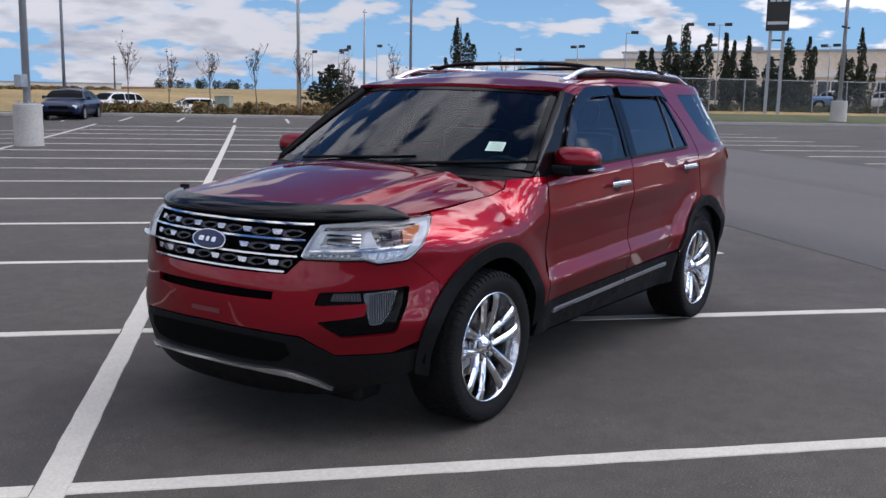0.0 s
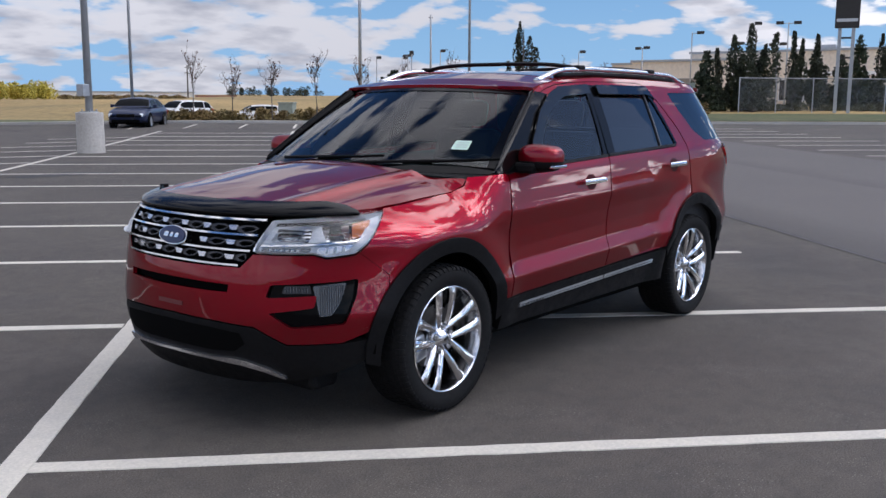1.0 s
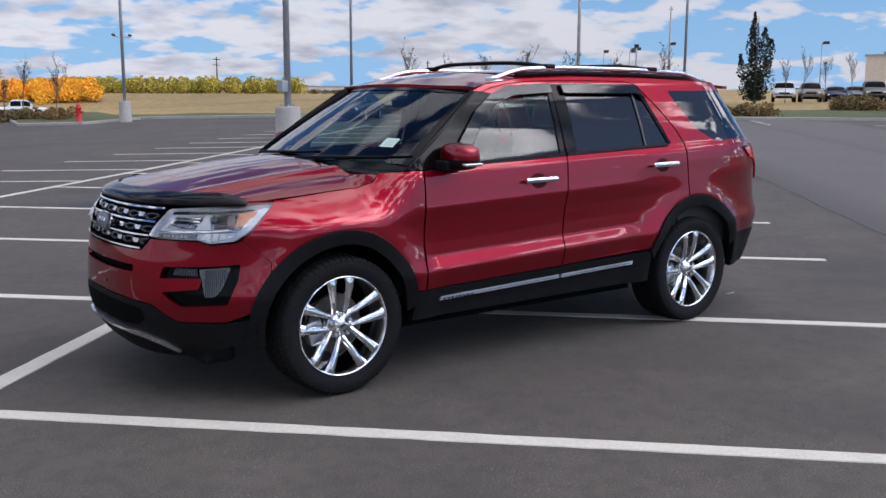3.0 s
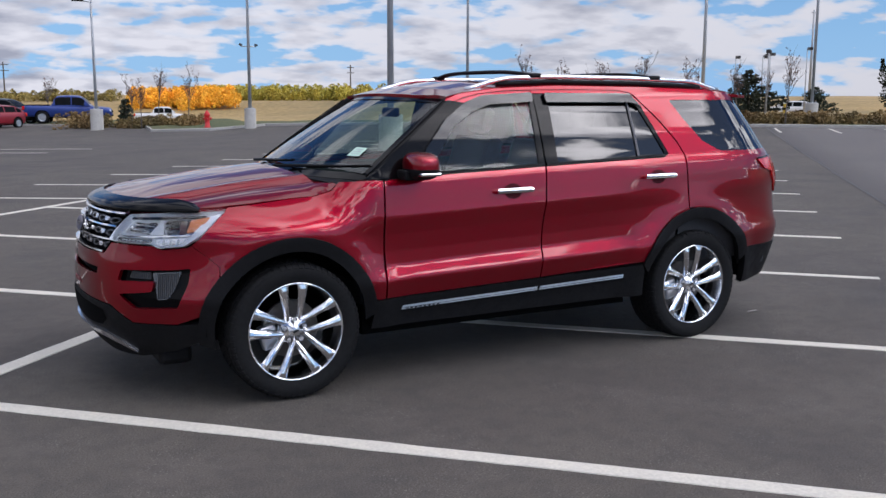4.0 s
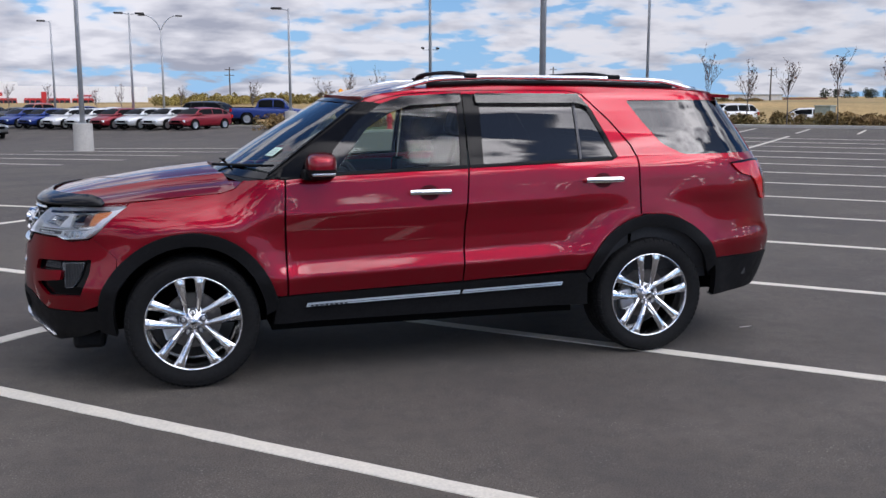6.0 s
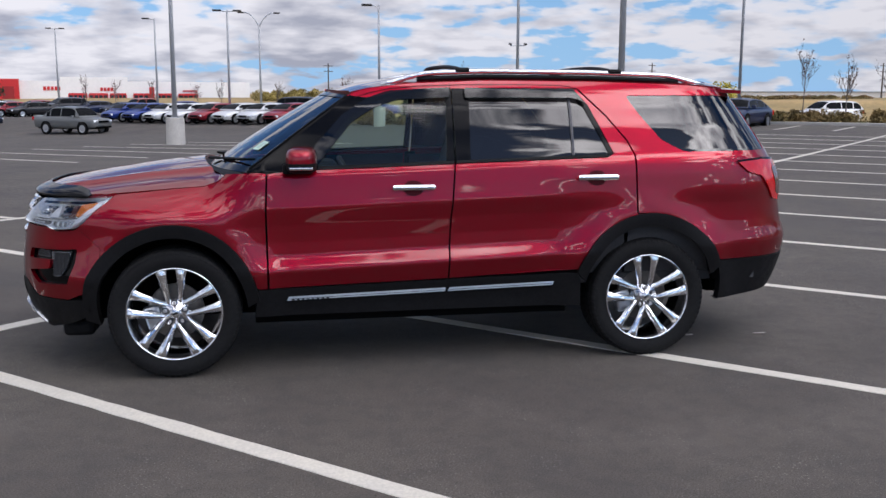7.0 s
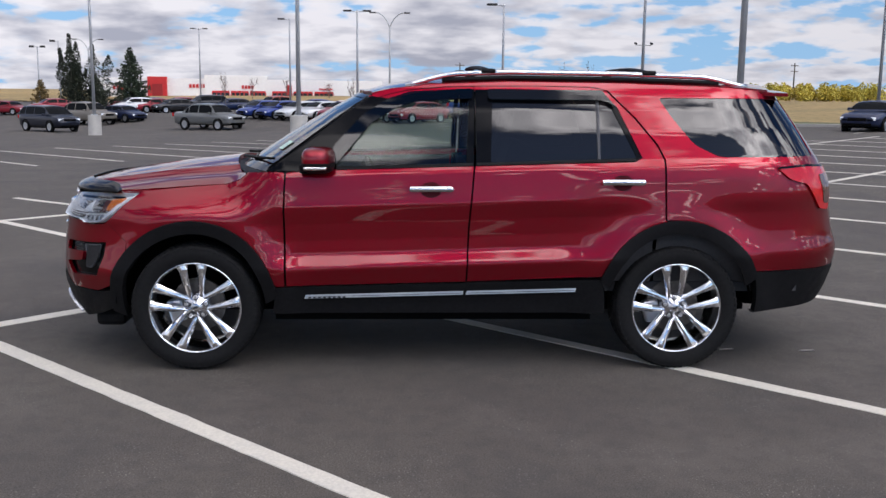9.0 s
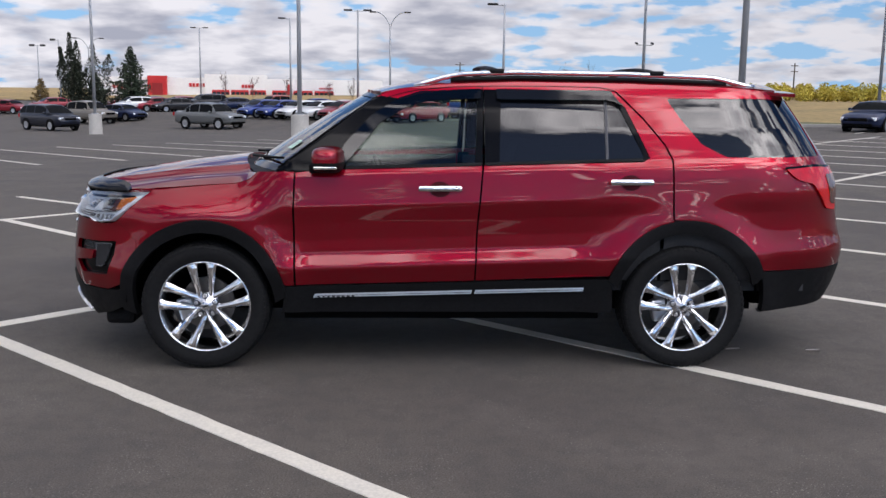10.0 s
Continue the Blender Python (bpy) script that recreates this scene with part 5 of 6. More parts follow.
def light_pole(x, y, high, base=0.37, base_high=1.05, heads="", turn=0.0, camera_arm=0.0, thick=0.085, box_sign=False):
    """A tapered steel mast on a round concrete base; heads: T two boxes, L one, Y two curved arms."""
    p = thing("light_pole", "grey steel light pole" + (" on a round concrete base" if base else " with box lamps"), "light pole", "light poles", at=at_land(x, y, turn))
    z0 = 0.0
    if base:
        me = mesh_of("pole_base", *lathe([(0, -.2), (base * 1.03, -.2), (base * 1.03, .02), (base, .04), (base * .985, base_high - .03), (base * .95, base_high), (0, base_high)], 28), True)
        for q in me.polygons:
            q.use_smooth = abs(q.normal.z) < 0.5
        part("pole_base", me, M["concrete"], p, "round cast concrete base")
        z0 = base_high
        bm = bmesh.new()
        box(bm, (-.17, -.17, z0), (.17, .17, z0 + .03))
        for a in range(4):
            rod(bm, (.13 * (1, 1, -1, -1)[a], .13 * (1, -1, 1, -1)[a], z0), (.13 * (1, 1, -1, -1)[a], .13 * (1, -1, 1, -1)[a], z0 + .09), .018, None, 6)
        part("base_plate", bm, M["galv"], p)
    bm = bmesh.new()
    rod(bm, (0, 0, z0), (0, 0, high), thick, thick * .62, 16)
    part("mast", finish(bm, "mast", True), M["mast"], p)
    def head(px, pz, sz=.62):
        deep = .06 if base or heads == "Y" else .13
        bm = bmesh.new()
        box(bm, (px - sz / 2, -.17, pz - deep), (px + sz / 2, .17, pz + deep), bevel=.03)
        part("lamp_head", bm, M["dark_metal"], p, "flat dark box lamp")
    if heads in ("T", "L"):
        for s in ((-1, 1) if heads == "T" else (-1,)):
            bm = bmesh.new()
            rod(bm, (0, 0, high - .1), (s * .55, 0, high - .04), .03, None, 8)
            part("lamp_arm", bm, M["galv"], p)
            head(s * .72, high - .02)
    if heads == "Y":
        for s in (-1, 1):
            pts = [(s * (.05 + 1.35 * (k / 9) ** 1.4), 0, high - .1 + 1.35 * math.sin(k / 9 * 1.5)) for k in range(10)]
            part("lamp_arm", sweep(pts, circle(.045, .045, 8), "lamp_arm"), M["galv"], p)
            head(s * 1.65, high + 1.22, .6)
    if camera_arm:
        bm = bmesh.new()
        rod(bm, (-.42, 0, camera_arm), (.42, 0, camera_arm), .025, None, 8)
        part("camera_arm", bm, M["galv"], p)
        for s in (-1, 1):
            bm = bmesh.new()
            rod(bm, (s * .42, -.16, camera_arm + .06), (s * .42, .12, camera_arm + .1), .055, .06, 10)
            part("camera_housing", bm, M["dark_metal"], p)
    if box_sign:
        bm = bmesh.new()
        box(bm, (-.34, -.11, 1.52), (-.08, .11, 1.84), bevel=.015)
        part("electric_box", bm, M["galv"], p)
    return p


light_pole(9.2, 19.9, 12, .365, 1.09, "T", 20, thick=.10, box_sign=True)
light_pole(-4.7, 36.3, 11, .40, 1.15, "T", 0, thick=.105)
light_pole(-19.1, 53.8, 12, .40, 1.25, "T", 0, thick=.10)
light_pole(12.6, 44.2, 12, .31, 1.1, "T", 0, camera_arm=4.35, thick=.09)
light_pole(6.0, 51.9, 7.25, .36, 1.2, "L", 0, thick=.09)
light_pole(53.8, 9.5, 12, .46, 1.2, "T", 0, camera_arm=5.3, thick=.12)
light_pole(41.4, 40.5, 12, 0, 0, "T", 0, thick=.13)
light_pole(140.5, 116.1, 16.2, 0, 0, "", 0, camera_arm=15.6, thick=.24)
light_pole(36.6, 27.8, 12, .33, 1.0, "T", 0, thick=.08)
light_pole(22.0, 37.3, 12, .30, .8, "T", 0, thick=.08)
for x, y, h, kind in ((78.0, 25.1, 7.2, "T"), (75.1, 32.5, 6.5, "L"), (76.9, 28.1, 7.2, "L")):
    light_pole(x, y, h, 0, 0, kind, 110, thick=.07)
light_pole(55.5, 48.1, 5.0, 0, 0, "T", 40, thick=.07)
light_pole(63.6, 56.2, 4.9, 0, 0, "L", 200, thick=.07)
light_pole(-10.0, 80.2, 8.6, .35, 1.0, "L", 0, thick=.10)
light_pole(-3.4, 66.0, 8.1, .35, 1.0, "T", 0, thick=.10)
light_pole(-1.2, 86.8, 8.6, 0, 0, "Y", 0, thick=.12)
light_pole(-24.4, 111.8, 9.6, .35, 1.0, "T", 0, thick=.11)
light_pole(-39.4, 117.4, 7.2, 0, 0, "Y", 0, thick=.13)
light_pole(-48.4, 124.8, 7.8, 0, 0, "T", 0, thick=.11)
light_pole(-43.8, 119.5, 8.3, 0, 0, "L", 0, thick=.11)
for x, y, h in ((84.3, 28.2, 5.8), (87.3, 17.9, 5.8), (79.5, 39.5, 5.6), (66.7, 58.2, 5.2)):
    light_pole(x, y, h, 0, 0, "T", 60, thick=.08)
for x, y, h in ((83.1, 31.7, 5.9), (76.6, 44.8, 5.3), (68.8, 55.8, 5.6), (64.6, 60.4, 5.0)):
    light_pole(x, y, h, 0, 0, "L", 60, thick=.06)


def utility_pole(x, y, high):
    p = thing("utility_pole", "distant wooden utility pole with cross arms", "utility pole", "utility poles", at=at_land(x, y, 30))
    wood = M.setdefault("pole_wood", material("weathered_pole_wood", (0.10, 0.085, 0.07), 0.9, grain=0.3, scale=12))
    bm = bmesh.new()
    rod(bm, (0, 0, -.5), (0, 0, high), .17, .11, 10)
    part("post", bm, wood, p)
    for z in (high - .5, high - 1.6):
        bm = bmesh.new()
        box(bm, (-1.1, -.06, z - .07), (1.1, .06, z + .07))
        part("cross_arm", bm, wood, p)


for x, y, h in ((76.4, 178.1, 7.0), (12.2, 193.4, 7.0), (113.6, 157.0, 6.5)):
    utility_pole(x, y, h)

# ---- plants ----
leaf_dark = material("dark_conifer_needles", (0.028, 0.036, 0.018), 0.8, grain=0.5, scale=1.6, vary=0.2)
leaf_spruce = material("spruce_needles", (0.030, 0.044, 0.022), 0.8, grain=0.5, scale=1.6, vary=0.25)
leaf_poplar = material("olive_poplar_leaves", (0.055, 0.062, 0.022), 0.7, grain=0.5, scale=2.2, vary=0.3)
leaf_yellow = material("yellow_autumn_leaves", (0.62, 0.46, 0.06), 0.7, grain=0.3, scale=0.5, second=(0.32, 0.32, 0.05), wear=0.7, wear_scale=0.10)
leaf_olive = material("olive_autumn_leaves", (0.36, 0.27, 0.06), 0.7, grain=0.35, scale=0.6, second=(0.16, 0.14, 0.05), wear=0.8, wear_scale=0.2)
leaf_orange = material("orange_autumn_leaves", (0.95, 0.50, 0.03), 0.7, grain=0.35, scale=0.7)
leaf_rust = material("rusty_hedge_leaves", (0.26, 0.15, 0.055), 0.8, grain=0.5, scale=1.5, second=(0.13, 0.125, 0.045), wear=0.9, wear_scale=0.30)
leaf_weeds = material("dark_weeds", (0.075, 0.075, 0.030), 0.85, grain=0.5, scale=1.5, second=(0.045, 0.055, 0.022), wear=0.8, wear_scale=0.3)
leaf_brown = material("last_brown_leaves", (0.13, 0.055, 0.030), 0.8, grain=0.4, scale=3.0)
bark = material("grey_bark", (0.13, 0.11, 0.095), 0.9, grain=0.35, scale=14, bump=0.4, bump_scale=30)


def leaves(points, sizes, rng, name="leaves", flat=0.0):
    """Small four-cornered leaves or clumps, turned every way."""
    n = len(points)
    points, sizes = np.asarray(points), np.asarray(sizes)
    a = rng.normal(size=(n, 3))
    a /= np.linalg.norm(a, axis=1)[:, None]
    b = rng.normal(size=(n, 3))
    b[:, 2] *= 1 - flat
    b -= (b * a).sum(1)[:, None] * a
    b /= np.linalg.norm(b, axis=1)[:, None]
    v = np.stack([points + a * sizes[:, None], points + b * sizes[:, None] * .55, points - a * sizes[:, None], points - b * sizes[:, None] * .55], 1).reshape(-1, 3)
    me = bpy.data.meshes.new(name)
    me.from_pydata(v.tolist(), [], [(4 * i, 4 * i + 1, 4 * i + 2, 4 * i + 3) for i in range(n)])
    return me


def conifer(x, y, high, wide, seed, columnar=False, mat=None, label="dark green spruce tree behind the lot"):
    rng = np.random.default_rng(seed)
    p = thing("conifer_tree" if not columnar else "columnar_poplar", label, "tree", at=at_land(x, y, seed * 40))
    bm = bmesh.new()
    rod(bm, (0, 0, -.2), (0, 0, high * .96), .05 + .012 * high, .015, 8)
    part("trunk", bm, bark, p)
    pts, sz = [], []
    if columnar:
        n_ = max(4, int(wide * 3.2))
        stems = [(wide * .30 * rng.normal(), wide * .30 * rng.normal(), high * (1.0 if i == 0 else rng.uniform(.30, .90))) for i in range(n_)]
        for i, (sx, sy, h) in enumerate(stems):
            if i == 0:
                sx, sy = sx * .4, sy * .4
            k = int(800 * h / 5)
            q = rng.uniform(0.02, 1, k) ** .85
            r = wide * rng.uniform(.34, .48) * (q + .05) ** .35 * (1.02 - q) ** .75 * np.sqrt(rng.uniform(0, 1, k)) + .02
            r = r * (1 + .35 * np.sin(q * rng.uniform(9, 16) + rng.uniform(0, 6)))
            a = rng.uniform(0, 2 * np.pi, k)
            pts += list(np.stack([sx * (.45 + .55 * q) + r * np.cos(a), sy * (.45 + .55 * q) + r * np.sin(a), h * q + .1], 1))
            sz += list(rng.uniform(.06, .15, k))
    else:
        tiers = int(high * 3.2)
        for i in range(tiers):
            z = high * (.06 + .92 * i / tiers)
            reach = wide * .5 * (1 - (i / tiers)) ** .85 * rng.uniform(.8, 1.15) + .05
            for _ in range(9):
                a = rng.uniform(0, 2 * np.pi)
                rr = reach * rng.uniform(.7, 1.15)
                k = max(5, int(30 * rr))
                u = rng.uniform(.12, 1, k)
                w = .13 * (1.1 - u)
                pts += list(np.stack([u * rr * np.cos(a) + rng.normal(0, .09, k) * w * 8, u * rr * np.sin(a) + rng.normal(0, .09, k) * w * 8, z + .16 * rr * u ** 2 - .1 * u * rr + rng.normal(0, .07, k)], 1))
                sz += list(rng.uniform(.07, .18, k))
    part("crown", leaves(pts, sz, rng), mat or leaf_dark, p)
    return p


def bare_tree(x, y, high, wide, seed, leafy=90):
    """A young tree with upright thin branches that has kept its last leaves."""
    rng = np.random.default_rng(seed)
    p = thing("young_tree", "young bare autumn tree with a few last leaves", "tree", "young trees", at=at_land(x, y, seed * 50))
    bm, tips = bmesh.new(), []
    def grow(a, d, length, r, level):
        b = a + d * length
        rod(bm, a, b, r, r * .6, 5 if level else 7, False)
        tips.append((a, b))
        if level < 3:
            for _ in range((10, 5, 3)[level]):
                u = rng.uniform(.25, 1.0)
                s = Vector(rng.normal(0, .40 * wide / high * 3, 3))
                s.z = abs(s.z) * .3 + .75
                dd = (d * .5 + s).normalized()
                grow(a.lerp(b, u), dd, length * rng.uniform(.38, .62), r * .5, level + 1)
    rod(bm, (0, 0, -.2), (0, 0, high * .22), .035, .028, 8)
    grow(Vector((0, 0, high * .2)), Vector((rng.normal(0, .05), rng.normal(0, .05), 1)).normalized(), high * .45, .026, 0)
    part("trunk", finish(bm, "trunk"), bark, p)
    pts = []
    for _ in range(leafy):
        a, b = tips[rng.integers(3, len(tips))]
        q = a.lerp(b, rng.uniform(.3, 1.05))
        pts.append((q.x + rng.normal(0, .03), q.y + rng.normal(0, .03), q.z))
    part("crown", leaves(pts, rng.uniform(.03, .07, leafy), rng), leaf_brown, p)
    return p


k = 0
for n, t in ((43.5, 7.6), (43.9, 5.7), (43.0, 3.65), (43.1, 1.4), (43.0, -.8), (43.0, -3.1), (43.2, -5.4)):
    q = lot(n, t)
    k += 1
    bare_tree(q.x, q.y, 3.65 + .2 * math.sin(k * 2.1), 1.5, 20 + k, 110)
for x, y, h in ((9.6, 52.4, 3.7), (10.9, 50.5, 3.8), (7.9, 51.6, 3.3), (8.3, 51.0, 3.0), (5.0, 65.3, 3.6), (.4, 89.5, 4.1), (-5.5, 101.4, 4.3), (-7.9, 101.0, 3.8), (-12.1, 95.2, 4.0), (-16.0, 97.3, 4.0), (-19, 98.4, 4.2),
                (70.9, 44.5, 4.2), (71.7, 43.3, 4.6), (72.7, 41.8, 4.4), (73.7, 39.9, 4.6), (53.8, 46.7, 4.0)):
    k += 1
    bare_tree(x, y, h, 1.7, 40 + k, 130)

conifer(55.8, 50.2, 3.9, 7.0, 3, mat=leaf_dark, label="broad dark juniper bush by the lot's edge")
conifer(92.5, 74.5, 3.4, 6.0, 4, mat=leaf_spruce, label="broad green bush behind a white vehicle")
conifer(65.2, 43.6, 7.4, 2.6, 5, True, leaf_dark, "tall narrow dark poplar against the sky")
for i, (x, y, h, w, col) in enumerate(((60.8, 21.3, 5.9, 1.9, True), (66.0, 20.3, 5.6, 1.2, True), (66.8, 19.0, 5.4, 1.1, True), (75.9, 21.9, 5.3, 3.0, False), (71.9, 17.5, 5.9, 2.7, False), (72.2, 16.2, 5.6, 1.3, True),
                                         (78.2, 13.3, 6.6, 1.3, True), (77.8, 14.7, 5.2, 1.3, True), (79.9, 11.3, 6.0, 1.3, True), (59.1, 24.1, 4.4, 2.8, False), (61.3, 23.0, 5.2, 1.6, True), (62.8, 22.2, 3.6, 2.6, False), (75.3, 19.7, 4.6, 2.8, False), (67.8, 26.9, 4.6, 1.5, True))):
    conifer(x, y, h, w * (1.5 if col else 1.15), 60 + i, col, leaf_poplar if i in (6, 8) else leaf_dark if col else leaf_spruce, "narrow dark poplar behind the fence" if col else "dark green spruce behind the fence")
conifer(-35.1, 97.8, 7.9, 3.3, 91, True, leaf_dark, "tall dark poplar by the car dealership")
conifer(-32.9, 98.5, 6.8, 4.0, 92, True, leaf_dark, "tall dark poplar by the car dealership")
conifer(-29.5, 100.0, 7.0, 5.2, 93, False, leaf_spruce, "dark spruce among the parked cars")
conifer(-46.8, 120.8, 3.6, 3.0, 94, False, leaf_rust, "round rusty autumn tree")
conifer(8.0, 54.0, 1.9, 1.2, 95, False, leaf_dark, "small dark spruce on the verge")


def wood_belt(x0, y0, x1, y1, high, count, mat, seed, label):
    rng = np.random.default_rng(seed)
    pts, sz = [], []
    length = math.hypot(x1 - x0, y1 - y0)
    for _ in range(count):
        u, off = rng.uniform(), rng.normal(0, 2.5)
        cx_, cy_ = x0 + (x1 - x0) * u + off * (y1 - y0) / length, y0 + (y1 - y0) * u - off * (x1 - x0) / length
        h, r = high * rng.uniform(.55, 1.1), rng.uniform(.7, 1.5)
        k = 150
        z = h * rng.beta(1.6, 1.3, k)
        rr = r * np.sqrt(rng.uniform(0, 1, k)) * np.sin(np.pi * np.clip(z / h, .12, .97)) ** .6
        a = rng.uniform(0, 2 * np.pi, k)
        g = land(cx_, cy_)
        pts += list(np.stack([cx_ + rr * np.cos(a), cy_ + rr * np.sin(a), g + z], 1))
        sz += list(rng.uniform(.10, .26, k))
    return tagged(part("far_woods", leaves(pts, sz, rng), mat), label, "woods", kind="stuff")


wood_belt(36.5, 149.9, 72.1, 136.0, 2.5, 230, leaf_yellow, 7, "distant belt of yellow autumn trees")
wood_belt(22.2, 125, 35, 122, 2.5, 150, leaf_orange, 8, "distant bright orange autumn trees")
wood_belt(-1.5, 149.5, 24.6, 146.9, 1.7, 75, leaf_olive, 9, "distant belt of yellow autumn trees")
wood_belt(72.1, 136.0, 91.9, 128.1, .6, 30, leaf_rust, 10, "distant low autumn scrub")
wood_belt(182.6, 230.3, 204.5, 212.5, 3.0, 40, leaf_dark, 11, "distant dark conifers on the field's rim")


def hedge(a, b, wide, high, count, mat, seed, label):
    rng = np.random.default_rng(seed)
    pts, sz = [], []
    for _ in range(count):
        u = rng.uniform()
        q = a.lerp(b, u)
        q = q + GN * rng.normal(0, wide)
        h, r = high * rng.uniform(.6, 1.15), rng.uniform(.3, .6)
        k = 110
        z = h * rng.uniform(0.02, 1, k)
        rr = r * np.sqrt(rng.uniform(0, 1, k)) * np.sqrt(1.05 - (z / h) ** 2)
        an = rng.uniform(0, 2 * np.pi, k)
        pts += list(np.stack([q.x + rr * np.cos(an), q.y + rr * np.sin(an), land(q.x, q.y) + z], 1))
        sz += list(rng.uniform(.05, .11, k))
    return tagged(part("hedge", leaves(pts, sz, rng), mat), label, "hedge", kind="stuff")


hedge(lot(43.9, 9.0), lot(43.9, -11), .30, .62, 170, leaf_rust, 5, "low rusty brown hedge behind the kerb")
hedge(lot(43.4, 26.5), lot(43.4, 33), .4, .6, 60, leaf_rust, 6, "low rusty hedge on the verge")
hedge(lot(52, -16), lot(50.5, -22), .8, .8, 70, leaf_rust, 12, "low brown shrubs behind the kerb")
hedge(lot(61, -24), lot(62, -56), 1.2, .5, 200, leaf_weeds, 14, "dark weeds and low shrubs behind the fence")
hedge(lot(43.2, 33), lot(43.8, 35.5), .5, .9, 30, leaf_rust, 13, "shrubs on the verge")

# green verge of mown grass behind the kerb
lawn = material("mown_grass", (0.062, 0.080, 0.024), 0.95, grain=0.4, scale=4, second=(0.12, 0.11, 0.040), wear=0.6, wear_scale=0.3, bump=0.6, bump_scale=30)
verts, faces = [], []
LT = [t for t in TS if -100 <= t <= 60]
LD = [.17, 2, 4, 6, 9, 13]
for t in LT:
    for d in LD:
        q = lot(kerb_n(t) + d, t)
        verts.append((q.x, q.y, land(q.x, q.y) + .03 - (.06 if d == 13 else 0)))
for i in range(len(LT) - 1):
    for j in range(len(LD) - 1):
        w = len(LD)
        faces.append((i * w + j, i * w + j + 1, (i + 1) * w + j + 1, (i + 1) * w + j))
tagged(part("lawn", mesh_of("lawn", verts, faces, True), lawn), "green and tan mown grass verge", "grass", kind="structure")

# ---- parked vehicles in the distance ----
PAINT = {}


def car_paint(rgb):
    if rgb not in PAINT:
        PAINT[rgb] = material("vehicle_paint", rgb, 0.35, 0.2, 0.4, grain=0.05, scale=30)
    return PAINT[rgb]


KINDS = {
    # length, width, lower body top line (x from the front, z), cabin: base front, base rear, roof front, roof rear, belt, roof; wheel x's, wheel radius
    "sedan": dict(l=4.75, w=1.78, top=((0, .62), (.15, .78), (1.2, .93), (3.6, .97), (4.5, .95), (4.75, .70)), cabin=(1.05, 4.15, 1.75, 3.25, .94, 1.42), wheels=(.95, 3.65), r=.32, sill=.26),
    "hatch": dict(l=4.5, w=1.75, top=((0, .55), (.15, .74), (.95, .93), (3.8, 1.02), (4.4, 1.02), (4.5, .75)), cabin=(.85, 4.40, 1.70, 3.55, .96, 1.48), wheels=(.9, 3.6), r=.32, sill=.25),
    "suv": dict(l=4.85, w=1.92, top=((0, .72), (.08, 1.00), (1.1, 1.13), (4.6, 1.18), (4.8, 1.12), (4.85, .80)), cabin=(.95, 4.80, 1.90, 4.30, 1.12, 1.80), wheels=(.95, 3.78), r=.37, sill=.32),
    "pickup": dict(l=5.7, w=2.0, top=((0, .70), (.10, 1.02), (1.35, 1.14), (3.7, 1.18), (5.65, 1.20), (5.7, .85)), cabin=(1.35, 3.85, 2.0, 3.6, 1.15, 1.90), wheels=(1.0, 4.45), r=.40, sill=.42),
    "crew_truck": dict(l=5.65, w=2.02, top=((0, .78), (.06, 1.06), (1.3, 1.17), (3.9, 1.22), (5.6, 1.24), (5.65, .85)), cabin=(1.25, 4.75, 1.95, 3.75, 1.16, 1.92), wheels=(1.0, 4.3), r=.40, sill=.42),
}
WHEELS = {}
far_glass = material("dark_vehicle_glass", (0.005, 0.006, 0.007), 0.25, spec=0.05)


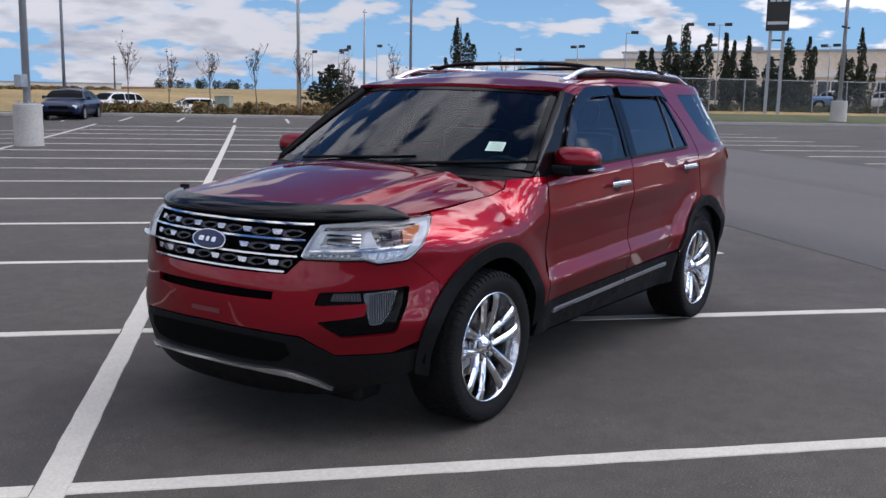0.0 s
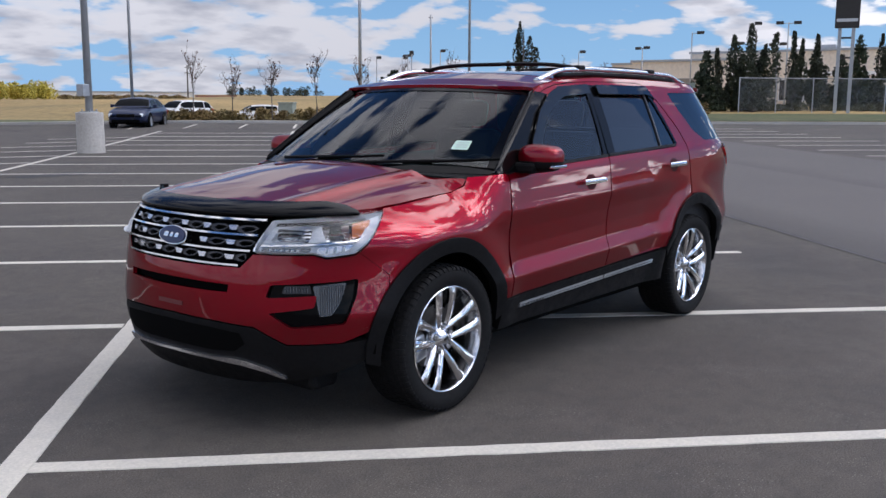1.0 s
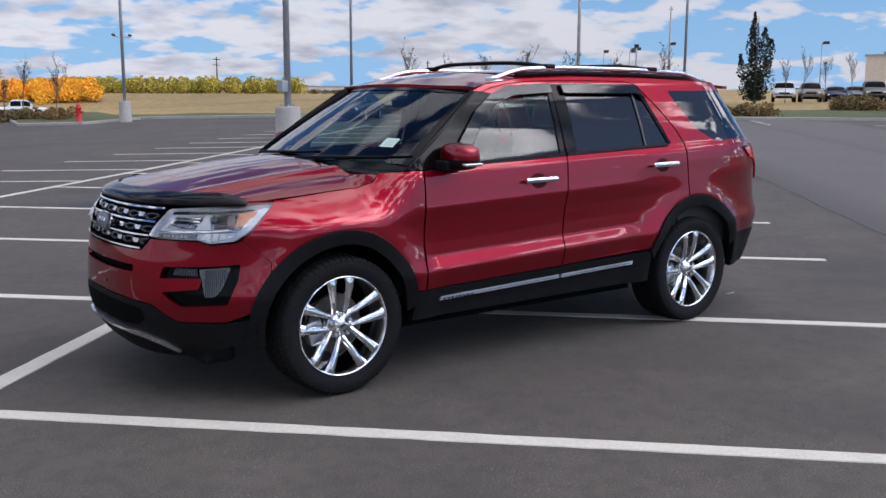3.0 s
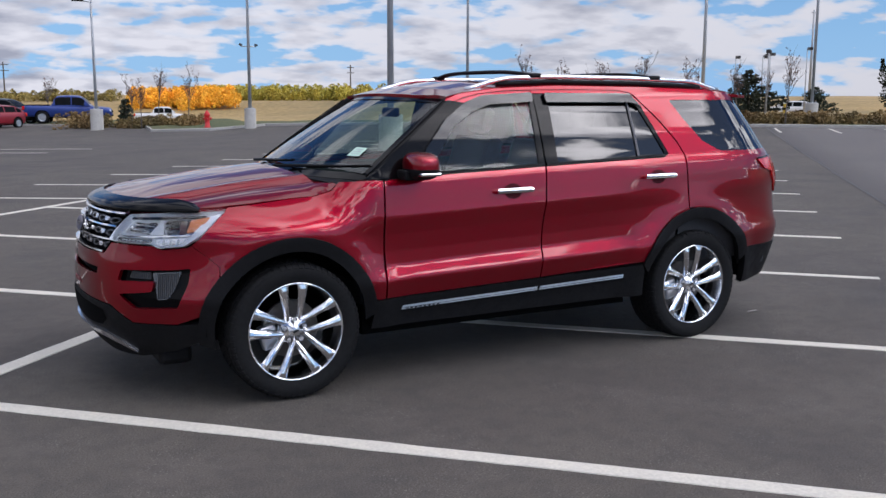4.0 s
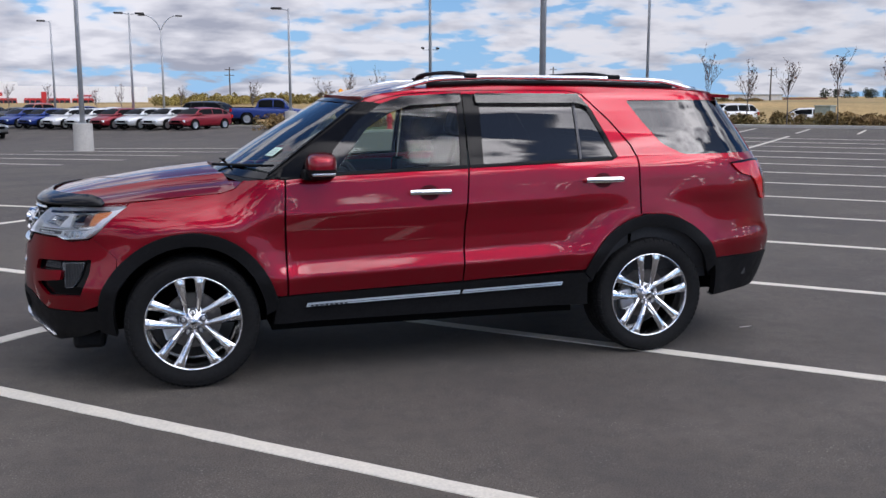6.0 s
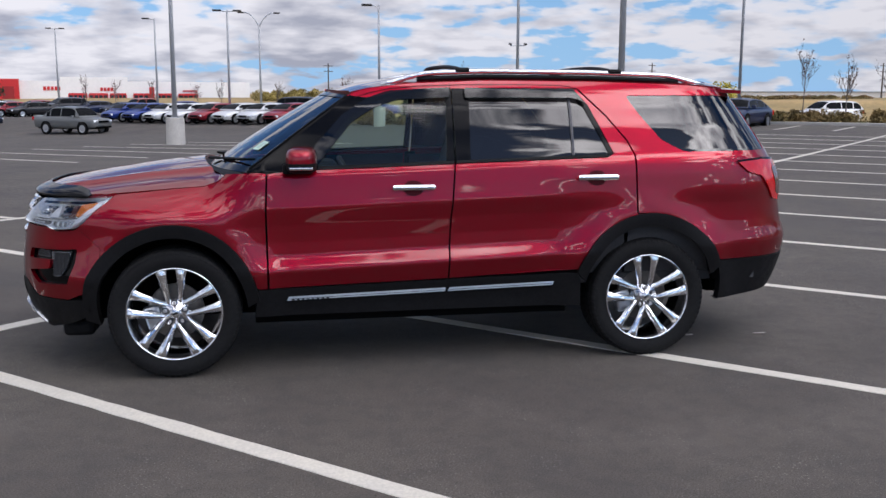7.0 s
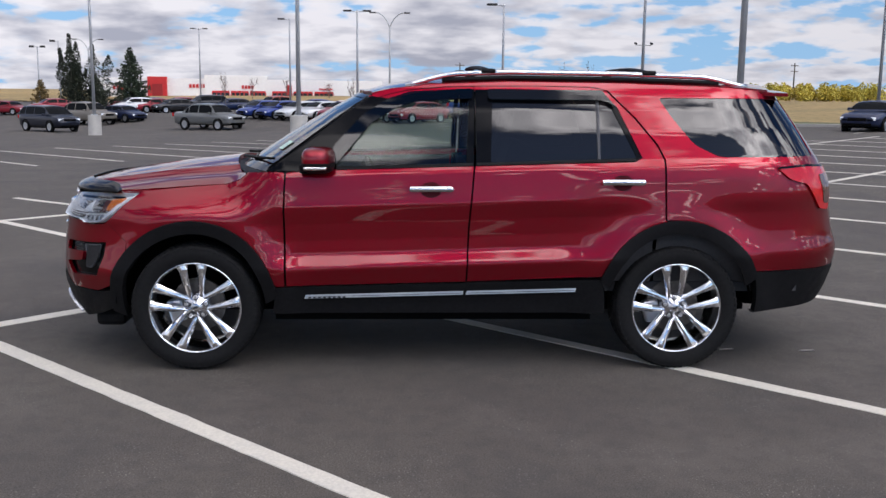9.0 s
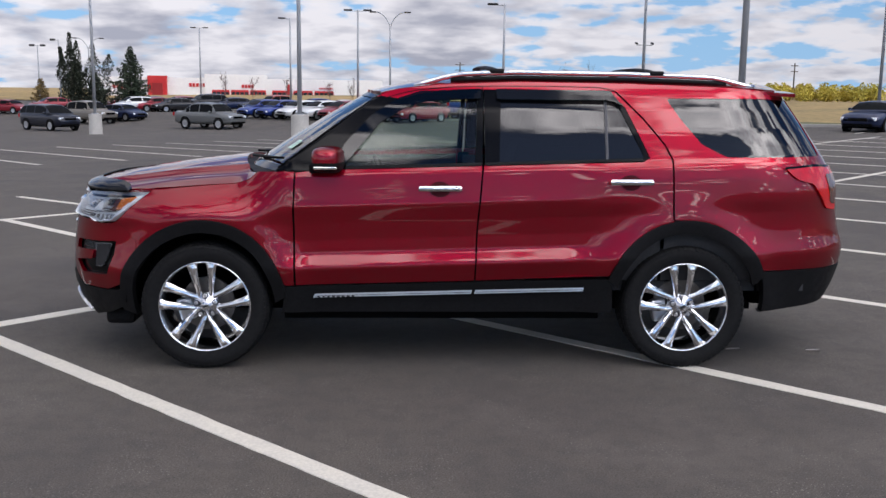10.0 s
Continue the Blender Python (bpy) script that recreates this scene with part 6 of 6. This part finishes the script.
def vehicle(kind, rgb, x, y, heading, label, group="parked vehicles"):
    """A plainer parked vehicle: heading is the way its front points, in degrees from +x."""
    K = KINDS[kind]
    L, W = K["l"], K["w"] / 2
    v = thing("parked_" + kind, label, "pickup truck" if "truck" in kind or kind == "pickup" else "car", group, at=at_land(x, y, heading + 180))
    off = -L / 2
    paint = car_paint(rgb)
    # body: sections along the length
    xs = sorted(set([.02, .06, .12, .2, .3, .45, L - .45, L - .3, L - .2, L - .12, L - .06, L - .02] + [L * u for u in np.linspace(0.12, .88, 18)]))
    tz = table([p[0] for p in K["top"]], [p[1] for p in K["top"]], .07)
    verts, faces = [], []
    for q in xs:
        e = min(q, L - q)
        ww = W * (1 - .30 * math.exp(-e / .17))
        t = tz(q)
        s = K["sill"] + (.10 * math.exp(-e / .3))
        side_ = ((ww * .92, s), (ww * .97, s + .12), (ww * .985, s + .26), (ww, (s + t) / 2 + .10), (ww * .985, t - .14), (ww * .93, t - .045), (ww * .80, t - .005), (ww * .45, t + .025))
        verts += [(q + off, wy, wz) for wy, wz in side_] + [(q + off, 0, t + .035)] + [(q + off, -wy, wz) for wy, wz in reversed(side_)]
    m = 17
    for i in range(len(xs) - 1):
        for j in range(m):
            faces.append((i * m + j, i * m + (j + 1) % m, (i + 1) * m + (j + 1) % m, (i + 1) * m + j))
    faces += [tuple(range(m)), tuple(range((len(xs) - 1) * m, len(xs) * m))[::-1]]
    bm = bmesh.new()
    bm.from_mesh(mesh_of("body", verts, faces, True))
    part("body", finish(bm, "body", True), paint, v)
    # cabin: a rounded shell in the body's colour, dark panes let into it
    b0, b1, r0, r1, zb, zr = K["cabin"]
    arch = table([b0, b0 + (r0 - b0) * .55, r0, (r0 + r1) / 2, r1, b1], [zb - .02, zb + (zr - zb) * .62, zr - .035, zr, zr - .05, zb - .02], .10)

    def cab(q, u, out=0.0):
        """A point of the cabin: u from 0 at the belt to 1 at the roof's edge and 2 at its middle."""
        zc = max(arch(q), zb + .002)
        k = (zc - zb) / (zr - zb)
        ye = W * (.925 - .19 * k ** 1.3)
        ze = zc - .07 * k
        if u <= 1:
            return (q + off, W * .925 + (ye - W * .925) * u ** 1.2 + out, zb + (ze - zb) * u + out * .2)
        g = (u - 1) * math.pi / 2
        return (q + off, ye * (1 - (u - 1) ** 1.15) + out * math.cos(g), ze + .07 * k * math.sin(g) + out * math.sin(g))

    def skin(q0, q1, us, s, out, n=10):
        qs = np.linspace(q0, q1, n)
        vs = []
        for q in qs:
            for u in us:
                p_ = cab(float(q), u, out)
                vs.append((p_[0] - (out if q < r0 else 0), s * p_[1], p_[2]))
        w_ = len(us)
        return vs, [(i * w_ + j, i * w_ + j + 1, (i + 1) * w_ + j + 1, (i + 1) * w_ + j) for i in range(n - 1) for j in range(w_ - 1)]

    vs, fs = [], []
    for s in (-1, 1):
        a_, f_ = skin(b0, b1, [0, .25, .5, .75, .9, 1, 1.1, 1.25, 1.5, 2], s, 0.0, 30)
        fs += [tuple(i + len(vs) for i in f) for f in f_]
        vs += a_
    part("cabin", mesh_of("cabin", vs, fs, True), paint, v)
    for q0, q1, nm in ((b0 + .10, r0 - .10, "windshield"), (r1 + .10, b1 - .12, "rear_window")):
        a_, f_ = skin(q0, q1, [1.06, 1.3, 1.6, 2], 1, .006)
        c_, g_ = skin(q0, q1, [1.06, 1.3, 1.6, 2], -1, .006)
        part(nm, mesh_of(nm, a_ + c_, f_ + [tuple(i + len(a_) for i in f) for f in g_], True), far_glass, v)
    cuts = [b0 + (r0 - b0) * .55, b0 + (b1 - b0) * .49, b0 + (b1 - b0) * (.92 if kind == "pickup" else .76), b1 - (b1 - r1) * .45]
    for q0, q1 in zip(cuts, cuts[1:]):
        if q1 - q0 < .25:
            continue
        for s in (-1, 1):
            a_, f_ = skin(q0 + .035, q1 - .035, [.10, .4, .7, .90], s, .006)
            part("side_window", mesh_of("side_window", a_, f_, True), far_glass, v)
    if kind == "pickup":
        bm = bmesh.new()
        box(bm, (b1 + .15 + off, -W * .78, 1.19), (L - .12 + off, W * .78, 1.245))
        part("bed_floor", bm, M["deep"], v)
    # wheels before flat black discs that stand for the shade in the arches
    if kind not in WHEELS:
        r = K["r"]
        WHEELS[kind] = (mesh_of("tyre", *lathe([(r * .66, -.11), (r * .9, -.125), (r, -.09), (r, .09), (r * .9, .125), (r * .66, .11)], 28, "Y"), True),
                        mesh_of("rim", *lathe([(0, -.10), (r * .25, -.105), (r * .5, -.09), (r * .68, -.11), (r * .68, .10), (0, .10)], 20, "Y"), False),
                        mesh_of("wheel_housing", *lathe([(0, -.012), (r * 1.2, -.012), (r * 1.2, .012), (0, .012)], 28, "Y")))
    ty, ri, ho_ = WHEELS[kind]
    for wx in K["wheels"]:
        for s in (-1, 1):
            hs = part("wheel_housing", ho_, M["deep"], v)
            hs.matrix_basis = pose(wx + off, s * (W * .985), K["r"] + .03, 0, 0, 0)
            wh = part("wheel", ty, M["tyre"], v)
            wh.matrix_basis = pose(wx + off, s * (W - .09), K["r"], 0, 0, 0 if s < 0 else 180)
            part("rim", ri, M["satin"], wh)
    # lamps, grille, bumpers
    t0 = tz(.12)
    for s in (-1, 1):
        bm = bmesh.new()
        box(bm, (.05 + off, s * W * .66 - .17, t0 - .20), (.26 + off, s * W * .66 + .17, t0 - .05), bevel=.03)
        part("headlamp", bm, M["lamp_white"], v)
        bm = bmesh.new()
        box(bm, (L - .16 + off, s * W * .80 - .10, tz(L - .2) - .30), (L + .012 + off, s * W * .80 + .10, tz(L - .2) - .06), bevel=.03)
        part("tail_lamp", bm, M["red_lamp"], v)
        bm = bmesh.new()
        box(bm, (b0 + .42 + off, s * (W + .07) - .09, zb + .0), (b0 + .56 + off, s * (W + .07) + .09, zb + .14), bevel=.03)
        part("side_mirror", bm, paint if kind != "pickup" else M["black"], v)
    bm = bmesh.new()
    box(bm, (-.012 + off, -W * .45, t0 - .22), (.10 + off, W * .45, t0 - .08), bevel=.02)
    part("grille", bm, M["gloss"], v)
    bm = bmesh.new()
    box(bm, (.0 + off, -W * .70, K["sill"] + .04), (.12 + off, W * .70, K["sill"] + .15), bevel=.02)
    part("bumper_intake", bm, M["deep"], v)
    bm = bmesh.new()
    box(bm, (.6 + off, -W * .85, K["sill"] - .06), (L - .5 + off, W * .85, K["sill"] + .12))
    part("underbody", bm, M["deep"], v)
    return v


NAVY, WHITE, RED, BLUE, GREY, BLACK, TAN, SKY = (.007, .016, .055), (.72, .72, .71), (.25, .008, .02), (.010, .035, .20), (.15, .155, .15), (.012, .012, .014), (.20, .18, .15), (.16, .30, .55)
q = Vector((21.2, 35.6, 0))
vehicle("sedan", NAVY, q.x, q.y, 222, "older dark navy blue sedan parked near the kerb")
vehicle("suv", WHITE, 40.5, 58.7, 186, "white sport utility vehicle behind the hedge")
vehicle("hatch", WHITE, 44.0, 53.8, 150, "white hatchback behind the hedge")
row = [(RED, "dark red"), (WHITE, "white"), (WHITE, "white"), (RED, "dark red"), (WHITE, "white"), (WHITE, "white"), (BLUE, "bright blue"), (BLUE, "bright blue")]
for i, (rgb, nm) in enumerate(row):
    q = lot(43.8, 41.3 + 2.45 * i)
    vehicle("hatch", rgb, q.x, q.y, 222, nm + " hatchback in a row of parked cars", "row of hatchbacks")
vehicle("pickup", BLUE, 6.2, 64.5, -14, "bright blue pickup truck beside a light pole")
vehicle("suv", BLACK, 2.3, 67.5, -30, "dark sport utility vehicle behind the row of cars")
vehicle("pickup", WHITE, 20.5, 100.6, -14, "white pickup truck behind the verge")
vehicle("crew_truck", GREY, -14.1, 64.1, -34, "silver grey crew cab truck standing in the lot")
vehicle("suv", (.004, .007, .018), -24.3, 60.6, -38, "dark blue sport utility vehicle standing in the lot")
vehicle("crew_truck", TAN, -26.1, 73.8, -30, "tan truck behind a light pole")
vehicle("sedan", NAVY, -23.8, 75.9, -32, "dark blue sedan in the lot")
vehicle("hatch", WHITE, -25.9, 88.4, 215, "white car among parked cars")
vehicle("sedan", RED, -24.1, 89.4, 215, "dark red sedan among parked cars")
vehicle("sedan", BLACK, -22.0, 88.4, 215, "black sedan among parked cars")
vehicle("sedan", RED, -39.9, 92.6, -20, "red sedan among parked cars")
vehicle("sedan", RED, -34.9, 91.6, 215, "red sedan among parked cars")
vehicle("pickup", (.28, .06, .03), -11.8, 86.2, 215, "rusty orange pickup truck behind blue cars")
for i, (rgb, kd, nm) in enumerate(((RED, "sedan", "dark red sedan"), (NAVY, "sedan", "dark blue sedan"), (RED, "hatch", "dark red hatchback"), (BLACK, "suv", "black sport utility vehicle"), (NAVY, "hatch", "dark blue hatchback"), (BLACK, "sedan", "black sedan"), (GREY, "sedan", "grey sedan"), (BLUE, "hatch", "bright blue hatchback"), (WHITE, "sedan", "white sedan"), (RED, "sedan", "dark red sedan"))):
    vehicle(kd, rgb, -31.1 + 3.1 * i, 104.4 - .85 * i, 212, nm + " in a row before the dealership", "row before the dealership")
vehicle("pickup", SKY, 81.8, 18.8, 100, "light blue pickup truck behind the fence")
vehicle("suv", WHITE, 92.3, 18.3, 60, "white sport utility vehicle behind the fence")
vehicle("suv", WHITE, 93.3, 13.8, 60, "white sport utility vehicle behind the fence")
for i, (x, y, kd, rgb, nm) in enumerate(((75.0, 47.4, "pickup", WHITE, "white pickup truck"), (76.3, 45.5, "suv", TAN, "tan sport utility vehicle"), (78.2, 42.2, "sedan", GREY, "grey sedan"), (78.9, 40.9, "pickup", GREY, "grey pickup truck"), (80.0, 38.9, "suv", WHITE, "white sport utility vehicle"), (77.6, 43.8, "sedan", NAVY, "dark sedan"))):
    vehicle(kd, rgb, x, y, 215, nm + " in the lot by the workshop", "cars by the workshop")
vehicle("suv", WHITE, 85.6, 72.3, 130, "white sport utility vehicle beyond the juniper")

# ---- buildings, sign, fence, small things ----
# the stucco's beige is lightened to carry the sunshine on the far walls
stucco = material("beige_stucco", (0.86, 0.76, 0.63), 0.9, grain=0.08, scale=3, second=(0.80, 0.70, 0.57), wear=0.5, wear_scale=.2, bump=0.2, bump_scale=20)
white_wall = material("white_panel_wall", (0.88, 0.87, 0.84), 0.6, grain=0.03, scale=2, second=(0.80, 0.79, 0.76), wear=0.4, wear_scale=.15)
red_panel = material("red_panel", (0.55, 0.02, 0.02), 0.5, grain=0.06, scale=3)
pane = material("dark_window_pane", (0.02, 0.024, 0.03), 0.1, coat=0.5)


work = thing("workshop_building", "long low beige stucco workshop building with a flat roof", "building", at=pose(-0.03, 0.01, 0, 0, 0, 0.3))
for lo, hi in (((104, -60, .3), (150, 45, 7.0)), ((93, 36, .3), (104, 47, 5.7)), ((116, 45, .3), (150, 62, 6.4))):
    bm = bmesh.new()
    box(bm, lo, hi)
    part("wall", bm, stucco, work)
    bm = bmesh.new()
    box(bm, (lo[0] - .15, lo[1] - .15, hi[2]), (hi[0] + .15, hi[1] + .15, hi[2] + .25))
    part("parapet", bm, M["galv"], work)
bm = bmesh.new()
box(bm, (92.9, 38.0, .4), (93.0, 45.5, 3.9))
part("garage_door", bm, material("taupe_door", (0.30, 0.26, 0.22), 0.7, grain=0.1, scale=4), work)
for yy in (30, 24, 18, 12, 6, 0, -6, -12):
    wd = part("window", mesh_of("window", [(103.93, yy, 1.6), (103.93, yy + 4.2, 1.6), (103.93, yy + 4.2, 3.9), (103.93, yy, 3.9)], [(0, 1, 2, 3)]), pane, work)
    bm = bmesh.new()
    for a in (0, 1.4, 2.8, 4.2):
        box(bm, (103.85, yy + a - .06, 1.55), (103.96, yy + a + .06, 3.95))
    box(bm, (103.85, yy, 1.5), (103.96, yy + 4.2, 1.62))
    box(bm, (103.85, yy, 3.88), (103.96, yy + 4.2, 4.0))
    part("window_frame", bm, white_wall, wd)
bm = bmesh.new()
box(bm, (103.6, -20, 4.3), (104, 32, 4.75))
part("fascia_band", bm, white_wall, work)
for xx, yy in ((110, 30), (112, 10), (111, -14)):
    bm = bmesh.new()
    box(bm, (xx, yy, 7.0), (xx + 2, yy + 2, 8.0), bevel=.1)
    part("roof_unit", bm, M["galv"], work)

deal = thing("dealership_building", "long white car dealership with red portal and dark windows", "building", at=pose(-37.4, 199.7, -.4, 0, 0, 10.2))
bm = bmesh.new()
box(bm, (-26, 0, 0), (34, 30, 4.8))
part("wall", bm, white_wall, deal)
bm = bmesh.new()
box(bm, (-4, -.6, 0), (9, .2, 5.6))
part("wall", bm, white_wall, deal)
bm = bmesh.new()
box(bm, (-15.5, -1.2, 0), (-11.6, 1, 5.1), bevel=.05)
part("portal", bm, red_panel, deal, "red entrance portal")
bm = bmesh.new()
box(bm, (-14.6, -1.35, 0), (-12.5, -1.1, 3.6))
part("portal_opening", bm, material("deep_red_panel", (.30, .012, .012), .5), deal)
for a, b in ((-2.5, 1.0), (1.4, 5.0), (5.4, 8.6), (10, 14), (14.5, 18.5), (19, 23)):
    wd = part("window", mesh_of("window", [(a, -.72, .3), (b, -.72, .3), (b, -.72, 2.0), (a, -.72, 2.0)], [(0, 1, 2, 3)]), pane, deal)
    bm = bmesh.new()
    for u in np.linspace(a, b, 5):
        box(bm, (u - .07, -.8, .2), (u + .07, -.66, 2.1))
    box(bm, (a, -.82, 1.95), (b, -.66, 2.35))
    part("window_frame", bm, red_panel, wd)
for x0, n_, hh, z in ((-22.5, 5, .8, 2.4), (-7.2, 8, .75, 2.9), (3.6, 4, .7, 2.8), (20, 9, .35, 2.7)):
    for i in range(n_):
        bm = bmesh.new()
        box(bm, (x0 + i * hh * .95, -.78 if -4 < x0 < 9 else -.14, z), (x0 + i * hh * .95 + hh * .7, -.6 if -4 < x0 < 9 else .02, z + hh))
        part("sign_bar", bm, red_panel, deal, "red lettering shown as plain bars")
bm = bmesh.new()
box(bm, (13.0, -3.2, 0), (14.0, -2.8, 3.6), bevel=.05)
tagged(part("entrance_pylon", bm, red_panel), "red entrance pylon in front of the dealership", "sign").matrix_world = deal.matrix_basis.copy()

shed = thing("far_warehouse", "distant long white warehouse on the horizon", "building", at=pose(133.7, 215.2, .9, 0, 0, -32))
bm = bmesh.new()
box(bm, (-20, 0, 0), (20, 12, 1.9))
part("wall", bm, white_wall, shed)
bm = bmesh.new()
box(bm, (-20.3, -.3, 1.9), (20.3, 12.3, 2.2))
part("roof", bm, M["galv"], shed)
bm = bmesh.new()
box(bm, (21, 0, 0), (31, 9, 1.3))
part("annex", bm, material("rust_brick_wall", (.30, .14, .09), .9, grain=.15, scale=3), shed)

sign = thing("pylon_sign", "tall dark pylon sign on two steel legs", "sign", at=pose(62.1, 15.7, land(62.1, 15.7), 0, 0, 104))
for s in (-.42, .42):
    bm = bmesh.new()
    box(bm, (s - .11, -.11, 0), (s + .11, .11, 5.6))
    part("leg", bm, M["galv"], sign)
for z in (3.6, 4.9):
    bm = bmesh.new()
    box(bm, (-.42, -.06, z), (.42, .06, z + .12))
    part("brace", bm, M["dark_metal"], sign)
bm = bmesh.new()
box(bm, (-.75, -.24, 5.6), (.75, .24, 10.2), bevel=.03)
part("panel", bm, M["dark_metal"], sign, "dark sign panel")
for i in range(3):
    for s in (-1, 1):
        bm = bmesh.new()
        box(bm, (-.62 + i * .42, s * .255 - .005, 7.5), (-.62 + i * .42 + .34, s * .255 + .005, 7.95))
        part("sign_bar", bm, M["satin"], sign)
for s in (-1, 1):
    bm = bmesh.new()
    box(bm, (-.65, s * .255 - .005, 6.0), (.65, s * .255 + .005, 6.2))
    part("sign_bar", bm, M["satin"], sign)

fence = thing("chain_link_fence", "grey chain link fence with round posts", "fence", at=pose(0, 0, 0))
FT = list(np.arange(-55, -26.3, 2.6))
for i, t in enumerate(FT):
    q = lot(55, t)
    bm = bmesh.new()
    g = land(q.x, q.y)
    rod(bm, (q.x, q.y, g - .1), (q.x, q.y, g + 2.35), .035, None, 8)
    part("post", bm, M["galv"], fence)
bm = bmesh.new()
qa, qb = lot(55, FT[0]), lot(55, FT[-1])
for z in (2.3,):
    rod(bm, (qa.x, qa.y, land(qa.x, qa.y) + z), (qb.x, qb.y, land(qb.x, qb.y) + z), .026, None, 8)
part("rail", bm, M["galv"], fence)
wire_v, wire_f = [], []
ln_, dz_ = (qb - qa).length, 2.15
u_ = (qb - qa).normalized()
for sgn in (-1, 1):
    for k in np.arange(-dz_, ln_ + dz_, .13):
        k0, k1 = max(0.0, min(ln_, k)), max(0.0, min(ln_, k + sgn * dz_))
        if abs(k1 - k0) < .05:
            continue
        a0, a1 = (k0, .12 + abs(k0 - k)), (k1, .12 + abs(k1 - k))
        pa, pb = qa + u_ * a0[0], qa + u_ * a1[0]
        g = land(qa.x, qa.y)
        o = len(wire_v)
        for p_, z_ in ((pa, a0[1]), (pb, a1[1])):
            wire_v += [(p_.x, p_.y, g + z_ - .0035), (p_.x, p_.y, g + z_ + .0035)]
        wire_f.append((o, o + 1, o + 3, o + 2))
tagged(part("wire_mesh", mesh_of("wire_mesh", wire_v, wire_f), M["galv"], fence), kind="stuff")

boxg = material("green_cabinet_paint", (0.26, 0.31, 0.28), 0.5, grain=0.1, scale=6)
for x, y, w, h in ((55.9, 24.4, 1.75, 1.9), (37.0, 42.8, 1.1, 1.15)):
    c = thing("transformer_cabinet", "green steel transformer cabinet on the grass", "electrical cabinet", at=at_land(x, y, 35))
    bm = bmesh.new()
    box(bm, (-w / 2, -w * .42, .08), (w / 2, w * .42, h), bevel=.03)
    part("body", bm, boxg, c)
    bm = bmesh.new()
    box(bm, (-w / 2 - .1, -w * .42 - .1, -.1), (w / 2 + .1, w * .42 + .1, .08))
    part("plinth", bm, M["concrete"], c)
    bm = bmesh.new()
    box(bm, (-w / 2 - .05, -w * .42 - .05, h), (w / 2 + .05, w * .42 + .05, h + .06), bevel=.02)
    part("lid", bm, boxg, c)

hy = thing("fire_hydrant", "red fire hydrant on the verge by the kerb", "fire hydrant", at=at_land(10.6, 45.4))
part("barrel", mesh_of("barrel", *lathe([(0, 0), (.2, 0), (.2, .05), (.13, .08), (.13, .62), (.17, .66), (.17, .72), (.13, .76), (.10, .86), (.04, .90), (.04, .96), (0, .96)], 20), True), red_panel, hy)
for a in (0, 120, 240):
    bm = bmesh.new()
    rod(bm, (0, 0, .5), (.24 * math.cos(radians(a)), .24 * math.sin(radians(a)), .5), .075, .065, 12)
    part("outlet", bm, red_panel, hy)
# yellow and white marker beside the juniper
mk = thing("marker_post", "short yellow and white marker post in the hedge", "post", at=at_land(60.0, 50.2))
bm = bmesh.new()
rod(bm, (0, 0, 0), (0, 0, .8), .16, .14, 12)
part("post", bm, material("yellow_marker_paint", (.62, .42, .05), .6, grain=.1, scale=8), mk)
bm = bmesh.new()
rod(bm, (0, 0, .8), (0, 0, 1.15), .15, .12, 12)
part("cap", bm, white_wall, mk)

# small litter behind the rear wheel: dry leaves on the asphalt
dry = material("dry_leaf", (0.42, 0.38, 0.36), 0.6, grain=0.3, scale=60)
for x, y, a in ((2.42, -0.563, -12), (1.90, -0.528, -6)):
    bm = bmesh.new()
    vs = [bm.verts.new((u * .046, v_ * .013 * (1 - u * u) ** .5, .004 + .006 * abs(v_) + .004 * u)) for u in np.linspace(-1, 1, 9) for v_ in (-1, 0, 1)]
    for i in range(8):
        for j in range(2):
            bm.faces.new((vs[3 * i + j], vs[3 * i + j + 1], vs[3 * i + 4 + j], vs[3 * i + 3 + j]))
    lf = tagged(part("dry_leaf", finish(bm, "dry_leaf", True), dry), "curled dry leaf lying on the asphalt", "leaf", "fallen leaves")
    lf.matrix_world = pose(x, y, .0, 0, 0, a)
# dark oil stains and patches on the asphalt
stain = material("oil_stain", (0.034, 0.032, 0.031), 0.7, grain=0.35, scale=50)
for n, t, rx_, ry_ in ((6.2, 6.0, .75, .28), (13.6, 6.2, 1.4, .35), (8.9, 11.7, 1.0, .4)):
    c = lot(n, t)
    vs = [(c.x, c.y, c.z + .004)] + [(c.x + rx_ * math.cos(a) * (1 + .25 * math.sin(3 * a + n)), c.y + ry_ * math.sin(a) * (1 + .2 * math.cos(4 * a + n)), c.z + .004) for a in np.linspace(0, 2 * math.pi, 29)[:-1]]
    tagged(part("oil_stain", mesh_of("oil_stain", vs, [(0, i + 1, (i + 1) % 28 + 1) for i in range(28)]), stain), "dark oil stain soaked into the asphalt", "stain", kind="structure")
